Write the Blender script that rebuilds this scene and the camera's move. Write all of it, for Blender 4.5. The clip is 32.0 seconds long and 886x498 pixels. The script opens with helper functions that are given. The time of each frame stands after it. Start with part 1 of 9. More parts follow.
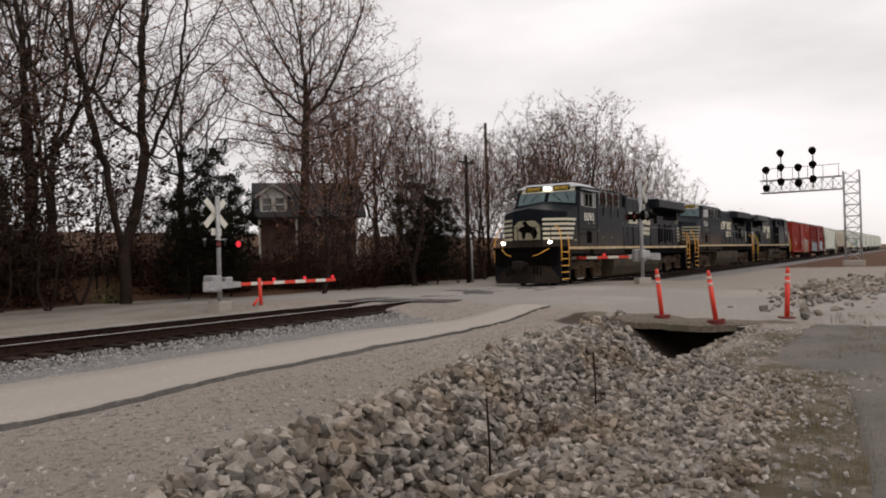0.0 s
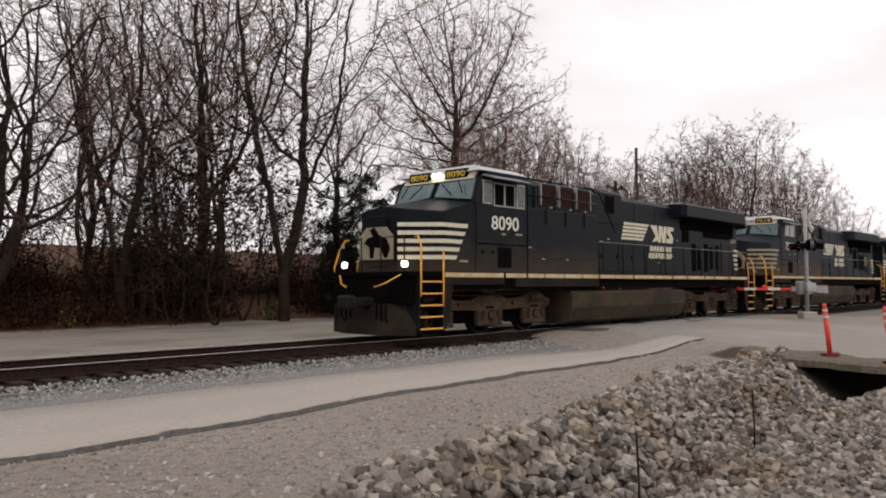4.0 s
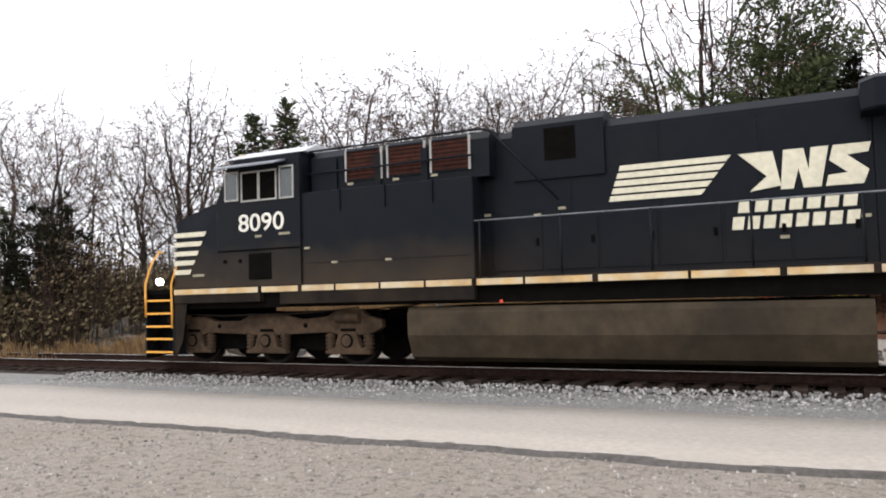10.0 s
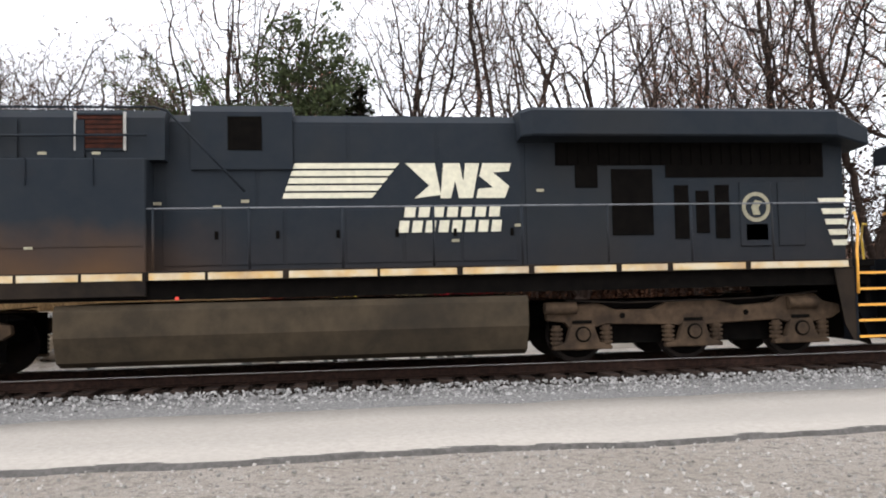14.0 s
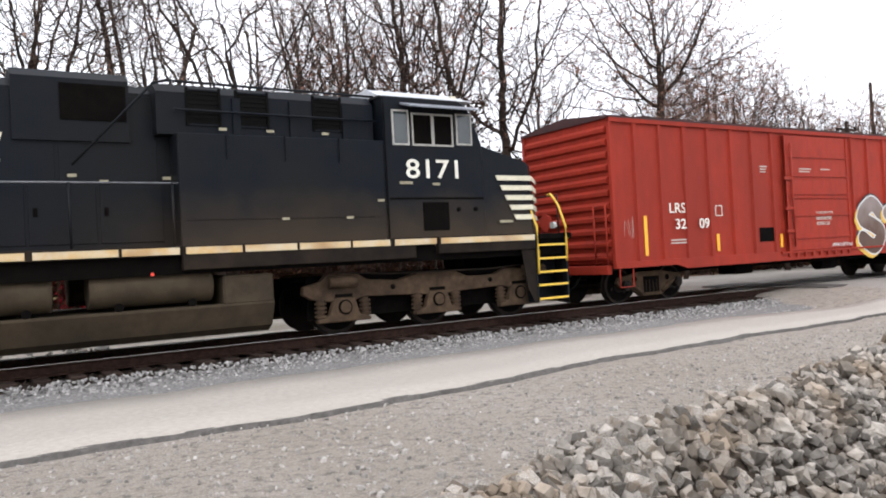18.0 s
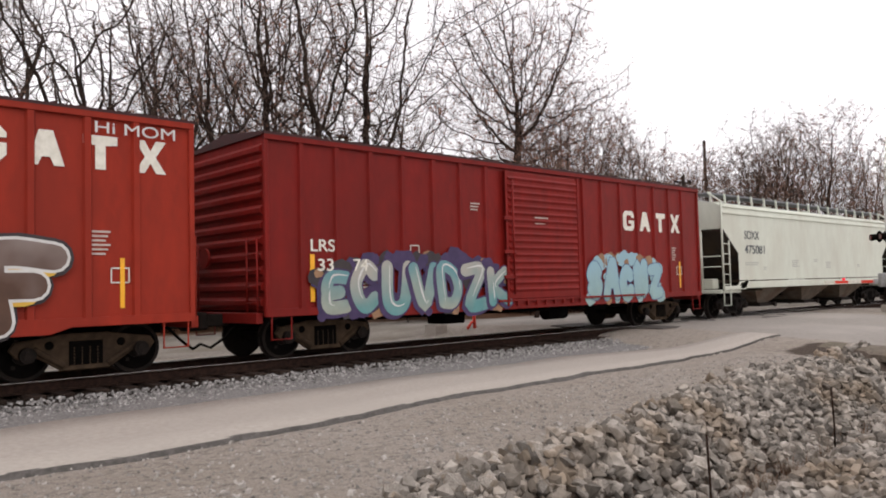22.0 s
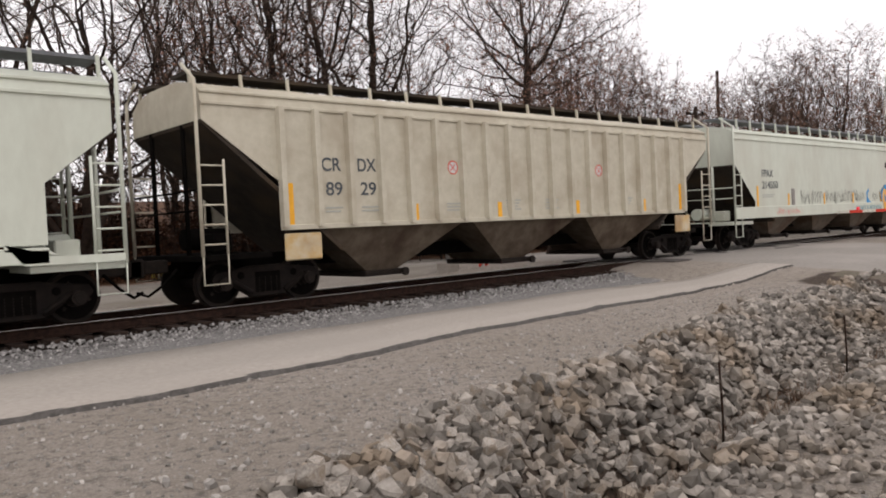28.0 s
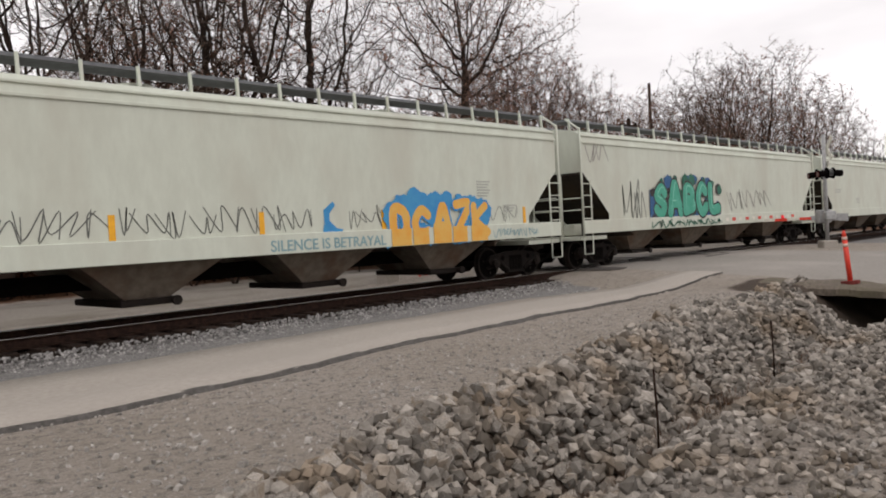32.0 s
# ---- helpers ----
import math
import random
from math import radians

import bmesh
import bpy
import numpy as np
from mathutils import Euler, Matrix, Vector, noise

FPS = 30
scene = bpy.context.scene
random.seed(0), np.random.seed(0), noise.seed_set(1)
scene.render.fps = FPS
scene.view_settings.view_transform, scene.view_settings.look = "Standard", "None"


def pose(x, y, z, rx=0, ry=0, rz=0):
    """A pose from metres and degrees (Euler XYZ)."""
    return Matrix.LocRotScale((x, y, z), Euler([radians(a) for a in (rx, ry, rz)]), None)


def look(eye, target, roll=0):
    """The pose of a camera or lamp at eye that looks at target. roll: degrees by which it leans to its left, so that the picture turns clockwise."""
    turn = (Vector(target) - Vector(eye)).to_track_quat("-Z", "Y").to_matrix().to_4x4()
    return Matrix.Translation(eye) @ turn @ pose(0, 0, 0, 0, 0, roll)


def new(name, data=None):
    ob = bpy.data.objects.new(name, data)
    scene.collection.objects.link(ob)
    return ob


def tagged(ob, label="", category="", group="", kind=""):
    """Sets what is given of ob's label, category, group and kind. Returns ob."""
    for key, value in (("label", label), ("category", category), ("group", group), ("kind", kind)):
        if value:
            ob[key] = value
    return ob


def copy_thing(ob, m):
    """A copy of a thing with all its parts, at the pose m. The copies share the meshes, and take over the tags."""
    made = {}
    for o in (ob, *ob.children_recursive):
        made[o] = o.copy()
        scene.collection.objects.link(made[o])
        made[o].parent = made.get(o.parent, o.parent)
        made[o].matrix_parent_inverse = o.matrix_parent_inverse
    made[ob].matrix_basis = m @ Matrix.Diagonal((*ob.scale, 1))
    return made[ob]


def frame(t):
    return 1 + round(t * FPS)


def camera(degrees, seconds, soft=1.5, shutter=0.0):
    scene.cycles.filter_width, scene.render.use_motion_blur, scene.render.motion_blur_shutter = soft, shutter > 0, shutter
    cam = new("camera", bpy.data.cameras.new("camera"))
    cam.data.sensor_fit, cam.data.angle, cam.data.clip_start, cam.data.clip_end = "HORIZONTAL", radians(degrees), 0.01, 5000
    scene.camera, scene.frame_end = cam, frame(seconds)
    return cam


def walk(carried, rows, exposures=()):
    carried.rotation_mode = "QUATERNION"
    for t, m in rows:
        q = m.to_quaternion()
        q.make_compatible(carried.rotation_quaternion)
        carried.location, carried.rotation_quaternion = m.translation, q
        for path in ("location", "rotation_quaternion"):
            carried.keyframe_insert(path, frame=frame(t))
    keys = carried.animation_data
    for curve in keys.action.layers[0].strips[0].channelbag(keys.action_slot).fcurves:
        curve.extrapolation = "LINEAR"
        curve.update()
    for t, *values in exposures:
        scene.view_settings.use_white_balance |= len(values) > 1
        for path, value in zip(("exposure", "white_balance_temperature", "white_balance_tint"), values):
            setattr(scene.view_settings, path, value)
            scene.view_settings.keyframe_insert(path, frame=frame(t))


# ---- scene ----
# Camera: stands still beside the track, turned by hand after the train.
cam = camera(59.06, 32.0, 1.9)
PATH = [
    (0, pose(-0.027, -0.069, 1.303, 90.59, 1.55, -58.40)),
    (0.5, pose(-0.027, -0.046, 1.315, 91.10, -1.26, -58.35)),
    (1, pose(-0.027, -0.051, 1.319, 91.15, 0.55, -57.07)),
    (1.5, pose(-0.050, -0.070, 1.325, 92.63, 0.51, -57.65)),
    (2, pose(-0.046, -0.059, 1.317, 91.82, 0.06, -57.59)),
    (2.5, pose(-0.036, -0.036, 1.309, 91.71, -0.06, -57.29)),
    (4.5, pose(-0.056, -0.041, 1.317, 92.36, 0.44, -44.11)),
    (5, pose(-0.041, -0.035, 1.312, 91.80, 0.86, -40.61)),
    (5.5, pose(-0.039, -0.002, 1.325, 92.11, 1.05, -34.17)),
    (6, pose(-0.042, 0.048, 1.316, 92.27, 1.47, -26.61)),
    (6.5, pose(-0.051, 0.076, 1.315, 92.78, 1.14, -18.00)),
    (7, pose(-0.075, 0.042, 1.340, 93.31, 1.23, -9.59)),
    (7.5, pose(-0.069, 0.077, 1.348, 94.16, 0.77, -2.14)),
    (8, pose(-0.058, 0.035, 1.357, 93.78, 1.17, 4.47)),
    (8.5, pose(-0.073, 0.074, 1.352, 93.80, 1.29, 11.19)),
    (9, pose(-0.095, 0.108, 1.352, 93.97, 1.74, 17.70)),
    (9.5, pose(-0.084, 0.133, 1.352, 93.93, 1.79, 24.01)),
    (10, pose(-0.073, 0.164, 1.363, 93.25, 1.62, 26.88)),
    (10.5, pose(-0.053, 0.187, 1.350, 93.25, 1.28, 24.75)),
    (11, pose(-0.040, 0.154, 1.353, 94.05, 1.16, 21.44)),
    (11.5, pose(-0.021, 0.131, 1.352, 94.22, 1.10, 15.38)),
    (12, pose(0.002, 0.083, 1.352, 93.98, 1.60, 9.83)),
    (12.5, pose(0.011, 0.090, 1.341, 93.96, 1.62, 5.00)),
    (13, pose(0.022, -0.000, 1.365, 93.67, 1.56, 0.45)),
    (13.5, pose(0.048, -0.048, 1.385, 92.96, 1.36, -2.14)),
    (14, pose(0.062, -0.104, 1.395, 92.62, 1.24, -7.13)),
    (14.5, pose(0.065, -0.149, 1.401, 92.32, 0.56, -11.12)),
    (15, pose(0.013, -0.107, 1.327, 90.70, 1.59, -16.22)),
    (15.5, pose(-0.012, -0.022, 1.341, 91.42, 2.60, -26.42)),
    (17.5, pose(0.040, 0.071, 1.295, 88.40, 2.97, -30.26)),
    (18, pose(0.057, 0.049, 1.286, 90.66, 3.06, -32.62)),
    (18.5, pose(0.017, 0.060, 1.297, 88.94, 2.26, -36.07)),
    (19, pose(0.028, 0.059, 1.292, 88.90, 0.63, -34.04)),
    (19.5, pose(0.018, 0.047, 1.291, 89.54, 1.82, -33.94)),
    (20, pose(0.004, 0.033, 1.300, 90.10, 1.94, -35.02)),
    (20.5, pose(-0.012, 0.005, 1.280, 91.27, 1.71, -37.59)),
    (21, pose(-0.009, -0.002, 1.286, 91.18, 1.39, -39.15)),
    (21.5, pose(0.034, -0.051, 1.257, 89.39, 0.91, -41.61)),
    (22, pose(0.036, -0.069, 1.314, 92.76, 1.44, -42.90)),
    (22.5, pose(0.046, -0.100, 1.281, 93.16, 0.57, -43.35)),
    (23, pose(0.059, -0.082, 1.294, 90.91, 0.21, -43.68)),
    (23.5, pose(0.043, -0.052, 1.280, 90.53, 1.29, -42.86)),
    (24, pose(0.051, -0.047, 1.291, 90.33, 1.25, -40.23)),
    (24.5, pose(0.041, -0.049, 1.274, 91.29, 0.95, -39.91)),
    (25, pose(0.041, -0.047, 1.281, 90.52, 0.83, -39.53)),
    (25.5, pose(0.032, -0.047, 1.281, 89.84, 0.83, -38.81)),
    (26, pose(0.036, -0.050, 1.281, 89.85, 1.23, -39.82)),
    (26.5, pose(0.041, -0.051, 1.276, 89.03, 1.54, -40.84)),
    (28.5, pose(0.052, -0.050, 1.274, 88.40, 2.92, -42.26)),
    (29, pose(0.053, -0.045, 1.275, 88.67, 2.63, -42.75)),
    (29.5, pose(0.053, -0.044, 1.274, 88.56, 2.82, -42.61)),
    (30, pose(0.038, -0.052, 1.289, 89.10, 3.17, -42.76)),
    (30.5, pose(0.044, -0.054, 1.283, 88.90, 2.47, -43.30)),
    (31, pose(0.042, -0.058, 1.276, 89.02, 2.33, -44.65)),
    (31.5, pose(0.042, -0.072, 1.279, 89.04, 2.75, -45.34)),
    (32, pose(0.038, -0.064, 1.297, 88.82, 3.03, -46.52)),
]
# Exposure rises while dark locomotives pass close by.
LIGHTEN = [(0, -0.22, 6750, 13), (2.5, -0.22, 6750, 13), (5, 0.25, 6750, 14), (6, 0.6, 6600, 13), (7, 0.75, 6450, 12), (9, 0.85, 6350, 11), (13, 0.97, 6200, 9), (15.5, 1.02, 6150, 9), (18, 0.97, 6150, 10),
           (19, 0.85, 6300, 12), (20, 0.65, 6400, 13), (21, 0.25, 6600, 14), (22, 0.3, 6600, 14), (23, 0.12, 6650, 14), (30, 0.1, 6650, 13), (31, 0.0, 6650, 12), (32, -0.06, 6650, 12)]
walk(cam, PATH, LIGHTEN)

# Light: bright overcast autumn sky with a weak wide sun behind the clouds.
world = bpy.data.worlds.new("overcast")
scene.world = world
world.use_nodes = True
wn, wl = world.node_tree.nodes, world.node_tree.links
bg = wn["Background"]
sky = wn.new("ShaderNodeTexSky")
sky.sky_type = "NISHITA"
sky.sun_disc = False
sky.sun_elevation = radians(38)
sky.sun_rotation = radians(150)
cloud_coord = wn.new("ShaderNodeTexCoord")
cloud_noise = wn.new("ShaderNodeTexNoise")
cloud_noise.inputs["Scale"].default_value = 2.2
cloud_noise.inputs["Detail"].default_value = 5
cloud_map = wn.new("ShaderNodeMapping")
cloud_map.inputs["Scale"].default_value = (1, 1, 3.5)
cloud_ramp = wn.new("ShaderNodeValToRGB")
cloud_ramp.color_ramp.elements[0].position = 0.35
cloud_ramp.color_ramp.elements[0].color = (9.4, 9.2, 9.35, 1)
cloud_ramp.color_ramp.elements[1].position = 0.62
cloud_ramp.color_ramp.elements[1].color = (12.3, 12.05, 12.2, 1)
cloud_mix = wn.new("ShaderNodeMix")
cloud_mix.data_type = "RGBA"
cloud_mix.inputs[0].default_value = 0.93
wl.new(cloud_coord.outputs["Generated"], cloud_map.inputs["Vector"])
wl.new(cloud_map.outputs["Vector"], cloud_noise.inputs["Vector"])
wl.new(cloud_noise.outputs["Fac"], cloud_ramp.inputs["Fac"])
wl.new(sky.outputs["Color"], cloud_mix.inputs[6])
wl.new(cloud_ramp.outputs["Color"], cloud_mix.inputs[7])
wl.new(cloud_mix.outputs[2], bg.inputs["Color"])
bg.inputs["Strength"].default_value = 0.1
sun_data = bpy.data.lights.new("sun", "SUN")
sun_data.energy, sun_data.angle, sun_data.color = 0.7, radians(25), (1.0, 0.97, 0.93)
sun = new("sun", sun_data)
sun.matrix_world = look((-20, -30, 40), (0, 0, 0))

# Materials
def hexrgb(c):
    return tuple(c) + (1.0,)


def mat(name, a, b=None, scale=8.0, rough=0.7, metal=0.0, bump=0.0, bump_scale=None, c=None, big=0.6, vary=0.0, spec=0.4, stretch=None):
    """Two colours mixed by noise at two scales, a third one for large stains, bump from the fine noise."""
    m = bpy.data.materials.new(name)
    m.use_nodes = True
    n, l = m.node_tree.nodes, m.node_tree.links
    p = n["Principled BSDF"]
    p.inputs["Roughness"].default_value = rough
    p.inputs["Metallic"].default_value = metal
    p.inputs["Specular IOR Level"].default_value = spec
    b = b or tuple(v * 0.75 for v in a)
    tc = n.new("ShaderNodeTexCoord")
    vec = tc.outputs["Object"]
    if stretch:
        mp = n.new("ShaderNodeMapping")
        mp.inputs["Scale"].default_value = stretch
        l.new(vec, mp.inputs["Vector"])
        vec = mp.outputs["Vector"]
    fine = n.new("ShaderNodeTexNoise")
    fine.inputs["Scale"].default_value = scale
    fine.inputs["Detail"].default_value = 6
    fine.inputs["Roughness"].default_value = 0.65
    l.new(vec, fine.inputs["Vector"])
    r1 = n.new("ShaderNodeMapRange")
    r1.inputs[1].default_value, r1.inputs[2].default_value = 0.36, 0.64
    l.new(fine.outputs["Fac"], r1.inputs[0])
    mix = n.new("ShaderNodeMix")
    mix.data_type = "RGBA"
    l.new(r1.outputs[0], mix.inputs[0])
    mix.inputs[6].default_value, mix.inputs[7].default_value = hexrgb(a), hexrgb(b)
    out = mix.outputs[2]
    if c:
        large = n.new("ShaderNodeTexNoise")
        large.inputs["Scale"].default_value = big
        large.inputs["Detail"].default_value = 4
        l.new(vec, large.inputs["Vector"])
        r2 = n.new("ShaderNodeMapRange")
        r2.inputs[1].default_value, r2.inputs[2].default_value = 0.48, 0.68
        r2.inputs[4].default_value = 0.75
        l.new(large.outputs["Fac"], r2.inputs[0])
        mix2 = n.new("ShaderNodeMix")
        mix2.data_type = "RGBA"
        l.new(r2.outputs[0], mix2.inputs[0])
        l.new(out, mix2.inputs[6])
        mix2.inputs[7].default_value = hexrgb(c)
        out = mix2.outputs[2]
    if vary:
        info = n.new("ShaderNodeObjectInfo")
        geo = n.new("ShaderNodeNewGeometry")
        add = n.new("ShaderNodeMath")
        add.operation = "ADD"
        l.new(info.outputs["Random"], add.inputs[0])
        l.new(geo.outputs["Random Per Island"], add.inputs[1])
        fr = n.new("ShaderNodeMath")
        fr.operation = "FRACT"
        l.new(add.outputs[0], fr.inputs[0])
        r3 = n.new("ShaderNodeMapRange")
        r3.inputs[3].default_value, r3.inputs[4].default_value = 1 - vary, 1 + vary
        l.new(fr.outputs[0], r3.inputs[0])
        hsv = n.new("ShaderNodeHueSaturation")
        l.new(r3.outputs[0], hsv.inputs["Value"])
        l.new(out, hsv.inputs["Color"])
        out = hsv.outputs["Color"]
    l.new(out, p.inputs["Base Color"])
    if bump:
        bn = n.new("ShaderNodeTexNoise")
        bn.inputs["Scale"].default_value = bump_scale or scale * 3
        bn.inputs["Detail"].default_value = 5
        l.new(vec, bn.inputs["Vector"])
        bp = n.new("ShaderNodeBump")
        bp.inputs["Strength"].default_value = bump
        bp.inputs["Distance"].default_value = 0.02
        l.new(bn.outputs["Fac"], bp.inputs["Height"])
        l.new(bp.outputs["Normal"], p.inputs["Normal"])
    return m


def glow(name, colour, strength):
    m = bpy.data.materials.new(name)
    m.use_nodes = True
    p = m.node_tree.nodes["Principled BSDF"]
    p.inputs["Base Color"].default_value = hexrgb(colour)
    p.inputs["Emission Color"].default_value = hexrgb(colour)
    p.inputs["Emission Strength"].default_value = strength
    return m


M_PATH = mat("worn_asphalt", (0.37, 0.335, 0.295), (0.30, 0.27, 0.237), 14, 0.9, bump=0.4, bump_scale=60, c=(0.32, 0.29, 0.255), big=0.5)
M_ROAD = mat("old_asphalt", (0.275, 0.25, 0.222), (0.205, 0.188, 0.168), 10, 0.9, bump=0.4, bump_scale=50, c=(0.31, 0.28, 0.25), big=0.3)
M_BALLAST = mat("ballast_stone", (0.36, 0.345, 0.33), (0.13, 0.125, 0.12), 22, 0.95, bump=1.0, bump_scale=30, vary=0.5)
M_ROCK = mat("limestone_riprap", (0.305, 0.278, 0.246), (0.155, 0.138, 0.118), 7, 0.92, bump=0.35, bump_scale=28, c=(0.185, 0.142, 0.100), big=1.0, vary=0.6, spec=0.08)
M_STEEL = mat("rail_head_steel", (0.55, 0.54, 0.53), (0.45, 0.44, 0.43), 20, 0.25, 1.0)
M_RUST = mat("rusty_rail_steel", (0.034, 0.019, 0.014), (0.016, 0.010, 0.008), 12, 0.9, 0.0, bump=0.2, spec=0.06)
M_TIE = mat("creosoted_tie", (0.038, 0.025, 0.019), (0.018, 0.013, 0.011), 9, 0.95, bump=0.4, vary=0.3, spec=0.1)
M_BLACK = mat("black_locomotive_paint", (0.0050, 0.0069, 0.0104), (0.0072, 0.0086, 0.0112), 3, 0.45, bump=0.03, c=(0.0100, 0.0102, 0.0106), big=0.5, spec=0.08)
M_DIRTY = mat("dusty_black_paint", (0.017, 0.0125, 0.009), (0.009, 0.007, 0.006), 4, 0.8, bump=0.05, c=(0.030, 0.021, 0.014), big=0.9, spec=0.1)
M_TRUCKDIRT = mat("dusty_truck_casting", (0.080, 0.053, 0.033), (0.044, 0.030, 0.020), 6, 0.9, bump=0.2, c=(0.022, 0.016, 0.012), big=2.0, spec=0.08)
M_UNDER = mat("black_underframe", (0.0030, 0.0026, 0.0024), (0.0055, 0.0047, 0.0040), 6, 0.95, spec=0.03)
M_YELLOW = mat("worn_yellow_stripe", (0.50, 0.33, 0.13), (0.52, 0.45, 0.32), 3, 0.6, c=(0.28, 0.17, 0.08), big=1.3)
M_RAILYEL = mat("orange_yellow_handrail", (0.75, 0.36, 0.04), (0.62, 0.30, 0.05), 10, 0.5)
M_RAILYEL2 = mat("yellow_handrail", (0.72, 0.47, 0.05), (0.60, 0.40, 0.06), 10, 0.5)
M_WHITE = mat("white_lettering", (0.72, 0.70, 0.62), (0.60, 0.58, 0.50), 10, 0.6)
M_CREAM = mat("cream_lettering", (0.62, 0.58, 0.44), (0.50, 0.47, 0.36), 10, 0.6)
M_RED1 = mat("faded_red_boxcar_paint", (0.285, 0.027, 0.013), (0.23, 0.023, 0.012), 5, 0.6, bump=0.06, c=(0.19, 0.022, 0.013), big=0.5, stretch=(1, 1, 0.35), spec=0.15)
M_RED2 = mat("dark_red_boxcar_paint", (0.195, 0.011, 0.008), (0.145, 0.009, 0.007), 5, 0.5, bump=0.06, c=(0.125, 0.011, 0.008), big=0.6, stretch=(1, 1, 0.35), spec=0.15)
M_HOP1 = mat("pale_grey_green_hopper_paint", (0.575, 0.605, 0.52), (0.53, 0.555, 0.475), 5, 0.55, c=(0.48, 0.475, 0.40), big=0.7, stretch=(1, 1, 0.4), spec=0.3)
M_HOP2 = mat("dirty_cream_hopper_paint", (0.53, 0.495, 0.40), (0.46, 0.425, 0.335), 4, 0.7, bump=0.05, c=(0.38, 0.33, 0.25), big=1.2, spec=0.3)
M_HOPDIRT = mat("dirty_hopper_bay", (0.026, 0.016, 0.011), (0.012, 0.0085, 0.0065), 4, 0.9, c=(0.055, 0.036, 0.022), big=0.9, spec=0.08)
M_WHEEL = mat("dark_wheel_steel", (0.019, 0.013, 0.010), (0.010, 0.0075, 0.006), 8, 0.8, 0.1, spec=0.2)
M_GLASS = mat("dark_cab_glass", (0.02, 0.028, 0.03), (0.03, 0.04, 0.042), 3, 0.08, spec=0.7)
M_ALU = mat("grey_aluminium", (0.52, 0.53, 0.55), (0.42, 0.43, 0.45), 10, 0.5, 0.4)
M_SIGNAL = mat("galvanised_mast", (0.40, 0.40, 0.40), (0.30, 0.30, 0.30), 8, 0.55, 0.4)
M_POSTRED = mat("red_orange_plastic", (0.72, 0.055, 0.03), (0.62, 0.05, 0.03), 8, 0.5)
M_BARK = mat("grey_brown_bark", (0.034, 0.023, 0.018), (0.016, 0.0112, 0.009), 5, 0.95, bump=0.6, c=(0.052, 0.036, 0.028), big=1.2, spec=0.08)
M_TWIG = mat("brown_twigs", (0.050, 0.033, 0.025), (0.028, 0.019, 0.015), 5, 0.95, spec=0.1)
M_TWIGTIP = mat("dry_grey_brown_twigs", (0.150, 0.108, 0.085), (0.09, 0.066, 0.053), 5, 0.95, vary=0.3, spec=0.1)
M_LEAFRUST = mat("rusty_dry_leaves", (0.30, 0.150, 0.100), (0.18, 0.090, 0.062), 3, 0.9, vary=0.4, spec=0.1)
M_PINE = mat("dark_conifer_needles", (0.015, 0.0155, 0.0085), (0.007, 0.0075, 0.0048), 4, 0.95, vary=0.5, spec=0.03)
M_PINE2 = mat("conifer_needles", (0.082, 0.104, 0.036), (0.042, 0.056, 0.021), 4, 0.9, vary=0.5, spec=0.15)
M_BUSHRED = mat("crimson_leaves", (0.20, 0.008, 0.013), (0.085, 0.005, 0.008), 4, 0.85, vary=0.5, spec=0.1)
M_BUSHYEL = mat("yellow_leaves", (0.27, 0.20, 0.035), (0.15, 0.115, 0.025), 4, 0.8, vary=0.4, spec=0.15)
M_BUSHBRN = mat("brown_undergrowth", (0.050, 0.0225, 0.0125), (0.020, 0.0098, 0.0062), 3, 0.95, vary=0.55, spec=0.04)
M_BUSHGREY = mat("olive_brown_brush", (0.150, 0.116, 0.064), (0.080, 0.063, 0.037), 3, 0.95, vary=0.45, spec=0.06)
M_GRASSDRY = mat("dry_grass", (0.25, 0.160, 0.075), (0.15, 0.095, 0.048), 4, 0.95, vary=0.35, spec=0.1)
M_GRASS = mat("sparse_grass", (0.095, 0.088, 0.032), (0.15, 0.115, 0.055), 4, 0.95, vary=0.4)
M_SIDING = mat("white_house_siding", (0.62, 0.61, 0.57), (0.54, 0.53, 0.49), 6, 0.7)
M_ROOF = mat("grey_roof_shingles", (0.055, 0.055, 0.060), (0.035, 0.035, 0.038), 8, 0.9)
M_BRICK_SHADE = mat("brown_brick_and_shaded_wall", (0.16, 0.09, 0.07), (0.11, 0.065, 0.05), 9, 0.9)
M_BLUFF = mat("blasted_rock", (0.150, 0.142, 0.130), (0.040, 0.038, 0.037), 3.5, 0.92, bump=1.0, bump_scale=14, c=(0.17, 0.125, 0.085), big=0.9, vary=0.5, spec=0.1)

M_PALEBAND = mat("faded_reflective_band", (0.62, 0.42, 0.36), (0.5, 0.36, 0.3), 8, 0.5)
M_POSTDARK = mat("dark_red_rubber", (0.16, 0.02, 0.015), (0.10, 0.015, 0.012), 6, 0.8)
M_TARRED = mat("dark_crossing_asphalt", (0.075, 0.065, 0.058), (0.045, 0.040, 0.036), 7, 0.9, bump=0.5, c=(0.13, 0.115, 0.10), big=0.8)

M_PEBBLE = mat("pale_pebbles", (0.36, 0.335, 0.305), (0.20, 0.185, 0.165), 10, 0.9, vary=0.4)
M_WEED = mat("dead_brown_weeds", (0.125, 0.066, 0.036), (0.07, 0.04, 0.024), 4, 0.95, vary=0.4)


M_OILED = mat("oil_stained_ballast", (0.044, 0.031, 0.024), (0.020, 0.015, 0.012), 18, 0.95, bump=1.0, bump_scale=30, vary=0.4, spec=0.15)


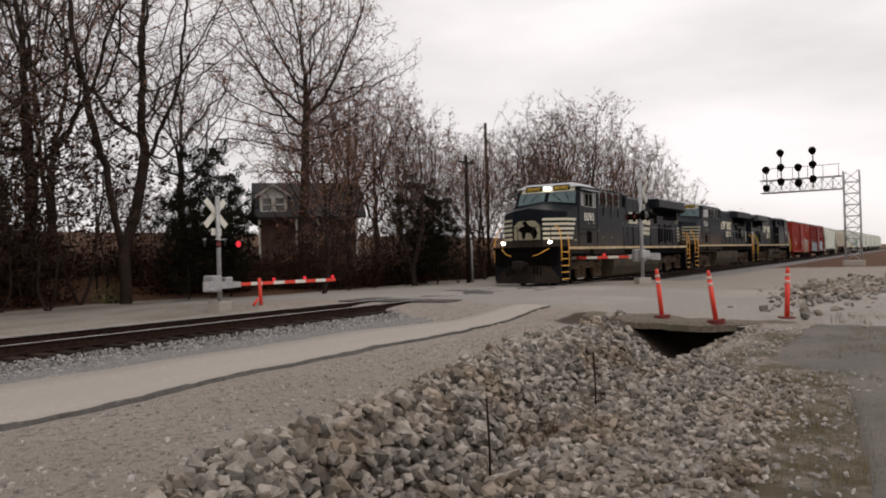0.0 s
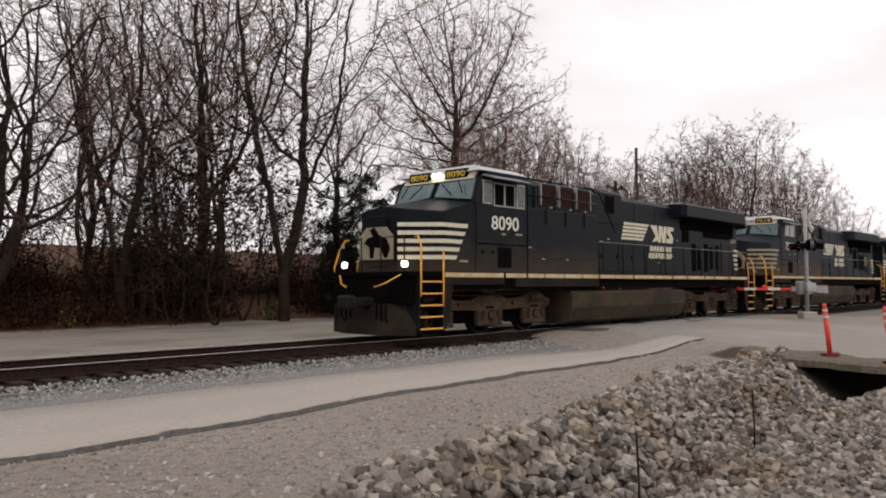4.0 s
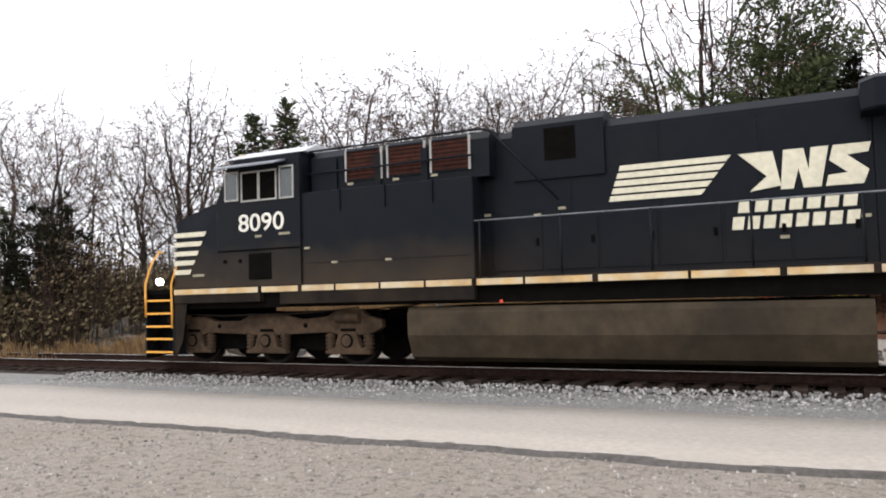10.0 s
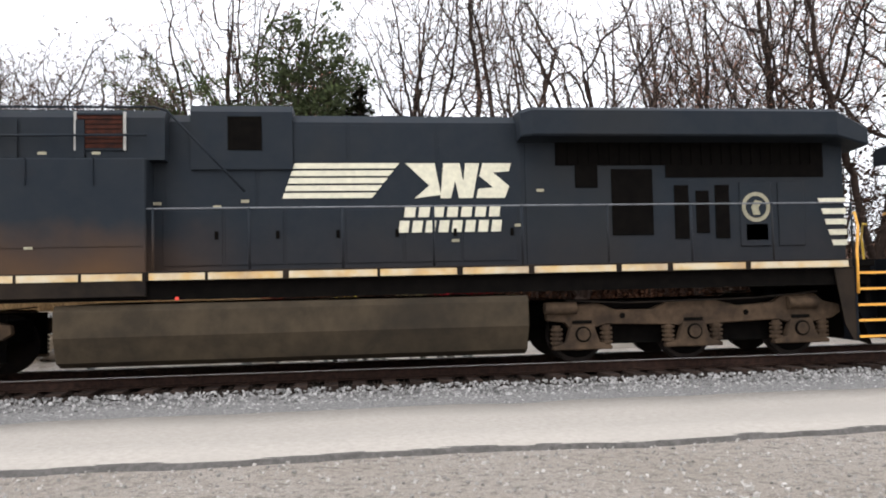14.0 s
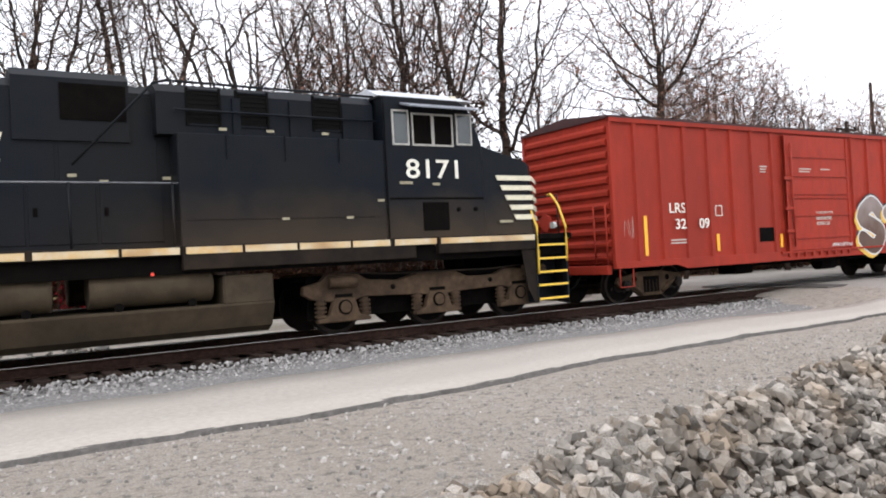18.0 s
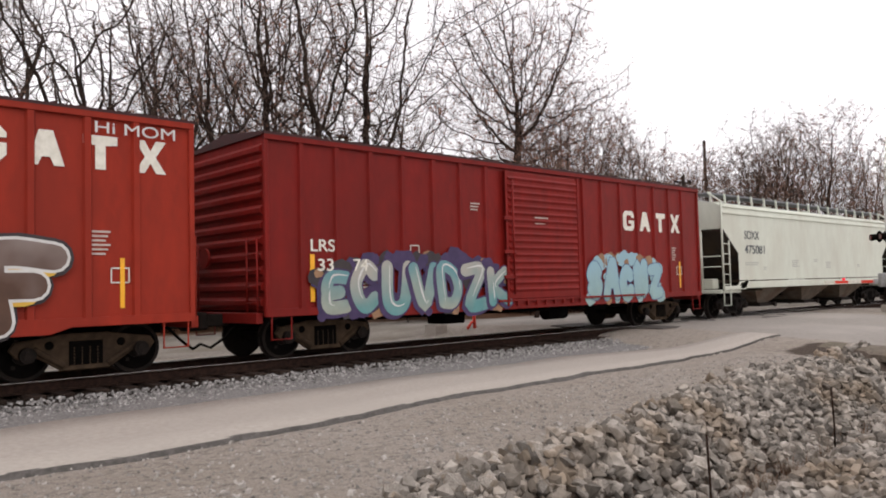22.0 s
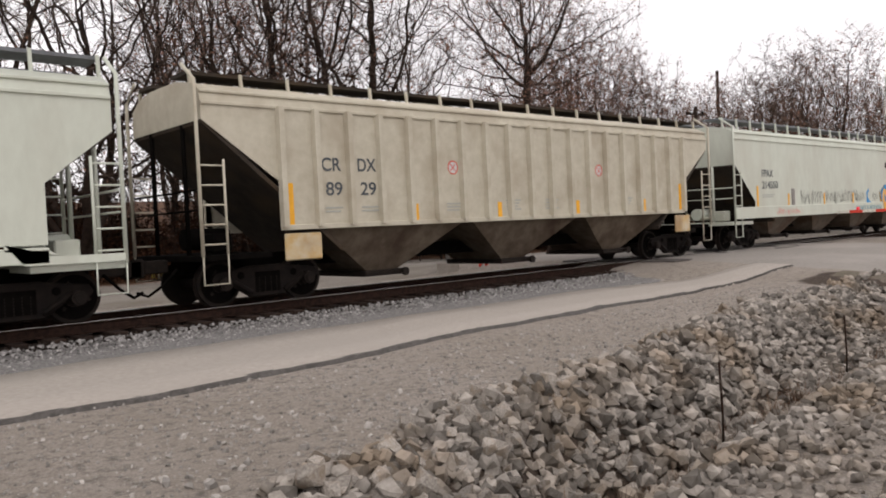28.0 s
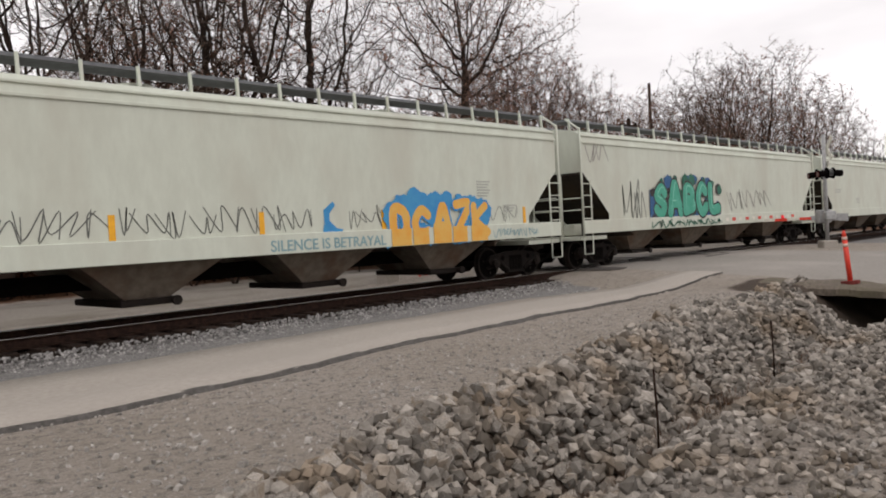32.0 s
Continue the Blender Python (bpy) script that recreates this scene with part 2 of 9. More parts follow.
def rust_dust_paint(strong, colour, rear, base=None):
    """Black paint with brown brake dust thrown up along the lower body, thinned behind the cab to dim the rear."""
    m = (base or M_BLACK).copy()
    m.name = "brown_dusted_black_paint"
    n, l = m.node_tree.nodes, m.node_tree.links
    p = n["Principled BSDF"]
    src = p.inputs["Base Color"].links[0].from_socket
    tc = n.new("ShaderNodeTexCoord")
    sep = n.new("ShaderNodeSeparateXYZ")
    l.new(tc.outputs["Object"], sep.inputs[0])
    nz = n.new("ShaderNodeTexNoise")
    nz.inputs["Scale"].default_value, nz.inputs["Detail"].default_value = 1.4, 6
    l.new(tc.outputs["Object"], nz.inputs["Vector"])
    up = n.new("ShaderNodeMapRange")
    up.inputs[1].default_value, up.inputs[2].default_value, up.inputs[3].default_value, up.inputs[4].default_value = 1.6, 2.7, 0.62, -0.1
    l.new(sep.outputs[2], up.inputs[0])
    add = n.new("ShaderNodeMath")
    add.operation = "MULTIPLY_ADD"
    l.new(nz.outputs["Fac"], add.inputs[0])
    add.inputs[1].default_value = 0.7
    l.new(up.outputs[0], add.inputs[2])
    fac = n.new("ShaderNodeMapRange")
    fac.inputs[1].default_value, fac.inputs[2].default_value, fac.inputs[4].default_value = 0.36, 1.05, strong
    l.new(add.outputs[0], fac.inputs[0])
    mix = n.new("ShaderNodeMix")
    mix.data_type = "RGBA"
    # Less dust past x = 8.5 to 10.5: the rear's dimmer light put into the colour
    back = n.new("ShaderNodeMapRange")
    back.inputs[1].default_value, back.inputs[2].default_value, back.inputs[3].default_value, back.inputs[4].default_value = 8.5, 10.5, 1.0, rear
    l.new(sep.outputs[0], back.inputs[0])
    mul = n.new("ShaderNodeMath")
    mul.operation = "MULTIPLY"
    l.new(fac.outputs[0], mul.inputs[0])
    l.new(back.outputs[0], mul.inputs[1])
    l.new(mul.outputs[0], mix.inputs[0])
    l.new(src, mix.inputs[6])
    mix.inputs[7].default_value = colour + (1,)
    l.new(mix.outputs[2], p.inputs["Base Color"])
    return m


M_FADED = mat("faded_blue_black_paint", (0.0145, 0.0185, 0.0240), (0.0185, 0.0220, 0.0265), 3, 0.55, bump=0.03, c=(0.022, 0.023, 0.024), big=0.5, spec=0.07)
M_DUSTED = rust_dust_paint(0.75, (0.095, 0.050, 0.022), 0.12, M_FADED)
M_DUSTED2 = rust_dust_paint(0.85, (0.046, 0.033, 0.021), 0.15)
M_BARKGREY = mat("grey_twiggy_bark", (0.050, 0.037, 0.029), (0.028, 0.021, 0.017), 5, 0.95, bump=0.4, c=(0.066, 0.052, 0.042), big=1.2, spec=0.08)
M_HAZE = mat("fine_dry_twig_tips", (0.105, 0.074, 0.055), (0.07, 0.050, 0.038), 3, 0.95, vary=0.3, spec=0.08)
M_PINE3 = mat("olive_pine_foliage", (0.062, 0.076, 0.030), (0.028, 0.036, 0.015), 4, 0.9, vary=0.5, spec=0.12)
M_LEAFDARK = mat("dark_oak_leaves", (0.036, 0.017, 0.010), (0.016, 0.009, 0.006), 3, 0.9, vary=0.5, spec=0.08)
M_CREAMDIM = mat("dull_cream_paint", (0.30, 0.275, 0.185), (0.21, 0.19, 0.13), 8, 0.7)
M_HANDRAIL = mat("dull_grey_rail", (0.16, 0.165, 0.175), (0.10, 0.103, 0.11), 9, 0.6)
M_LANE = mat("worn_gravel_lane", (0.25, 0.225, 0.195), (0.18, 0.16, 0.135), 9, 0.95, bump=0.5, bump_scale=40, c=(0.12, 0.10, 0.07), big=0.35)
M_AWNING = mat("blue_grey_awning", (0.17, 0.18, 0.20), (0.12, 0.13, 0.15), 8, 0.5)
M_OLIVE = mat("olive_leaves", (0.115, 0.110, 0.032), (0.062, 0.058, 0.020), 4, 0.9, vary=0.45, spec=0.1)
M_STENCIL = mat("faded_white_stencil", (0.50, 0.43, 0.38), (0.38, 0.31, 0.27), 12, 0.7)
# Mesh helpers
def part(name, bm, material, parent=None, label=""):
    me = bpy.data.meshes.new(name)
    bm.to_mesh(me)
    bm.free()
    for m in material if isinstance(material, (list, tuple)) else (material,):
        me.materials.append(m)
    ob = new(name, me)
    ob.parent = parent
    if label:
        ob["label"] = label
    return ob


def mesh_part(name, verts, faces, material, parent=None, label="", smooth=False):
    me = bpy.data.meshes.new(name)
    me.from_pydata([tuple(v) for v in verts], [], faces)
    if smooth:
        me.polygons.foreach_set("use_smooth", [True] * len(me.polygons))
    me.update()
    for m in material if isinstance(material, (list, tuple)) else (material,):
        me.materials.append(m)
    ob = new(name, me)
    ob.parent = parent
    if label:
        ob["label"] = label
    return ob


def empty(name, m, label, category, group="", kind=""):
    ob = new(name)
    ob.empty_display_size = 0.3
    ob.matrix_world = m
    return tagged(ob, label, category, group, kind)


def box(bm, x0, x1, y0, y1, z0, z1, bev=0.0, mi=0):
    v = [bm.verts.new((x, y, z)) for x in (x0, x1) for y in (y0, y1) for z in (z0, z1)]
    fs = [bm.faces.new([v[i] for i in q]) for q in ((0, 1, 3, 2), (4, 6, 7, 5), (0, 4, 5, 1), (2, 3, 7, 6), (0, 2, 6, 4), (1, 5, 7, 3))]
    for f in fs:
        f.material_index = mi
    if bev:
        es = list({e for f in fs for e in f.edges})
        r = bmesh.ops.bevel(bm, geom=es, offset=bev, segments=1, affect="EDGES", profile=0.5)
        for f in r["faces"]:
            f.material_index = mi
    return fs


def prism(bm, pts, y0, y1, axis="y", mi=0):
    """A closed outline of (x, z) points drawn out from y0 to y1 (axis y), or (y, z) along x."""
    def co(p, d):
        return (p[0], d, p[1]) if axis == "y" else (d, p[0], p[1])
    a = [bm.verts.new(co(p, y0)) for p in pts]
    b = [bm.verts.new(co(p, y1)) for p in pts]
    n = len(pts)
    fs = [bm.faces.new(a), bm.faces.new(b[::-1])]
    fs += [bm.faces.new((a[i], b[i], b[(i + 1) % n], a[(i + 1) % n])) for i in range(n)]
    for f in fs:
        f.material_index = mi
    bmesh.ops.recalc_face_normals(bm, faces=fs)
    return fs


def tube(bm, pts, r, seg=6, mi=0, r2=None):
    """A round bar through the points."""
    pts = [Vector(p) for p in pts]
    rings = []
    n = len(pts)
    for i, p in enumerate(pts):
        d = (pts[min(i + 1, n - 1)] - pts[max(i - 1, 0)]).normalized()
        u = d.orthogonal().normalized() if abs(d.z) < 0.99 else Vector((1, 0, 0))
        if abs(d.z) < 0.99:
            u = d.cross(Vector((0, 0, 1))).normalized()
        w = d.cross(u)
        rr = r if r2 is None else r + (r2 - r) * i / (n - 1)
        rings.append([bm.verts.new(p + (u * math.cos(6.28319 * k / seg) + w * math.sin(6.28319 * k / seg)) * rr) for k in range(seg)])
    for a, b in zip(rings, rings[1:]):
        for k in range(seg):
            f = bm.faces.new((a[k], a[(k + 1) % seg], b[(k + 1) % seg], b[k]))
            f.smooth = True
            f.material_index = mi
    for ring in (rings[0][::-1], rings[-1]):
        bm.faces.new(ring).material_index = mi


def disc(bm, c, r, depth, axis="y", seg=24, mi=0, inner=0.0):
    """A wheel or cap: a solid cylinder centred on c."""
    a, b = [], []
    for k in range(seg):
        t = 6.28319 * k / seg
        u, v = r * math.cos(t), r * math.sin(t)
        for ring, d in ((a, -depth / 2), (b, depth / 2)):
            o = (u, d, v) if axis == "y" else (d, u, v) if axis == "x" else (u, v, d)
            ring.append(bm.verts.new((c[0] + o[0], c[1] + o[1], c[2] + o[2])))
    fs = [bm.faces.new(a), bm.faces.new(b[::-1])]
    for k in range(seg):
        f = bm.faces.new((a[k], b[k], b[(k + 1) % seg], a[(k + 1) % seg]))
        fs.append(f)
    for f in fs:
        f.material_index = mi
    bmesh.ops.recalc_face_normals(bm, faces=fs)


def one(fn, *a, **k):
    bm = bmesh.new()
    fn(bm, *a, **k)
    return bm


def smooth_step(a, b, v):
    t = min(1.0, max(0.0, (v - a) / (b - a)))
    return t * t * (3 - 2 * t)


def fbm(x, y, s=1.0, z=0.0):
    p = Vector((x * s, y * s, z))
    return noise.noise(p) + 0.5 * noise.noise(p * 2.1) + 0.25 * noise.noise(p * 4.3)

# Ground: gravel verge, rock-lined ditch, road crossing, wooded bank behind the track. Rail tops lie at z = 0.
TRACK_Y = 14.1
ROAD_X0, ROAD_X1 = 19.5, 31.0


def ditch_line(x):
    return 3.7 + 0.8 * smooth_step(4, 14, x) - 0.9 * (1 - smooth_step(1, 6, x))


def ditch_cut(x, y):
    """How deep the ditch lies below the verge."""
    along = smooth_step(1.5, 6.0, x) * (1 - smooth_step(19.6, 20.2, x))
    c = ditch_line(x)
    w = 1.30 + 0.45 * smooth_step(6, 16, x)
    return along * 0.88 * (1 - smooth_step(0.12, w, abs(y - c) * (1.0 if y > c else 1.1)))


def road_side(y):
    """The road's western edge: it turns away towards the viewer's side."""
    return 20.0 - 0.9 * smooth_step(9.5, 2.0, y) if y > 2 else 19.1


def height(x, y, bridged=False):
    z = -0.36
    cut = 0.0 if bridged else ditch_cut(x, y)
    z -= cut * (1 + 0.1 * smooth_step(15, 18.5, x))
    near_road = smooth_step(16.5, 19.8, x) * (1 - smooth_step(36, 44, x))
    rise = 0.06 + 0.24 * smooth_step(4, 12.0, y) * (1 - smooth_step(17, 26, y))
    z += near_road * rise * (1 - smooth_step(0, 0.3, cut))
    if y > 17.2:
        left = 1 - smooth_step(-4.5, 1.0, x)
        z += left * (smooth_step(17.4, 20.3, y) * 1.2 + 0.25 * fbm(x, y, 0.35) * smooth_step(18, 20, y) + smooth_step(28, 90, y) * 2.0)
        z += (1 - left) * (smooth_step(29, 42, y) * 2.9 + smooth_step(42, 90, y) * 3.0)
    z += 0.02 * fbm(x, y, 0.5) + 0.008 * fbm(x, y, 2.2)
    return z


def spaced(lo, hi, fine_lo, fine_hi, step, grow=1.18):
    vals = [fine_lo + i * step for i in range(int((fine_hi - fine_lo) / step) + 1)]
    s, v = step, vals[-1]
    while v < hi:
        s *= grow
        v += s
        vals.append(v)
    s, v = step, fine_lo
    while v > lo:
        s *= grow
        v -= s
        vals.insert(0, v)
    return vals


GX, GY = spaced(-900, 1200, -14, 24, 0.25), spaced(-300, 1500, 0.0, 13, 0.2)
gverts = [(x, y, height(x, y)) for x in GX for y in GY]
gn = len(GY)
gfaces = []
for i in range(len(GX) - 1):
    for j in range(gn - 1):
        gfaces.append((i * gn + j, (i + 1) * gn + j, (i + 1) * gn + j + 1, i * gn + j + 1))


def soil_share(x, y):
    return max(smooth_step(0.05, 0.3, ditch_cut(x, y)), smooth_step(16.6, 17.6, x) * (1 - smooth_step(18.9, 19.4, x)) * smooth_step(2.6, 3.4, y) * (1 - smooth_step(7.0, 8.2, y)))


def lane_far(x):
    """Where the open gravel behind the track gives way to the wooded bank."""
    return 28.4 - 3.4 * smooth_step(21.5, 29, x) + 2.0 * smooth_step(32, 44, x) - 3.0 * (1 - smooth_step(1, 6, x))


def litter_share(x, y):
    edge = lane_far(x) + 0.6 if x > -2 else 24.5
    return max(smooth_step(edge - 1.5, edge + 2.5, y), smooth_step(60, 80, x), 1 - smooth_step(-70, -50, x), 1.0 if y < -30 else 0.0)


def verge_share(x, y):
    rim = 1.35 * smooth_step(9.5, 12.5, x)
    return 0.55 * (1 - smooth_step(1.0 + rim, 1.9 + rim, y)) * smooth_step(2.5, 4.5, x) * (1 - smooth_step(16.5, 18.5, x))


def sand_share(x, y):
    """Tan sandy soil on the rock ledge."""
    return 0.80 * (1 - smooth_step(-2, 2, x)) * smooth_step(17.3, 18.0, y) * (1 - smooth_step(25, 29, y))


def ground_material():
    """Gravel, with soil, leaf litter and weedy verge mixed in by shares kept on the mesh, broken up by noise."""
    m = bpy.data.materials.new("mixed_ground")
    m.use_nodes = True
    n, l = m.node_tree.nodes, m.node_tree.links
    p = n["Principled BSDF"]
    p.inputs["Roughness"].default_value = 0.95
    p.inputs["Specular IOR Level"].default_value = 0.2
    tc = n.new("ShaderNodeTexCoord")

    def tex(scale, detail=6, rough=0.65):
        t = n.new("ShaderNodeTexNoise")
        t.inputs["Scale"].default_value, t.inputs["Detail"].default_value, t.inputs["Roughness"].default_value = scale, detail, rough
        l.new(tc.outputs["Object"], t.inputs["Vector"])
        return t.outputs["Fac"]

    def ramp(fac, lo, hi):
        r = n.new("ShaderNodeMapRange")
        r.inputs[1].default_value, r.inputs[2].default_value = lo, hi
        l.new(fac, r.inputs[0])
        return r.outputs[0]

    def blend(fac, a, b):
        x = n.new("ShaderNodeMix")
        x.data_type = "RGBA"
        l.new(fac, x.inputs[0])
        for sock, v in ((6, a), (7, b)):
            if isinstance(v, tuple):
                x.inputs[sock].default_value = v + (1,)
            else:
                l.new(v, x.inputs[sock])
        return x.outputs[2]
    fine, mid, wide = ramp(tex(34, 9, 0.8), 0.38, 0.62), ramp(tex(3.0), 0.38, 0.64), ramp(tex(0.45, 4), 0.40, 0.62)
    gravel = blend(mid, blend(fine, (0.192, 0.166, 0.140), (0.395, 0.352, 0.308)), blend(fine, (0.222, 0.189, 0.158), (0.362, 0.317, 0.276)))
    gravel = blend(wide, gravel, blend(fine, (0.205, 0.176, 0.146), (0.330, 0.287, 0.243)))
    out = blend(ramp(tex(8, 7, 0.7), 0.50, 0.66), gravel, (0.135, 0.120, 0.103))
    out = blend(ramp(tex(55, 3, 0.6), 0.60, 0.70), out, (0.42, 0.395, 0.36))
    # The soil colour is darkened to add to the shadows between the riprap stones
    for name, ca, cb in (("verge", (0.135, 0.108, 0.072), (0.062, 0.054, 0.028)), ("soil", (0.085, 0.062, 0.046), (0.035, 0.027, 0.021)), ("litter", (0.125, 0.058, 0.027), (0.050, 0.026, 0.014)), ("sand", (0.155, 0.128, 0.092), (0.118, 0.082, 0.052))):
        at = n.new("ShaderNodeAttribute")
        at.attribute_name = name
        add = n.new("ShaderNodeMath")
        add.operation = "MULTIPLY_ADD"
        l.new(tex(1.6, 8, 0.7), add.inputs[0])
        add.inputs[1].default_value = 1.1
        add.inputs[2].default_value = -0.55
        s2 = n.new("ShaderNodeMath")
        l.new(add.outputs[0], s2.inputs[0])
        l.new(at.outputs["Fac"], s2.inputs[1])
        out = blend(ramp(s2.outputs[0], 0.38, 0.62), out, blend(fine, ca, cb))
    l.new(out, p.inputs["Base Color"])
    bp = n.new("ShaderNodeBump")
    bp.inputs["Strength"].default_value, bp.inputs["Distance"].default_value = 0.9, 0.03
    l.new(tex(30, 8, 0.75), bp.inputs["Height"])
    l.new(bp.outputs["Normal"], p.inputs["Normal"])
    return m


ground = mesh_part("ground", gverts, gfaces, ground_material(), smooth=True)
for attr, fn in (("soil", soil_share), ("litter", litter_share), ("verge", verge_share), ("sand", sand_share)):
    at = ground.data.attributes.new(attr, "FLOAT", "POINT")
    at.data.foreach_set("value", [fn(x, y) for x, y, z in gverts])
tagged(ground, "dusty grey gravel verge with a ditch and a leaf-strewn bank", "ground", kind="structure")


def strip(name, material, xs, near, far, lift, label, category, edge=0.05):
    """A paved strip laid over the ground between two edge lines, with ragged thin edges."""
    v, f = [], []
    cols = 7
    for x in xs:
        a, b = near(x), far(x)
        for k in range(cols):
            y = a + (b - a) * k / (cols - 1)
            top = height(x, y) + lift
            if k in (0, cols - 1):
                top = height(x, y) - 0.03
                y += -0.02 if k == 0 else 0.02
            elif k == 1:
                y = a + edge
            elif k == cols - 2:
                y = b - edge
            v.append((x, y, top))
    for i in range(len(xs) - 1):
        for k in range(cols - 1):
            f.append((i * cols + k, (i + 1) * cols + k, (i + 1) * cols + k + 1, i * cols + k + 1))
    ob = mesh_part(name, v, f, material, smooth=True)
    return tagged(ob, label, category, kind="structure")


def path_near(x):
    return 8.02 + 0.55 * smooth_step(4, 10, x) + 0.15 * smooth_step(12, 20, x) + 0.10 * fbm(x, 0, 0.45) + 0.03 * fbm(x, 3, 2.5)


def path_far(x):
    return 10.92 - 1.3 * smooth_step(13.5, 20, x) + 0.08 * fbm(x, 7, 0.6)


xs_path = [-60 + i * 0.25 for i in range(int(80 / 0.25))]
pavement = strip("pavement", M_PATH, xs_path, path_near, path_far, 0.058, "light grey worn asphalt path along the track", "path", 0.012)

M_EDGE = mat("dark_broken_asphalt", (0.060, 0.055, 0.050), (0.105, 0.096, 0.088), 14, 0.95, bump=0.8, bump_scale=40)
ev, ef = [], []
xs_edge = [-24 + 0.12 * i for i in range(366)]
for x in xs_edge:
    y = path_near(x)
    foot = (1 - 0.85 * smooth_step(11, 15, x)) * (0.05 + 0.16 * max(0.0, fbm(x, 11, 0.6)) + 0.04 * abs(fbm(x, 5, 3.0)))
    ev += [(x, y - foot, height(x, y) - 0.02), (x, y - foot * 0.5, height(x, y) + 0.022 + 0.012 * fbm(x, 2, 4.0)), (x, y - 0.004, height(x, y) + 0.052 + 0.01 * fbm(x, 8, 4.0)), (x, y + 0.05, height(x, y) + 0.055)]
for i in range(len(xs_edge) - 1):
    ef += [(i * 4 + k, i * 4 + 4 + k, i * 4 + 5 + k, i * 4 + 1 + k) for k in range(3)]
tagged(mesh_part("pavement_edge", ev, ef, M_EDGE), "dark broken edge of the asphalt path", "path", kind="structure")

# The road over the crossing, from the viewer's side to the far side
rv, rf, ROAD_COLS = [], [], 15
road_rows = [-40 + i * 0.5 for i in range(int(66 / 0.5))]
for y in road_rows:
    x0 = (17.6 + 1.6 * smooth_step(1, 9, y) + 1.0 * smooth_step(9, 13, y)) + 0.12 * fbm(0, y, 0.7)
    x1 = 31.0 + 3.0 * smooth_step(8, 0, y) + 6 * smooth_step(0, -20, y)
    for k in range(ROAD_COLS):
        x = x0 + (x1 - x0) * k / (ROAD_COLS - 1)
        z = height(x, y, True) + 0.05
        if 11.0 < y < 17.2:
            z = max(z, -0.02 - 0.04 * abs(y - TRACK_Y) / 3)
        if k in (0, ROAD_COLS - 1):
            z -= 0.12
        rv.append((x, y, z))
for i in range(len(road_rows) - 1):
    for k in range(ROAD_COLS - 1):
        rf.append((i * ROAD_COLS + k, i * ROAD_COLS + k + 1, (i + 1) * ROAD_COLS + k + 1, (i + 1) * ROAD_COLS + k))
road = mesh_part("road", rv, rf, M_ROAD, smooth=True)
tagged(road, "grey asphalt road over the railway crossing", "road", kind="structure")

# Gravel lane behind the track
xs_lane = [1.5 + i * 0.5 for i in range(125)]
lane = strip("road_lane", M_LANE, xs_lane, lambda x: 19.6 + 0.3 * fbm(x, 1, 0.3), lambda x: lane_far(x) + 0.5 * fbm(x, 9, 0.25), 0.03, "pale gravel lane behind the track", "road")

# Track: ballast bed, ties, rails
def ballast_bed():
    v, f = [], []
    prof = [(-3.6, -0.40), (-3.15, -0.325), (-1.6, -0.275), (-1.3, -0.245), (1.3, -0.245), (1.6, -0.275), (2.75, -0.36), (3.1, -0.40)]
    xs = [-900 + i * 30 for i in range(30)] + [-14 + 0.5 * i for i in range(66)] + [19.0 + i * 25 for i in range(50)]
    xs = sorted(set(xs))
    for x in xs:
        for d, z in prof:
            v.append((x, TRACK_Y + d, z + 0.012 * fbm(x, d, 3)))
    n = len(prof)
    for i in range(len(xs) - 1):
        for k in range(n - 1):
            f.append((i * n + k, (i + 1) * n + k, (i + 1) * n + k + 1, i * n + k + 1))
    ob = mesh_part("ballast_bed", v, f, [M_BALLAST, M_OILED])
    ob.data.polygons.foreach_set("material_index", [1 if i % (n - 1) in (2, 3, 4) else 0 for i in range(len(f))])
    return tagged(ob, "grey crushed stone ballast under the track", "ballast", kind="structure")


ballast_bed()


def rail(y):
    root = empty("rail", pose(0, y, 0), "worn steel rail with a bright running surface", "rail", "track rails", "structure")
    bm = bmesh.new()
    prism(bm, [(-0.075, -0.185), (0.075, -0.185), (0.075, -0.172), (0.014, -0.15), (0.011, -0.05), (0.034, -0.035), (0.034, -0.012), (-0.034, -0.012), (-0.034, -0.035), (-0.011, -0.05), (-0.014, -0.15), (-0.075, -0.172)], -900, 1200, "x")
    part("rail_web", bm, M_RUST, root)
    bm = bmesh.new()
    prism(bm, [(-0.033, -0.012), (0.033, -0.012), (0.033, -0.004), (0.026, 0), (-0.026, 0), (-0.033, -0.004)], -900, 1200, "x")
    part("rail_head", bm, M_STEEL, root, "polished rail head")


rail(TRACK_Y - 0.755)
rail(TRACK_Y + 0.755)

# Locomotives. Own space: x runs back from the leading coupler face, y across, z up from the rail top.
def text_part(name, words, size, m, material, parent, label="", bold=0.0, width=None):
    """Lettering as a thin raised mesh; m places its left lower corner, facing local +z."""
    cu = bpy.data.curves.new(name, "FONT")
    cu.body = words
    cu.size = size
    cu.extrude = 0.003
    cu.offset = bold
    tmp = bpy.data.objects.new(name, cu)
    scene.collection.objects.link(tmp)
    dg = bpy.context.evaluated_depsgraph_get()
    me = bpy.data.meshes.new_from_object(tmp.evaluated_get(dg))
    bpy.data.objects.remove(tmp)
    xs = [v.co.x for v in me.vertices]
    k = width / (max(xs) - min(xs)) if width else 1.0
    x0 = min(xs)
    for v in me.vertices:
        v.co.x = (v.co.x - x0) * k
    me.transform(m)
    me.materials.clear()
    me.materials.append(material)
    ob = new(name, me)
    ob.parent = parent
    if label:
        ob["label"] = label
    return ob


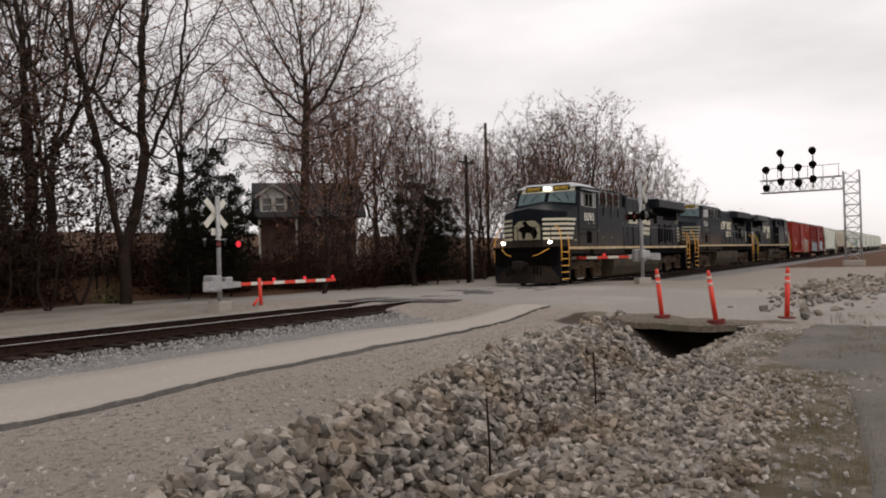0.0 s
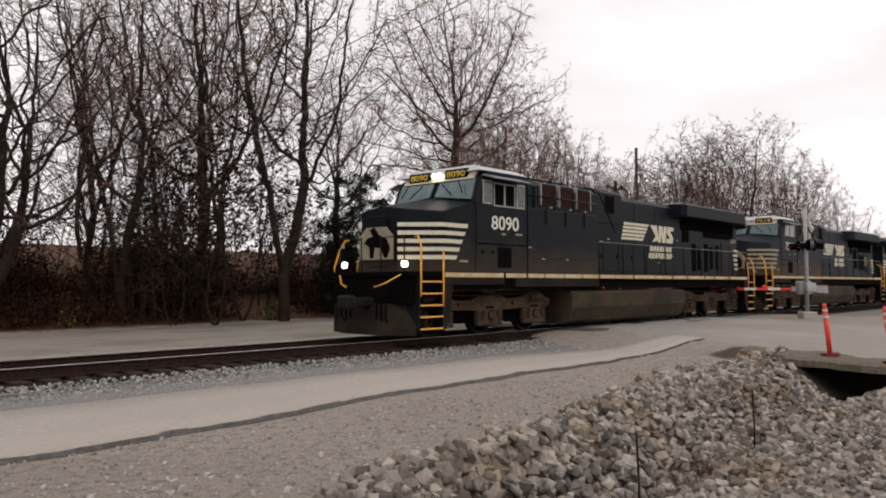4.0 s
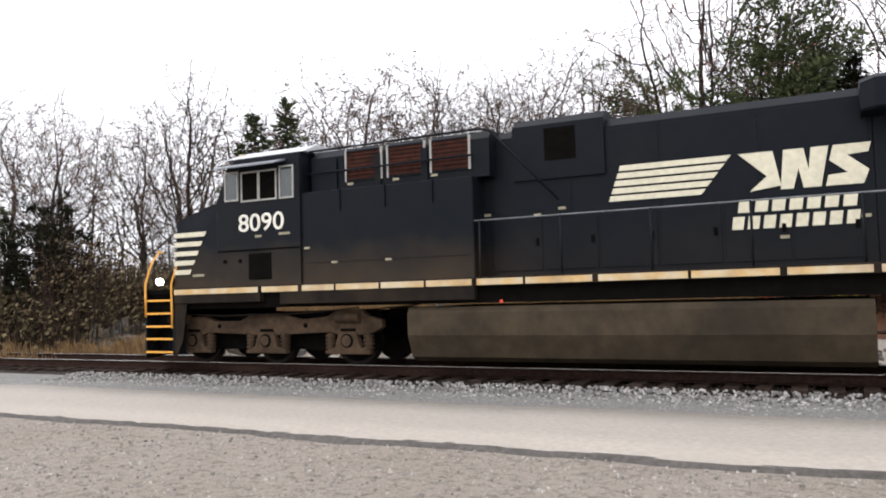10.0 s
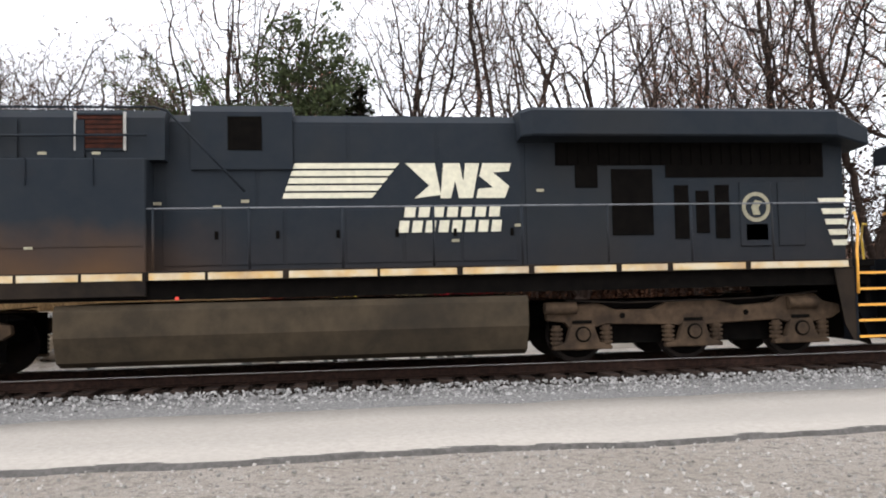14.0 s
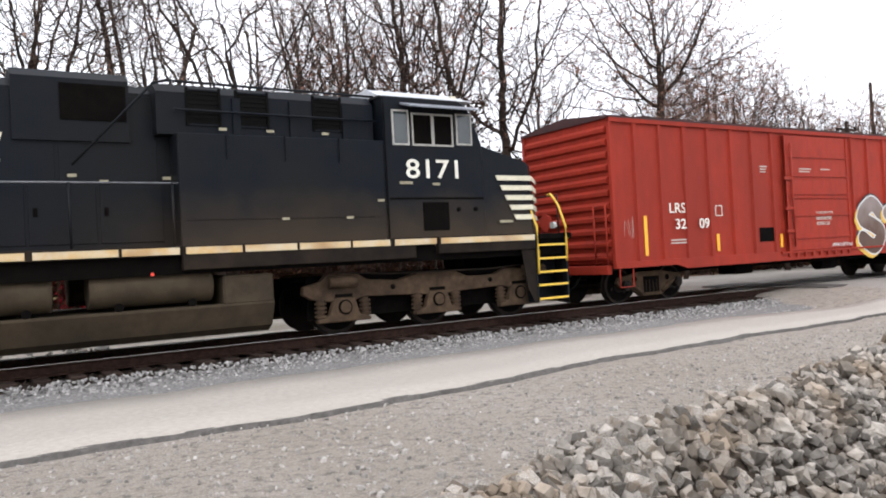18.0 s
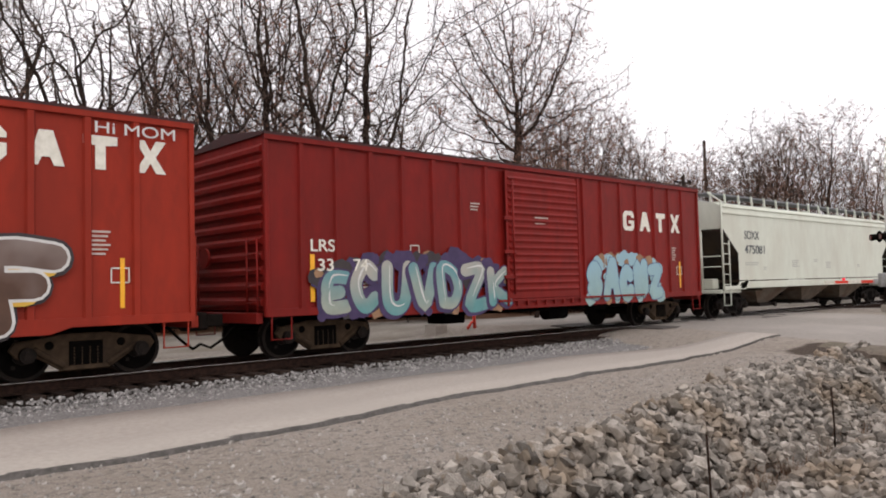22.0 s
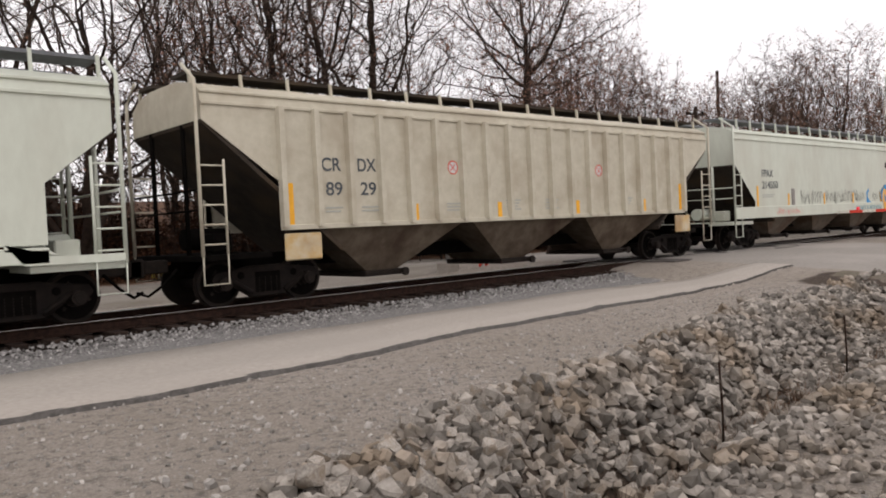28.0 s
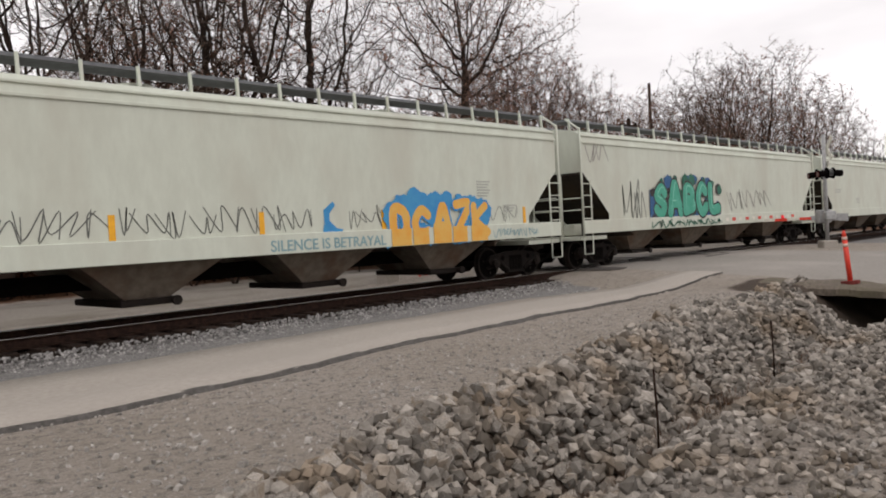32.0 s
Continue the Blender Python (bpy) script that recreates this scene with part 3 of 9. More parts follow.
def side_pose(x, y, z, far=False):
    """Upright on the near side (facing -y), or on the far side (facing +y)."""
    return pose(x, y, z, 90, 0, 180 if far else 0)




WHEEL_SETS = []


def wheel_set(x, r, parent):
    bm = bmesh.new()
    for s in (-1, 1):
        disc(bm, (0, s * 0.755, 0), r, 0.13, seg=28)
        disc(bm, (0, s * 0.70, 0), r + 0.028, 0.03, seg=28)
        disc(bm, (0, s * 0.825, 0), r * 0.86, 0.012, seg=28, mi=1)
        disc(bm, (0, s * 0.835, 0), 0.16, 0.05, seg=12)
        for k in range(3):
            a = 2.094 * k
            box(bm, math.cos(a) * r * 0.55 - 0.03, math.cos(a) * r * 0.55 + 0.03, s * 0.832 - 0.003, s * 0.832 + 0.003, math.sin(a) * r * 0.55 - 0.03, math.sin(a) * r * 0.55 + 0.03)
    tube(bm, [(0, -0.98, 0), (0, 0.98, 0)], 0.085, 10)
    ob = part("wheel_set", bm, (M_WHEEL, M_UNDER), parent, "dark steel wheels on an axle")
    ob.location = (x, 0, r)
    WHEEL_SETS.append((ob, x, r))
    return ob


def loco_truck(root, axles):
    """Three-axle truck: one long cast beam a side, a wide-footed pedestal with its bearing at each axle, a black shade
    sheet behind.
    """
    x0, x1, x2 = axles
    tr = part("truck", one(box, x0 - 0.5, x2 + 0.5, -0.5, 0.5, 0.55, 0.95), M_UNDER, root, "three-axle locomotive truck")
    for s in (-1, 1):
        beam = [(x0 - 0.62, 0.98), (x0 - 0.62, 0.74), (x0 - 0.30, 0.70), (x0 - 0.22, 0.60), (x0 + 0.22, 0.60), (x0 + 0.42, 0.66), (x1 - 0.42, 0.62), (x1 - 0.22, 0.60), (x1 + 0.22, 0.60), (x1 + 0.42, 0.62), (x2 - 0.42, 0.66),
                (x2 - 0.22, 0.60), (x2 + 0.22, 0.60), (x2 + 0.62, 0.66), (x2 + 0.78, 0.76), (x2 + 0.76, 0.90), (x2 + 0.45, 0.97), (x2 + 0.30, 1.10), (x2 - 0.28, 1.10), (x2 - 0.50, 0.97), (x1 + 0.85, 0.92), (x1 + 0.42, 1.03), (x1 - 0.42, 1.03), (x1 - 0.75, 0.90), (x0 + 0.62, 0.90), (x0 + 0.30, 1.02)]
        bm = bmesh.new()
        prism(bm, beam, s * 1.00, s * 1.15)
        bmesh.ops.bevel(bm, geom=list(bm.edges), offset=0.015, segments=1, affect="EDGES")
        part("side_frame", bm, M_TRUCKDIRT, tr, "dusty brown cast truck side frame")
        for a in axles:
            bm = bmesh.new()
            prism(bm, [(a - 0.20, 0.66), (a + 0.20, 0.66), (a + 0.30, 0.36), (a + 0.52, 0.30), (a + 0.52, 0.235), (a - 0.52, 0.235), (a - 0.52, 0.30), (a - 0.30, 0.36)], s * 1.05, s * 1.20)
            bmesh.ops.bevel(bm, geom=list(bm.edges), offset=0.015, segments=1, affect="EDGES")
            ped = part("pedestal", bm, M_TRUCKDIRT, tr, "dusty axle pedestal")
            part("bearing_ring", one(disc, (a, s * 1.205, 0.50), 0.135, 0.03, "y", 22), M_UNDER, ped)
            part("bearing_cap", one(disc, (a, s * 1.215, 0.50), 0.105, 0.05, "y", 20), M_TRUCKDIRT, ped)
            part("pedestal_notch", one(box, a - 0.17, a + 0.17, s * 1.16 - 0.01, s * 1.16 + 0.01, 0.68, 0.735), M_UNDER, ped)
            for d in (-0.44, 0.44):
                bm = bmesh.new()
                for k in range(4):
                    disc(bm, (a + d, s * 1.10, 0.36 + 0.075 * k), 0.11, 0.04, "z", 12)
                disc(bm, (a + d, s * 1.10, 0.47), 0.075, 0.36, "z", 10)
                part("spring", bm, M_TRUCKDIRT, tr)
        for xx in (x0 - 0.66, x2 - 0.25):
            part("brake_cylinder", one(tube, [(xx, s * 1.18, 0.95), (xx + 0.55, s * 1.18, 0.95)], 0.105, 14), M_TRUCKDIRT, tr)
        part("brake_pipe", one(tube, [(x0 - 0.3, s * 1.22, 1.08), (x0 + 0.8, s * 1.24, 1.02), (x2 - 0.9, s * 1.24, 1.05), (x2 + 0.3, s * 1.22, 1.14)], 0.016, 6), M_DIRTY, tr)
        for a in (x0 + 0.72, x1 + 0.98):
            part("frame_hole", one(disc, (a, s * 1.152, 0.80), 0.05, 0.02, "y", 10), M_UNDER, tr)
        # Plain black sheet in place of the shade between frame and wheels
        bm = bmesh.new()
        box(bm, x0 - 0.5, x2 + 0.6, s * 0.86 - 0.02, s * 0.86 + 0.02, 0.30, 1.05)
        part("brake_rigging", bm, M_UNDER, tr, "black sheet for the shade behind the frame")
    for a in axles:
        wheel_set(a, 0.50, tr)


def step_well(root, x0, x1, outer, material):
    """Stairs at one corner, with yellow-edged treads and two bent handrails. outer: +1 if the open end lies at the smaller x."""
    for s in (-1, 1):
        bm = bmesh.new()
        for xx in (x0, x1):
            box(bm, xx - 0.02, xx + 0.02, s * 1.52 - (0.0 if s < 0 else 0.38), s * 1.52 + (0.38 if s < 0 else 0.0), 0.2, 1.62)
        box(bm, x0, x1, s * 1.14 - 0.01, s * 1.14 + 0.01, 0.2, 1.62)
        well = part("step_well", bm, M_BLACK, root)
        for z in (0.27, 0.55, 0.82, 1.10, 1.38):
            bm = bmesh.new()
            box(bm, x0 + 0.02, x1 - 0.02, s * 1.50 - (0.0 if s < 0 else 0.30), s * 1.50 + (0.30 if s < 0 else 0.0), z - 0.015, z + 0.012)
            part("tread", bm, M_UNDER, well)
            bm = bmesh.new()
            box(bm, x0 + 0.02, x1 - 0.02, s * 1.53 - 0.012, s * 1.53 + 0.012, z - 0.022, z + 0.02)
            part("tread_edge", bm, material, well, "yellow painted step edge")
        for xx, zl, zt in ((x0 + 0.02, 1.02, 2.46), (x1 - 0.02, 0.78, 2.44)):
            bm = bmesh.new()
            tube(bm, [(xx, s * 1.54, zl), (xx, s * 1.55, zl + 0.5), (xx, s * 1.55, 1.75), (xx + 0.10 * outer, s * 1.46, zt - 0.25), (xx + 0.16 * outer, s * 1.30, zt), (xx + 0.16 * outer, s * 1.2, zt - 0.02)], 0.024, 8)
            part("handrail", bm, material, root, "bent yellow-orange grab rail")


def grille(root, x0, x1, z0, z1, y, slat, frame_mat, label, body_mat):
    for s in (-1, 1):
        bm = bmesh.new()
        for a, b, c, d in ((x0 - 0.035, x0, z0, z1), (x1, x1 + 0.035, z0, z1), (x0 - 0.035, x1 + 0.035, z0 - 0.025, z0), (x0 - 0.035, x1 + 0.035, z1, z1 + 0.025)):
            box(bm, a, b, s * y - 0.02, s * y + 0.02, c, d)
        g = part("grille", bm, body_mat, root, label)
        for a in (x0 - 0.04, x1):
            part("grille_post", one(box, a, a + 0.04, s * y - 0.024, s * y + 0.024, z0 - 0.03, z1 + 0.05), frame_mat, g, "pale upright post")
        bm = bmesh.new()
        n = max(4, int((z1 - z0) / 0.075))
        for k in range(n):
            z = z0 + (z1 - z0) * (k + 0.5) / n
            prism(bm, [(s * y, z + 0.035), (s * (y + 0.012), z - 0.02), (s * (y + 0.012), z - 0.03), (s * y, z - 0.03)], x0, x1, "x")
        part("slat", bm, slat, g)


def locomotive(number, m, rail_mat, front_text, windows, grilles, tanks, label, dirty):
    body = M_DUSTED if number == "7514" else M_DUSTED2
    root = empty("locomotive", m, label, "locomotive", "locomotives of the train")
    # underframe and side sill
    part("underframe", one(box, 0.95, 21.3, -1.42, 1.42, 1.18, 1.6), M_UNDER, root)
    bm = bmesh.new()
    box(bm, 1.9, 4.25, -1.54, 1.54, 1.30, 1.62, 0.01)
    box(bm, 4.75, 9.0, -1.54, 1.54, 1.24, 1.62, 0.01)
    box(bm, 9.0, 20.9, -1.53, 1.53, 1.47, 1.63, 0.01)
    part("side_sill", bm, dirty, root)
    for s in (-1, 1):
        for a, b in ((1.92, 4.2), (4.3, 5.2), (5.3, 6.05), (6.1, 7.05), (7.1, 8.0), (8.05, 8.95), (9.05, 9.9), (9.95, 11.1), (11.2, 12.6), (12.65, 13.9), (14.0, 15.1), (15.2, 16.6), (16.7, 17.5), (17.6, 18.9), (19.0, 20.8)):
            part("stripe", one(box, a, b, s * 1.546 - 0.004, s * 1.546 + 0.004, 1.49, 1.60), M_YELLOW, root)
    # nose
    bm = bmesh.new()
    low = [(1.15, -0.72), (1.9, -1.5), (3.2, -1.5), (3.2, 1.5), (1.9, 1.5), (1.15, 0.72)]
    va = [bm.verts.new((x, y, 1.6)) for x, y in low]
    tops = [(1.28, -0.70, 3.16), (1.95, -1.46, 3.08), (3.2, -1.5, 3.42), (3.2, 1.5, 3.42), (1.95, 1.46, 3.08), (1.28, 0.70, 3.16)]
    vb = [bm.verts.new(p) for p in tops]
    c0, c1 = bm.verts.new((1.28, 0, 3.26)), bm.verts.new((3.2, 0, 3.62))
    bm.faces.new(va[::-1])
    for i in range(5):
        bm.faces.new((va[i], va[i + 1], vb[i + 1], vb[i]))
    bm.faces.new((va[5], va[0], vb[0], c0, vb[5]))
    bm.faces.new((vb[0], vb[1], vb[2], c1, c0))
    bm.faces.new((vb[5], c0, c1, vb[3], vb[4]))
    bmesh.ops.recalc_face_normals(bm, faces=list(bm.faces))
    bmesh.ops.bevel(bm, geom=list(bm.edges), offset=0.03, segments=2, affect="EDGES")
    nose = part("nose", bm, body, root)
    part("nose_door", one(box, 1.13, 1.16, -0.3, 0.3, 1.75, 3.0, 0.01), body, nose)
    # cream nose stripes: five on each side, wrapped round the chamfer, and a plain pale panel in front
    for s in (-1, 1):
        for k in range(5):
            z = 2.76 - 0.198 * k
            tip = 2.82 - 0.105 * k
            bm = bmesh.new()
            pts = [(1.133, s * 0.70), (1.905, s * 1.512), (tip, s * 1.512)]
            tip2 = tip - 0.055
            for i in range(2):
                a, b = pts[i], pts[i + 1]
                b2 = (tip2, b[1]) if i else b
                q = [bm.verts.new((a[0], a[1], z + 0.05)), bm.verts.new((b[0], b[1], z + 0.05)), bm.verts.new((b2[0], b2[1], z - 0.05)), bm.verts.new((a[0], a[1], z - 0.05))]
                bm.faces.new(q)
            r = bmesh.ops.extrude_face_region(bm, geom=list(bm.faces))
            bmesh.ops.translate(bm, verts=[v for v in r["geom"] if isinstance(v, bmesh.types.BMVert)], vec=(-0.004, s * 0.006, 0))
            part("nose_stripe", bm, M_CREAMDIM if number == "7514" else M_CREAM, nose, "cream warning stripe")
    bm = bmesh.new()
    prism(bm, [(-0.60, 1.92), (0.60, 1.92), (0.60, 2.50), (0.36, 2.72), (-0.36, 2.72), (-0.60, 2.50)], 1.085, 1.10, "x")
    panel = part("nose_emblem", bm, M_CREAMDIM, nose, "plain pale emblem panel")
    bm = bmesh.new()
    prism(bm, [(-0.40, 1.96), (-0.30, 1.96), (-0.16, 2.20), (0.04, 2.22), (0.10, 1.96), (0.22, 1.96), (0.24, 2.24), (0.44, 2.34), (0.30, 2.46), (0.12, 2.50), (0.22, 2.66), (0.06, 2.72), (-0.12, 2.52), (-0.38, 2.42), (-0.50, 2.20)], 1.078, 1.086, "x")
    part("emblem_shape", bm, M_UNDER, panel, "plain black shape")
    # cab
    bm = bmesh.new()
    prism(bm, [(3.1, 1.6), (5.3, 1.6), (5.3, 4.25), (3.62, 4.25), (3.42, 4.12), (3.12, 3.42)], -1.53, 1.53)
    bmesh.ops.bevel(bm, geom=list(bm.edges), offset=0.025, segments=1, affect="EDGES")
    cab = part("cab", bm, body, root)
    bm = bmesh.new()
    ring0 = [(3.3, -1.50), (5.38, -1.50), (5.38, 1.50), (3.3, 1.50)]
    ring1 = [(3.55, -1.05), (5.38, -1.05), (5.38, 1.05), (3.55, 1.05)]
    a = [bm.verts.new((x, y, 4.25)) for x, y in ring0]
    b = [bm.verts.new((x, y, 4.44)) for x, y in ring1]
    bm.faces.new(a[::-1])
    bm.faces.new(b)
    for i in range(4):
        bm.faces.new((a[i], a[(i + 1) % 4], b[(i + 1) % 4], b[i]))
    part("cab_roof", bm, M_ALU, cab, "pale grey sloping cab roof")
    for xx, yy, w in ((3.9, -0.3, 0.25), (4.3, 0.4, 0.2), (4.8, -0.5, 0.22), (5.0, 0.2, 0.15)):
        part("roof_antenna", one(box, xx, xx + w, yy, yy + w, 4.43, 4.52, 0.02), M_UNDER, cab)
    part("roof_antenna", one(tube, [(4.5, -0.1, 4.44), (4.5, -0.1, 4.62)], 0.02), M_UNDER, cab)
    # windscreen, number boards, lights
    nrm = Vector((-0.70, 0, 0.30)).normalized()
    for s in (-1, 1):
        bm = bmesh.new()
        q = [(3.14, 0.10 * s, 3.62), (3.14, 1.36 * s, 3.48), (3.38, 1.33 * s, 4.04), (3.38, 0.10 * s, 4.04)]
        f0 = [bm.verts.new(Vector(p) + nrm * 0.012 + Vector((-0.035, 0, 0))) for p in q]
        f1 = [bm.verts.new(Vector(p)) for p in q]
        bm.faces.new(f0)
        for i in range(4):
            bm.faces.new((f0[i], f0[(i + 1) % 4], f1[(i + 1) % 4], f1[i]))
        bmesh.ops.recalc_face_normals(bm, faces=list(bm.faces))
        part("windscreen", bm, M_SCREEN, cab, "tinted windscreen pane")
        bm = bmesh.new()
        tube(bm, [(3.12, 0.35 * s, 3.95), (3.04, 0.75 * s, 3.62)], 0.015, 5)
        tube(bm, [(3.14, 0.9 * s, 4.0), (3.06, 1.1 * s, 3.66)], 0.015, 5)
        part("wiper", bm, M_UNDER, cab)
    bm = bmesh.new()
    prism(bm, [(3.30, 4.05), (3.45, 4.05), (3.62, 4.40), (3.50, 4.40)], -1.25, 1.25)
    head = part("headboard", bm, M_CREAM, cab, "cream number board housing")
    for s in (-1, 1):
        bd = part("number_board", one(box, 3.31, 3.40, min(s * 0.28, s * 1.05), max(s * 0.28, s * 1.05), 4.10, 4.34, 0.01), M_UNDER, head)
        text_part("board_number", number, 0.22, pose(3.305, s * 0.665 + 0.32, 4.14, 90, 0, -90), M_RAILYEL2, bd, "yellow numerals", 0.003, 0.64)
    for s in (-1, 1):
        bm = bmesh.new()
        disc(bm, (3.31, s * 0.10, 4.22), 0.065, 0.06, "x", 16)
        part("headlight", bm, M_LAMP if front_text else M_LENS, head, "lit round headlight" if front_text else "unlit round headlight")
        bm = bmesh.new()
        disc(bm, (1.0, s * 1.08, 1.80), 0.075, 0.08, "x", 16)
        part("ditch_light", bm, M_LAMP if front_text else M_LENS, root)
    # side windows
    for s in (-1, 1):
        y = s * 1.535
        for x0, x1, z0, z1, z2 in windows:
            bm = bmesh.new()
            t = 0.034
            for a0, a1, c0, c1 in ((x0, x0 + t, z0, z1), (x1 - t, x1, z0, z1), (x0 + t, x1 - t, z0, z0 + t), (x0 + t, x1 - t, z1 - t, z1)):
                box(bm, a0, a1, y - 0.018, y + 0.018, c0, c1)
            if x1 - x0 > 0.7:
                box(bm, (x0 + x1) / 2 - 0.03, (x0 + x1) / 2 + 0.03, y - 0.018, y + 0.018, z0 + t, z1 - t)
            w = part("window_frame", bm, M_PALEFRAME, cab, "pale window frame")
            # Wide middle windows, except on 7514: a black sheet stands for the shaded cab interior
            part("pane", one(box, x0 + t, x1 - t, y - 0.006, y + 0.006, z0 + t, z1 - t), M_GLASS if x1 - x0 < 0.7 or number == "7514" else M_UNDER, w)
        wx0, wx1 = windows[1][0] - 0.45 if len(windows) > 1 else windows[0][0] - 0.3, windows[-1][1] - 0.2
        bm = bmesh.new()
        prism(bm, [(s * 1.53, 4.14), (s * 1.90, 4.02), (s * 1.90, 3.995), (s * 1.53, 4.10)], wx0, wx1, "x")
        part("sunshade", bm, M_AWNING, cab, "blue-grey metal window awning")
        # small fittings on the cab side
        bm = bmesh.new()
        box(bm, 3.15, 5.25, y - 0.012, y + 0.012, 2.34, 2.37)
        box(bm, 3.98, 4.55, y - 0.015, y + 0.015, 1.75, 2.28, 0.005)
        for xx in (3.35, 3.75):
            disc(bm, (xx, y, 2.14), 0.045, 0.03, seg=10)
        box(bm, 5.285, 5.30, y - 0.01, y + 0.01, 1.64, 4.1)
        part("cab_side_fitting", bm, M_UNDER, cab)
        for xx, zz, w in ((4.15, 2.60, 0.16), (4.75, 2.62, 0.28), (2.45, 1.86, 0.32)):
            part("stencil_bar", one(box, xx, xx + w, y - 0.006, y + 0.006, zz, zz + 0.05), M_CREAMDIM, cab)
        nx, nz, nw = (3.64, 2.84, 1.08) if number == "7514" else (3.72, 2.74, 1.16)
        text_part("road_number", number, 0.50, side_pose(nx if s < 0 else nx + nw, y + 0.002 * s, nz, s > 0), M_WHITE, cab, "white block numerals", 0.004, nw)
    # equipment cabinet behind the cab, with the louvred blower housing on it
    bm = bmesh.new()
    box(bm, 5.3, 9.0, -1.51, 1.51, 1.6, 3.42, 0.02)
    cabinet = part("equipment_cabinet", bm, body, root)
    bm = bmesh.new()
    prism(bm, [(-1.30, 3.42), (1.30, 3.42), (1.30, 4.10), (1.12, 4.26), (-1.12, 4.26), (-1.30, 4.10)], 5.4, 9.25, "x")
    part("blower_housing", bm, body, root)
    for s in (-1, 1):
        bm = bmesh.new()
        box(bm, 5.5, 8.9, s * 1.515 - 0.008, s * 1.515 + 0.008, 2.03, 2.045)
        for xx in (6.2, 7.2, 8.2):
            box(bm, xx, xx + 0.02, s * 1.50 - 0.04, s * 1.50 + 0.04, 3.0, 3.42)
            box(bm, xx - 0.3, xx - 0.17, s * 1.31 - 0.03, s * 1.31 + 0.03, 3.45, 4.05)
        tube(bm, [(5.4, s * 1.42, 3.78), (9.0, s * 1.42, 3.80)], 0.022, 6)
        tube(bm, [(5.4, s * 1.36, 4.24), (9.1, s * 1.36, 4.26), (9.3, s * 1.36, 4.2), (10.5, s * 1.3, 2.9)], 0.022, 6)
        part("cabinet_trim", bm, body, cabinet)
        bm = bmesh.new()
        for xx, zz in ((5.36, 2.3), (6.4, 3.47), (7.4, 3.47), (8.2, 3.47), (6.0, 2.0), (7.2, 2.0)):
            part("warning_sticker", one(box, xx, xx + 0.13, s * 1.52 - 0.004, s * 1.52 + 0.004, zz, zz + 0.045), M_CREAMDIM, cabinet)
    for x0, x1, mat_slat in grilles:
        grille(root, x0, x1, 3.60, 4.14, 1.31, mat_slat, M_PALEFRAME if mat_slat is M_RUSTSLAT else M_DARKSLAT, "louvred air grille", body)
    # hood over the engine
    bm = bmesh.new()
    prism(bm, [(-1.0, 1.6), (1.0, 1.6), (1.0, 4.1), (0.82, 4.25), (-0.82, 4.25), (-1.0, 4.1)], 9.0, 15.2, "x")
    hood = part("hood", bm, body, root)
    bm = bmesh.new()
    prism(bm, [(-1.06, 3.3), (1.06, 3.3), (1.06, 4.26), (0.88, 4.40), (-0.88, 4.40), (-1.06, 4.26)], 9.6, 11.25, "x")
    part("exhaust_housing", bm, body, hood)
    part("exhaust_stack", one(box, 12.7, 13.25, -0.4, 0.4, 4.24, 4.36, 0.03), M_UNDER, hood)
    part("roof_vent", one(box, 14.1, 14.6, -0.3, 0.3, 4.24, 4.32, 0.03), M_UNDER, hood)
    for s in (-1, 1):
        for k in range(6):
            xx = 9.15 + k * 0.99
            bm = bmesh.new()
            box(bm, xx, xx + 0.94, s * 1.003 - 0.012, s * 1.003 + 0.012, 1.72, 2.62, 0.006)
            d = part("hood_door", bm, body, hood)
            part("latch", one(box, xx + 0.82, xx + 0.88, s * 1.02 - 0.01, s * 1.02 + 0.01, 2.15, 2.28), M_UNDER, d)
        for k in range(4):
            xx = 9.2 + k * 1.5
            part("hood_panel", one(box, xx, xx + 1.44, s * 1.003 - 0.008, s * 1.003 + 0.008, 2.68, 4.05, 0.004), body, hood)
        bm = bmesh.new()
        box(bm, *((9.65, 10.6) if number == "8171" else (10.2, 10.75)), s * 1.065 - 0.012, s * 1.065 + 0.012, 3.62, 4.18)
        part("air_intake", bm, M_UNDER, hood, "dark square intake screen")
        # brand panel: slanted bars, a plain mark and two rows of plain blocks
        yy = s * 1.02
        back = -0.22 if number == "7514" else 0.0
        flip = (lambda x: x + back) if s < 0 else (lambda x: 26.55 + back - x)
        for k in range(5):
            z = 3.36 - 0.125 * k
            sh = 0.045 * k
            bm = bmesh.new()
            prism(bm, [(flip(11.50 - sh), z + 0.045), (flip(13.25 - sh * 2.2), z + 0.045), (flip(13.17 - sh * 2.2), z - 0.045), (flip(11.47 - sh), z - 0.045)], yy - 0.004, yy + 0.004)
            part("emblem_bar", bm, M_CREAM, hood, "cream slanted bar")
        bm = bmesh.new()
        prism(bm, [(flip(13.35), 3.40), (flip(13.85), 3.40), (flip(13.95), 2.86), (flip(13.5), 2.80), (flip(13.75), 3.02)], yy - 0.004, yy + 0.004)
        prism(bm, [(flip(14.0), 3.40), (flip(14.28), 3.40), (flip(14.34), 3.08), (flip(14.38), 3.40), (flip(14.62), 3.40), (flip(14.5), 2.80), (flip(14.26), 2.80), (flip(14.2), 3.10), (flip(14.12), 2.80), (flip(13.94), 2.80)], yy - 0.004, yy + 0.004)
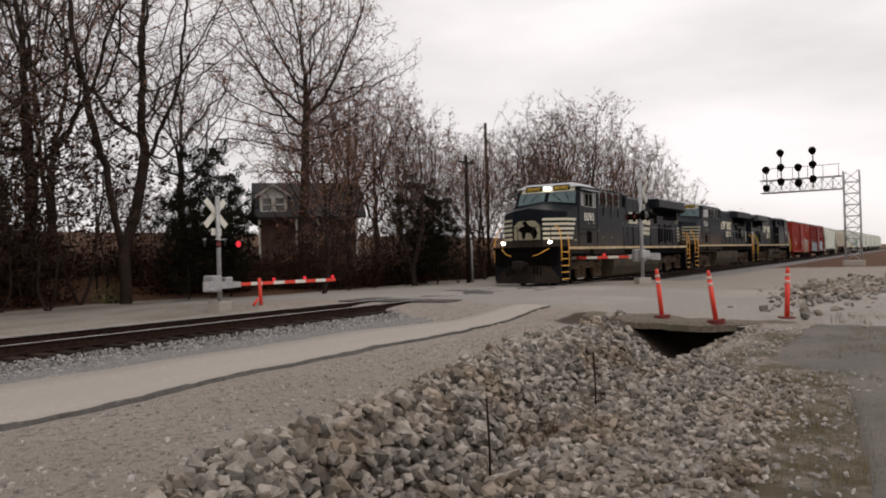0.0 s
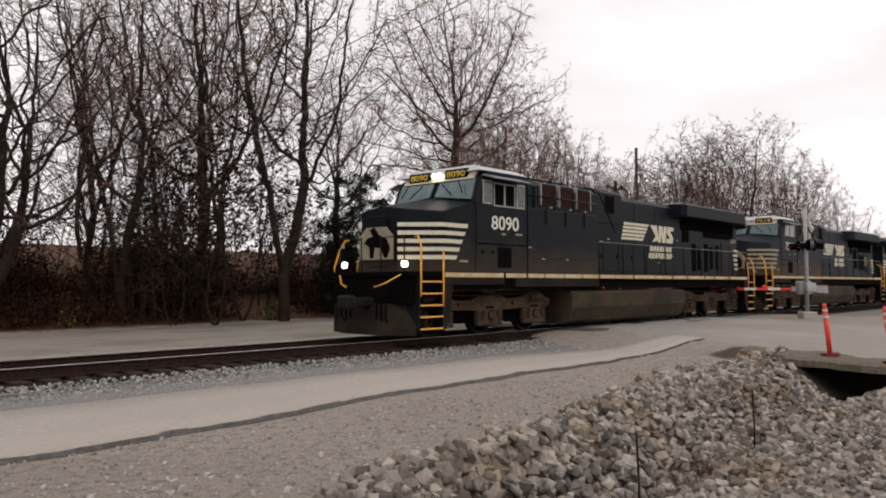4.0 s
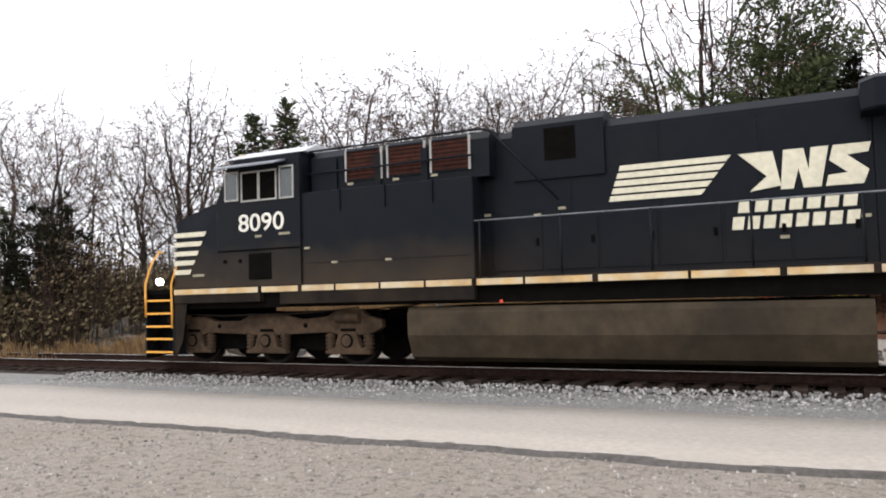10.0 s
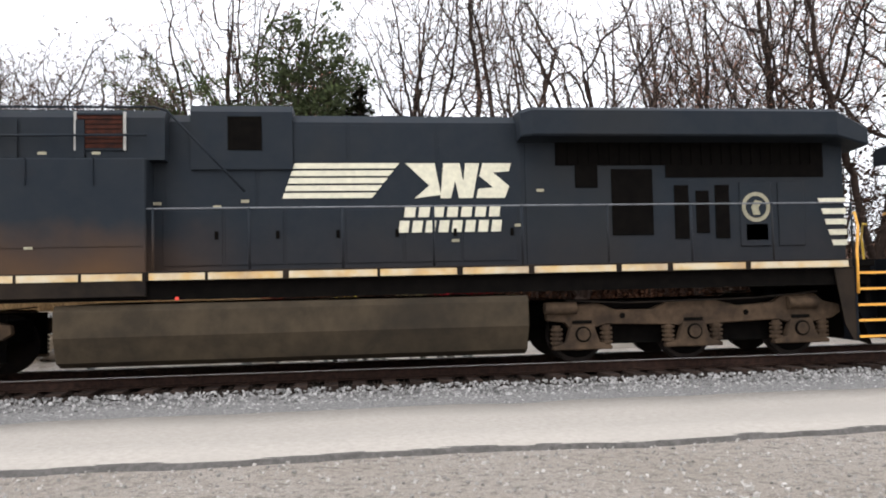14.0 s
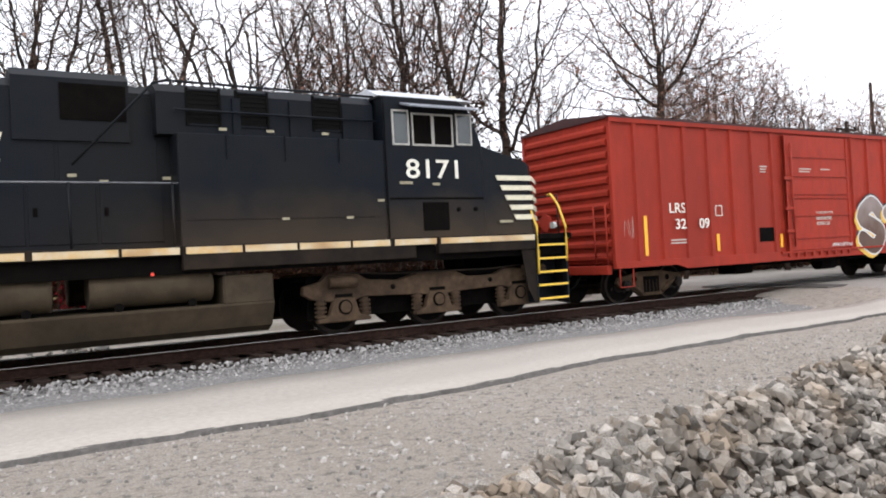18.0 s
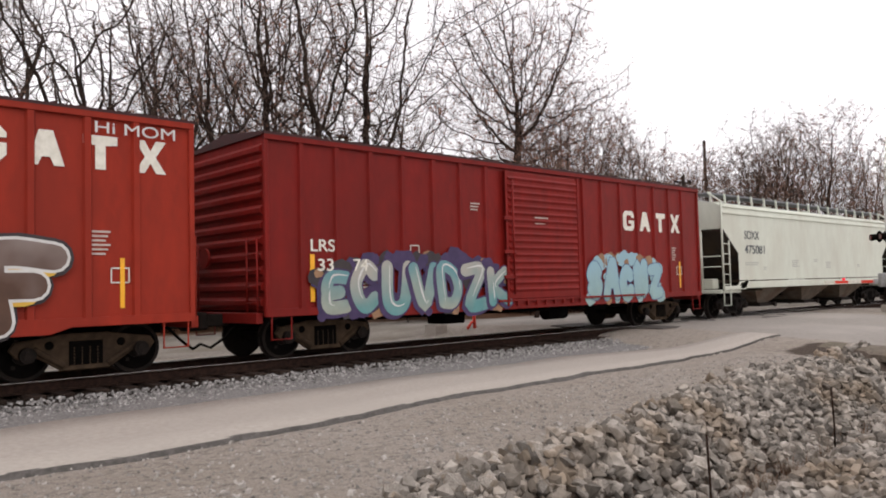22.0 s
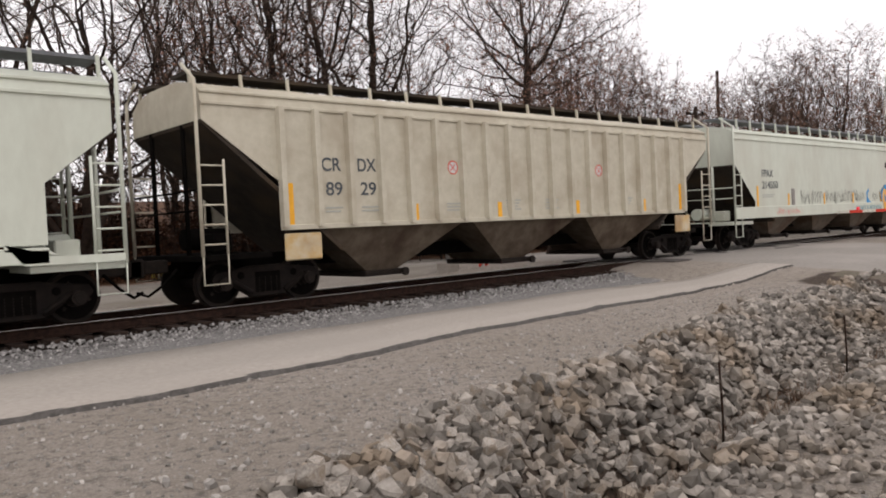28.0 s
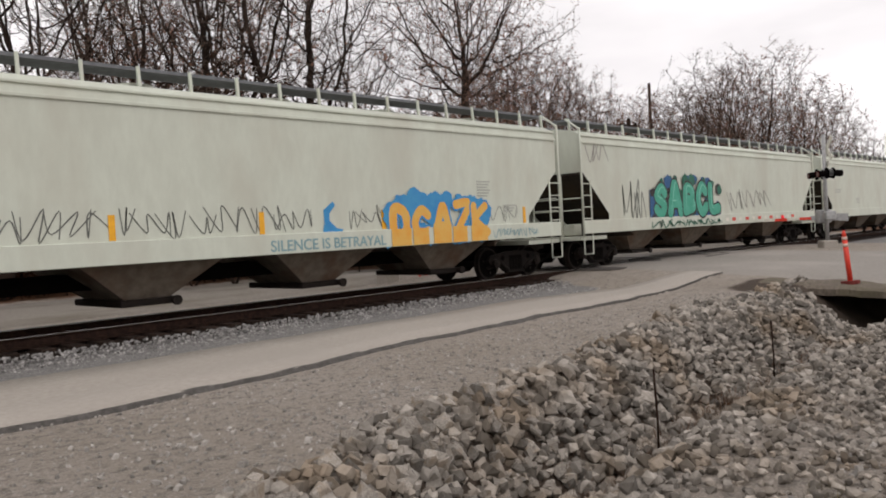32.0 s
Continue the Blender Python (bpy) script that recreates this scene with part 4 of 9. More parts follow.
        prism(bm, [(flip(14.68), 3.40), (flip(15.18), 3.40), (flip(15.14), 3.26), (flip(14.86), 3.24), (flip(15.14), 3.0), (flip(15.06), 2.80), (flip(14.56), 2.80), (flip(14.60), 2.96), (flip(14.86), 2.98), (flip(14.62), 3.18)], yy - 0.004, yy + 0.004)
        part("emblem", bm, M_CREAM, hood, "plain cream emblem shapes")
        for row, (z, n, xa, xb) in enumerate(((2.58, 7, 13.28, 14.98), (2.32, 8, 13.18, 15.0))):
            for k in range(n):
                w = (xb - xa) / n
                a0 = xa + w * k
                part("name_block", one(prism, [(flip(a0 + 0.03), z - 0.10), (flip(a0 + w - 0.03), z - 0.10), (flip(a0 + w), z + 0.10), (flip(a0 + 0.06), z + 0.10)], yy - 0.004, yy + 0.004), M_CREAM, hood)
        bm = bmesh.new()
        for xx, zz in ((9.0, 2.72), (13.9, 2.05), (15.0, 2.3), (15.4, 2.9), (9.95, 2.66), (10.4, 2.75)):
            part("warning_sticker", one(box, xx, xx + 0.13, yy - 0.004, yy + 0.004, zz, zz + 0.05), M_CREAMDIM, hood)
    # radiator compartment with overhanging wings
    bm = bmesh.new()
    box(bm, 15.2, 21.15, -1.0, 1.0, 1.6, 3.9, 0.02)
    rad = part("radiator_compartment", bm, body, root)
    bm = bmesh.new()
    sect = [(-0.98, 3.76), (-1.50, 3.79), (-1.53, 3.82), (-1.53, 4.22), (-1.42, 4.29), (1.42, 4.29), (1.53, 4.22), (1.53, 3.82), (1.50, 3.79), (0.98, 3.76)]
    rings = []
    for x, sy, dz, drop in ((15.06, 0.90, -0.03, 0.0), (15.24, 1.0, 0.0, 0.0), (20.72, 1.0, 0.0, 0.0), (21.45, 0.86, -0.26, 0.12)):
        rings.append([bm.verts.new((x, y * sy, (z + dz if z > 4 else z - drop))) for y, z in sect])
    for r0, r1 in zip(rings, rings[1:]):
        for i in range(10):
            bm.faces.new((r0[i], r0[(i + 1) % 10], r1[(i + 1) % 10], r1[i]))
    bm.faces.new(rings[0])
    bm.faces.new(rings[-1][::-1])
    bmesh.ops.recalc_face_normals(bm, faces=list(bm.faces))
    part("radiator_wing", bm, body, rad)
    part("roof_fan_cover", one(box, 15.6, 18.2, -1.2, 1.2, 4.30, 4.345, 0.01), M_ALU, rad, "pale metal roof hatch")
    for s in (-1, 1):
        rear_doors = ((15.9, 0.55, 2.9, 3.4), (16.75, 0.32, 1.80, 2.86), (17.25, 0.30, 1.86, 2.74), (17.85, 0.34, 1.80, 2.90), (18.40, 0.26, 1.90, 2.80), (18.95, 0.28, 1.85, 2.86), (19.5, 0.75, 1.74, 2.98), (20.3, 0.4, 1.9, 2.9))
        if number == "7514":
            rear_doors = ((16.1, 0.4, 2.97, 3.39), (16.75, 0.75, 2.13, 3.29), (17.9, 0.26, 2.05, 3.0), (18.3, 0.24, 2.15, 2.9), (18.66, 0.26, 2.05, 3.0), (19.22, 0.42, 2.0, 2.3), (19.12, 0.6, 1.9, 3.05), (19.85, 0.5, 1.9, 3.05))
            ring = bmesh.new()
            for k in range(24):
                a0, a1 = 0.2618 * k, 0.2618 * (k + 1)
                prism(ring, [(19.42 + rr * math.cos(a), 2.60 + rr * math.sin(a)) for rr, a in ((0.20, a0), (0.27, a0), (0.27, a1), (0.20, a1))], s * 1.03 - 0.004, s * 1.03 + 0.004)
            prism(ring, [(19.36, 2.46), (19.50, 2.46), (19.46, 2.58), (19.54, 2.70), (19.40, 2.72), (19.33, 2.60)], s * 1.03 - 0.004, s * 1.03 + 0.004)
            part("round_emblem", ring, M_CREAMDIM, rad, "plain cream ring emblem")
        if number == "8171":
            rear_doors = rear_doors[:6]
        for k, (xx, w, z0, z1) in enumerate(rear_doors):
            grd = part("louvre_door", one(box, xx, xx + w, s * 1.012 - 0.014, s * 1.012 + 0.014, z0, z1, 0.006), M_UNDER if k < 6 else body, rad, "dark louvred door")
        # Intake screens in black, which also paints the deep shadow under the wing
        screen = part("radiator_screen", one(box, 15.75, 20.75, s * 1.01 - 0.008, s * 1.01 + 0.008, 3.36, 3.80), M_UNDER, rad, "radiator intake screen, black with the wing's deep shadow")
        part("radiator_screen", one(box, 17.75, 20.75, s * 1.01 - 0.006, s * 1.01 + 0.006, 3.14, 3.36), M_UNDER, rad, "radiator intake screen, black with the wing's deep shadow")
        for k in range(26):
            xx = 15.78 + 4.9 * k / 26
            part("screen_slat", one(box, xx, xx + 0.03, s * 1.03 - 0.015, s * 1.03 + 0.015, 3.37, 3.79), M_UNDER, screen)
        for k in range(5):
            z = 2.70 - 0.19 * k
            a0 = (20.2 if number == "8171" else 20.62) + 0.06 * k
            bm = bmesh.new()
            prism(bm, [(a0, z + 0.05), (21.16, z + 0.05), (21.16, z - 0.05), (a0 + 0.03, z - 0.05)], s * 1.012 - 0.012, s * 1.012 + 0.004 if s < 0 else s * 1.012 + 0.012)
            part("rear_stripe", bm, M_CREAM, rad)
        if number != "7514":
            text_part("road_number", number, 0.27, side_pose(20.45 if s < 0 else 21.05, s * 1.015, 3.0, s > 0), M_CREAMDIM, rad, "small cream numerals", 0.002, 0.6)
        # walkway handrail
        bm = bmesh.new()
        tube(bm, [(8.95, s * 1.46, 2.62), (12, s * 1.47, 2.62), (16, s * 1.47, 2.62), (21.0, s * 1.46, 2.62)], 0.015, 6)
        part("walkway_rail", bm, M_HANDRAIL, root, "thin grey walkway handrail")
        for k in range(9):
            xx = 9.1 + k * 1.48
            bm = bmesh.new()
            tube(bm, [(xx, s * 1.49, 1.6), (xx, s * 1.47, 2.62)], 0.021, 6)
            part("stanchion", bm, body, root)
    # ends: platforms, plough, couplers, hoses
    for d, x0 in ((1, 0.0), (-1, 22.2)):
        def X(v):
            return x0 + d * v
        part("end_platform", one(box, min(X(0.85), X(1.95)), max(X(0.85), X(1.95)), -1.48, 1.48, 1.50, 1.62, 0.01), M_UNDER, root)
        bm = bmesh.new()
        box(bm, min(X(0.0), X(0.95)), max(X(0.0), X(0.95)), -0.13, 0.13, 0.78, 1.0, 0.03)
        box(bm, min(X(-0.02), X(0.28)), max(X(-0.02), X(0.28)), -0.22, 0.20, 0.72, 1.06, 0.05)
        part("coupler", bm, M_WHEEL, root, "rusty knuckle coupler")
        bm = bmesh.new()
        plow = [(X(0.95), -1.45), (X(0.55), -0.55), (X(0.55), 0.55), (X(0.95), 1.45)]
        for zt, zb, off in ((0.85, 0.12, 0.28),):
            a = [bm.verts.new((x + d * off, y, zt)) for x, y in plow]
            b = [bm.verts.new((x, y, zb)) for x, y in plow]
            a2 = [bm.verts.new((x + d * (off + 0.05), y, zt)) for x, y in plow]
            b2 = [bm.verts.new((x + d * 0.05, y, zb)) for x, y in plow]
            for i in range(3):
                bm.faces.new((a[i], a[i + 1], b[i + 1], b[i]))
                bm.faces.new((a2[i], b2[i], b2[i + 1], a2[i + 1]))
                bm.faces.new((a[i], a2[i], a2[i + 1], a[i + 1]))
                bm.faces.new((b[i], b[i + 1], b2[i + 1], b2[i]))
        bmesh.ops.recalc_face_normals(bm, faces=list(bm.faces))
        part("plough", bm, M_DIRTY, root, "dusty steel snow plough")
        bm = bmesh.new()
        box(bm, min(X(0.9), X(1.0)), max(X(0.9), X(1.0)), -1.4, 1.4, 0.85, 1.5, 0.02)
        part("pilot_plate", bm, M_UNDER, root)
        for yy in (-0.75, -0.6, -0.45, 0.45, 0.6, 0.75):
            bm = bmesh.new()
            tube(bm, [(X(0.88), yy, 1.22), (X(0.70), yy * 1.02, 1.0), (X(0.66), yy * 1.05, 0.55), (X(0.74), yy, 0.42)], 0.026, 6)
            part("air_hose", bm, M_UNDER, root)
        for ya, yb in ((-1.15, -0.35), (0.35, 1.15)):
            part("end_handrail", one(tube, [(X(0.92), ya, 1.6), (X(0.92), ya, 2.45), (X(0.92), yb, 2.45), (X(0.92), yb, 1.6)], 0.02, 6), body, root)
        bm = bmesh.new()
        for s in (-1, 1):
            tube(bm, [(X(0.86), s * 1.1, 1.55), (X(0.62), s * 0.75, 1.32), (X(0.55), s * 0.5, 1.25)], 0.02, 6)
        part("uncoupling_lever", bm, rail_mat, root)
    step_well(root, 1.05, 1.87, 1, rail_mat)
    step_well(root, 20.95, 21.62, 1, rail_mat)
    for s in (-1, 1):
        for q in ([(1.89, 1.5), (2.28, 1.5), (2.12, 0.5), (1.95, 0.2), (1.89, 0.2)], [(20.93, 1.5), (20.55, 1.5), (20.72, 0.5), (20.88, 0.2), (20.93, 0.2)]):
            part("step_skirt", one(prism, q, s * 1.50 - 0.01, s * 1.50 + 0.01), dirty, root)
    # fuel tank
    bm = bmesh.new()
    if tanks:
        prism(bm, [(-1.25, 0.25), (-1.05, 0.14), (1.05, 0.14), (1.25, 0.25), (1.42, 0.62), (1.42, 0.66), (-1.42, 0.66), (-1.42, 0.62)], 7.5, 14.7, "x")
        box(bm, 7.5, 8.35, -1.42, 1.42, 0.64, 1.12, 0.03)
        box(bm, 12.9, 14.7, -1.42, 1.42, 0.64, 1.14, 0.04)
    else:
        prism(bm, [(-1.30, 0.22), (-1.10, 0.13), (1.10, 0.13), (1.30, 0.22), (1.46, 0.62), (1.46, 1.02), (1.38, 1.12), (-1.38, 1.12), (-1.46, 1.02), (-1.46, 0.62)], 7.6, 15.1, "x")
    tank = part("fuel_tank", bm, M_TANK, root, "dusty fuel tank")
    if tanks:
        for x0, x1 in ((8.5, 10.35), (10.85, 12.75)):
            for s in (-1, 1):
                bm = bmesh.new()
                tube(bm, [(x0, s * 1.1, 1.0), (x0 + 0.08, s * 1.1, 1.0), (x1 - 0.08, s * 1.1, 1.0), (x1, s * 1.1, 1.0)], 0.29, 20)
                part("air_reservoir", bm, M_TANK, root, "dusty cylindrical air reservoir")
                bm = bmesh.new()
                for xx in (x0 + 0.35, x1 - 0.4):
                    disc(bm, (xx, s * 1.38, 0.72), 0.07, 0.06, seg=10)
                part("drain_valve", bm, M_UNDER, tank)
    for s in (-1, 1):
        bm = bmesh.new()
        for k, xx in enumerate((8.5, 9.2, 9.9, 11.0, 13.2)):
            disc(bm, (xx, s * 1.25, 1.24), 0.07, 0.16, seg=10)
        tube(bm, [(7.4, s * 1.3, 1.22), (10.0, s * 1.33, 1.20), (15.2, s * 1.3, 1.22)], 0.025, 6)
        part("underframe_piping", bm, M_UNDER, root)
        part("filler_cap", one(disc, (9.45, s * 1.4, 1.2), 0.03, 0.06, "y", 12), M_POSTRED, root, "small red filler cap")
    loco_truck(root, (2.1, 4.1, 6.1))
    loco_truck(root, (16.1, 18.1, 20.1))
    return root


M_RUSTSLAT = mat("rusty_louvre", (0.048, 0.015, 0.009), (0.018, 0.008, 0.006), 8, 0.85, spec=0.1)
M_PALEFRAME = mat("worn_pale_frame", (0.36, 0.35, 0.32), (0.26, 0.25, 0.23), 9, 0.6)
M_DARKSLAT = mat("dark_louvre", (0.0035, 0.0035, 0.0035), (0.006, 0.0055, 0.005), 8, 0.9, spec=0.05)
M_TANK = mat("dusty_brown_tank", (0.056, 0.042, 0.026), (0.034, 0.026, 0.017), 3, 0.8, bump=0.05, c=(0.016, 0.013, 0.010), big=0.5, spec=0.14)
M_SCREEN = mat("tinted_windscreen", (0.07, 0.12, 0.125), (0.05, 0.085, 0.09), 2, 0.08, spec=0.6)
M_LENS = mat("clear_lamp_lens", (0.5, 0.5, 0.48), (0.4, 0.4, 0.38), 6, 0.15)
M_LAMP = glow("lit_lamp", (1.0, 0.93, 0.82), 9.0)
W3 = ((3.36, 3.73, 3.38, 3.99), (3.80, 4.72, 3.34, 3.96), (4.78, 5.14, 3.34, 4.0))
W3 = tuple(w + (0,) for w in W3)
W1 = ((3.60, 4.90, 3.47, 4.03, 0),)
cars = []
cars.append((locomotive("8090", pose(0, 0, 0), M_RAILYEL, True, W3, ((6.26, 7.02, M_RUSTSLAT), (7.20, 7.95, M_RUSTSLAT), (8.12, 8.86, M_RUSTSLAT)), False, "black diesel freight locomotive with cream nose stripes and lit headlights", M_DIRTY), 0.0, 0))
cars.append((locomotive("7514", pose(0, 0, 0), M_RAILYEL, False, W1, ((5.98, 6.67, M_RUSTSLAT), (7.91, 8.62, M_RUSTSLAT)), False, "dusty black diesel locomotive with rusty louvres and wide cab window", M_DIRTY), 21.95, 0))
cars.append((locomotive("8171", pose(0, 0, 0), M_RAILYEL2, False, W3, ((6.08, 6.56, M_DARKSLAT), (7.44, 7.94, M_DARKSLAT), (8.26, 8.75, M_DARKSLAT)), True, "black diesel locomotive running backwards with air tanks beneath", M_DIRTY), 66.85, 180))

for car, back, turn in cars[1:]:
    for ob in car.children:
        if not ob.name.startswith("truck"):
            ob.location.z += 0.07

# Freight cars. Own space as for the locomotives; x = 0 at the leading end of the body.
def freight_truck(root, xc, dirt):
    tr = part("truck", one(box, xc - 0.2, xc + 0.2, -0.95, 0.95, 0.34, 0.62, 0.03), M_UNDER, root, "two-axle freight truck")
    for s in (-1, 1):
        bm = bmesh.new()
        top = [(xc - 1.12, 0.50), (xc - 1.05, 0.62), (xc - 0.72, 0.66), (xc - 0.35, 0.72), (xc + 0.35, 0.72), (xc + 0.72, 0.66), (xc + 1.05, 0.62), (xc + 1.12, 0.50)]
        bot = [(xc + 1.0, 0.36), (xc + 0.74, 0.38), (xc + 0.36, 0.14), (xc - 0.36, 0.14), (xc - 0.74, 0.38), (xc - 1.0, 0.36)]
        prism(bm, top + bot, s * 0.94, s * 1.04)
        bmesh.ops.bevel(bm, geom=list(bm.edges), offset=0.015, segments=1, affect="EDGES")
        fr = part("side_frame", bm, dirt, tr, "cast steel truck side frame")
        bm = bmesh.new()
        for a, b in (((xc - 0.78, 0.50), (xc - 0.34, 0.22)), ((xc + 0.34, 0.22), (xc + 0.78, 0.50))):
            tube(bm, [(a[0], s * 1.05, a[1]), (b[0], s * 1.05, b[1])], 0.05, 8)
        for d in (-0.55, 0.55):
            disc(bm, (xc + d, s * 1.045, 0.55), 0.07, 0.01, seg=10, mi=1)
        box(bm, xc - 0.26, xc + 0.26, s * 1.045 - 0.006, s * 1.045 + 0.006, 0.22, 0.60, mi=1)
        part("frame_web", bm, (dirt, M_UNDER), fr)
        bm = bmesh.new()
        for d in (-0.18, -0.06, 0.06, 0.18):
            for k in range(6):
                disc(bm, (xc + d, s * 1.0, 0.24 + 0.05 * k), 0.055, 0.028, "z", 8)
        part("springs", bm, dirt, fr)
        for d in (-0.87, 0.87):
            bm = bmesh.new()
            disc(bm, (xc + d, s * 1.06, 0.42), 0.12, 0.14, seg=16)
            disc(bm, (xc + d, s * 1.14, 0.42), 0.07, 0.03, seg=12)
            part("bearing_cap", bm, M_WHEEL, fr)
    for d in (-0.87, 0.87):
        wheel_set(xc + d, 0.42, tr)


def car_coupler(root, x, d, dirt):
    bm = bmesh.new()
    box(bm, min(x, x - d * 0.7), max(x, x - d * 0.7), -0.11, 0.11, 0.66, 0.90, 0.02)
    box(bm, min(x - d * 0.45, x - d * 0.75), max(x - d * 0.45, x - d * 0.75), -0.20, 0.18, 0.60, 0.94, 0.04)
    part("coupler", bm, M_WHEEL, root, "rusty knuckle coupler")
    bm = bmesh.new()
    tube(bm, [(x + d * 0.02, -0.42, 0.72), (x - d * 0.25, -0.42, 0.45), (x - d * 0.5, -0.36, 0.28), (x - d * 0.68, -0.3, 0.36)], 0.028, 6)
    part("air_hose", bm, M_UNDER, root)


def ladder(root, x0, x1, y, zs, material, name="ladder", rail_z=None):
    bm = bmesh.new()
    za, zb = rail_z or (zs[0] - 0.1, zs[-1] + 0.1)
    for x in (x0, x1):
        tube(bm, [(x, y, za), (x, y, zb)], 0.025, 6)
    l = part(name, bm, material, root)
    for z in zs:
        bm = bmesh.new()
        tube(bm, [(x0, y, z), (x1, y, z)], 0.018, 6)
        part("rung", bm, material, l)
    return l


def ribbon(bm, pts, w, y, taper=0.0, mi=0):
    """A painted stroke: a flat band through (x, z) points at depth y, facing the near side."""
    n = len(pts)
    L, R = [], []
    for i, (x, z) in enumerate(pts):
        a, b = pts[max(0, i - 1)], pts[min(n - 1, i + 1)]
        dx, dz = b[0] - a[0], b[1] - a[1]
        d = math.hypot(dx, dz) or 1
        ww = w * (1 - taper * abs(2 * i / (n - 1) - 1))
        L.append(bm.verts.new((x - dz / d * ww / 2, y, z + dx / d * ww / 2)))
        R.append(bm.verts.new((x + dz / d * ww / 2, y, z - dx / d * ww / 2)))
    for i in range(n - 1):
        bm.faces.new((L[i], R[i], R[i + 1], L[i + 1])).material_index = mi


# Strokes of sprayed characters: x and height in tenths of a cell, a for ten
GLYPHS = {"A": "00 4a 6a a0|14 84", "B": "10 1a 79 75 25|75 92 61 10", "C": "98 5a 16 22 50 92", "D": "10 1a 79 94 60 10", "E": "99 39 25 75|25 31 a1", "F": "20 29 a9|25 75", "K": "10 1a|9a 25 a0", "L": "1a 11 91", "M": "00 2a 53 8a a0",
          "N": "10 1a 80 9a", "O": "5a 05 50 a5 5a", "R": "10 1a 88 65 15|45 a0", "S": "88 5a 17 55 83 50 12", "T": "09 a9|59 50", "U": "0a 12 50 92 aa", "V": "0a 50 aa", "Y": "0a 55 aa|55 40", "Z": "0a 9a 10 a0", "I": "5a 50"}


def smooth_line(pts, n=5):
    """A soft curve through the points."""
    out = []
    for i in range(len(pts) - 1):
        p0, p1, p2, p3 = pts[max(0, i - 1)], pts[i], pts[i + 1], pts[min(len(pts) - 1, i + 2)]
        for k in range(n):
            t = k / n
            out.append(tuple(0.5 * (2 * b + (c - a) * t + (2 * a - 5 * b + 4 * c - d) * t * t + (3 * b - a - 3 * c + d) * t ** 3) for a, b, c, d in zip(p0, p1, p2, p3)))
    return out + [pts[-1]]


def glyph_lines(ch, x0, x1, z0, z1, slant=0.0):
    for stroke in GLYPHS[ch].split("|"):
        pts = [("0123456789a".index(q[0]) / 10, "0123456789a".index(q[1]) / 10) for q in stroke.split()]
        yield smooth_line([(x0 + (x1 - x0) * u + slant * v, z0 + (z1 - z0) * v) for u, v in pts])


def fat_line(bm, pts, w, y, mi):
    """A sprayed stroke with round ends, rising a little along its way."""
    n = len(pts)
    rows = []
    for i, (x, z) in enumerate(pts):
        a, b = pts[max(0, i - 1)], pts[min(n - 1, i + 1)]
        dx, dz = b[0] - a[0], b[1] - a[1]
        d = math.hypot(dx, dz) or 1
        u, v = -dz / d * w / 2, dx / d * w / 2
        rows.append((bm.verts.new((x + u, y - 0.0004 * i / n, z + v)), bm.verts.new((x - u, y - 0.0004 * i / n, z - v))))
    for (a, b), (c, d) in zip(rows, rows[1:]):
        bm.faces.new((a, b, d, c)).material_index = mi
    for q, yy in ((pts[0], y + 0.0001), (pts[-1], y - 0.0005)):
        v = [bm.verts.new((q[0] + w / 2 * math.cos(k * 0.5236), yy, q[1] + w / 2 * math.sin(k * 0.5236))) for k in range(12)]
        bm.faces.new(v).material_index = mi


def fade_paint(name, low, high, z0, z1):
    """Spray paint blown from one colour into another, with cloudy overspray."""
    m = mat(name, low, tuple(v * 0.8 for v in low), 3, 0.6)
    n, l = m.node_tree.nodes, m.node_tree.links
    p = n["Principled BSDF"]
    src = p.inputs["Base Color"].links[0].from_socket
    tc, sep, nz, mr, mx, ad = (n.new("ShaderNode" + k) for k in ("TexCoord", "SeparateXYZ", "TexNoise", "MapRange", "Mix", "Math"))
    nz.inputs["Scale"].default_value = 1.6
    l.new(tc.outputs["Object"], sep.inputs[0])
    l.new(tc.outputs["Object"], nz.inputs["Vector"])
    ad.operation = "MULTIPLY_ADD"
    l.new(nz.outputs["Fac"], ad.inputs[0])
    ad.inputs[1].default_value = (z1 - z0) * 1.4
    l.new(sep.outputs[2], ad.inputs[2])
    mr.inputs[1].default_value, mr.inputs[2].default_value = z0 + (z1 - z0) * 0.5, z1 + (z1 - z0) * 0.7
    l.new(ad.outputs[0], mr.inputs[0])
    mx.data_type = "RGBA"
    l.new(mr.outputs[0], mx.inputs[0])
    l.new(src, mx.inputs[6])
    mx.inputs[7].default_value = high + (1,)
    l.new(mx.outputs[2], p.inputs["Base Color"])
    return m


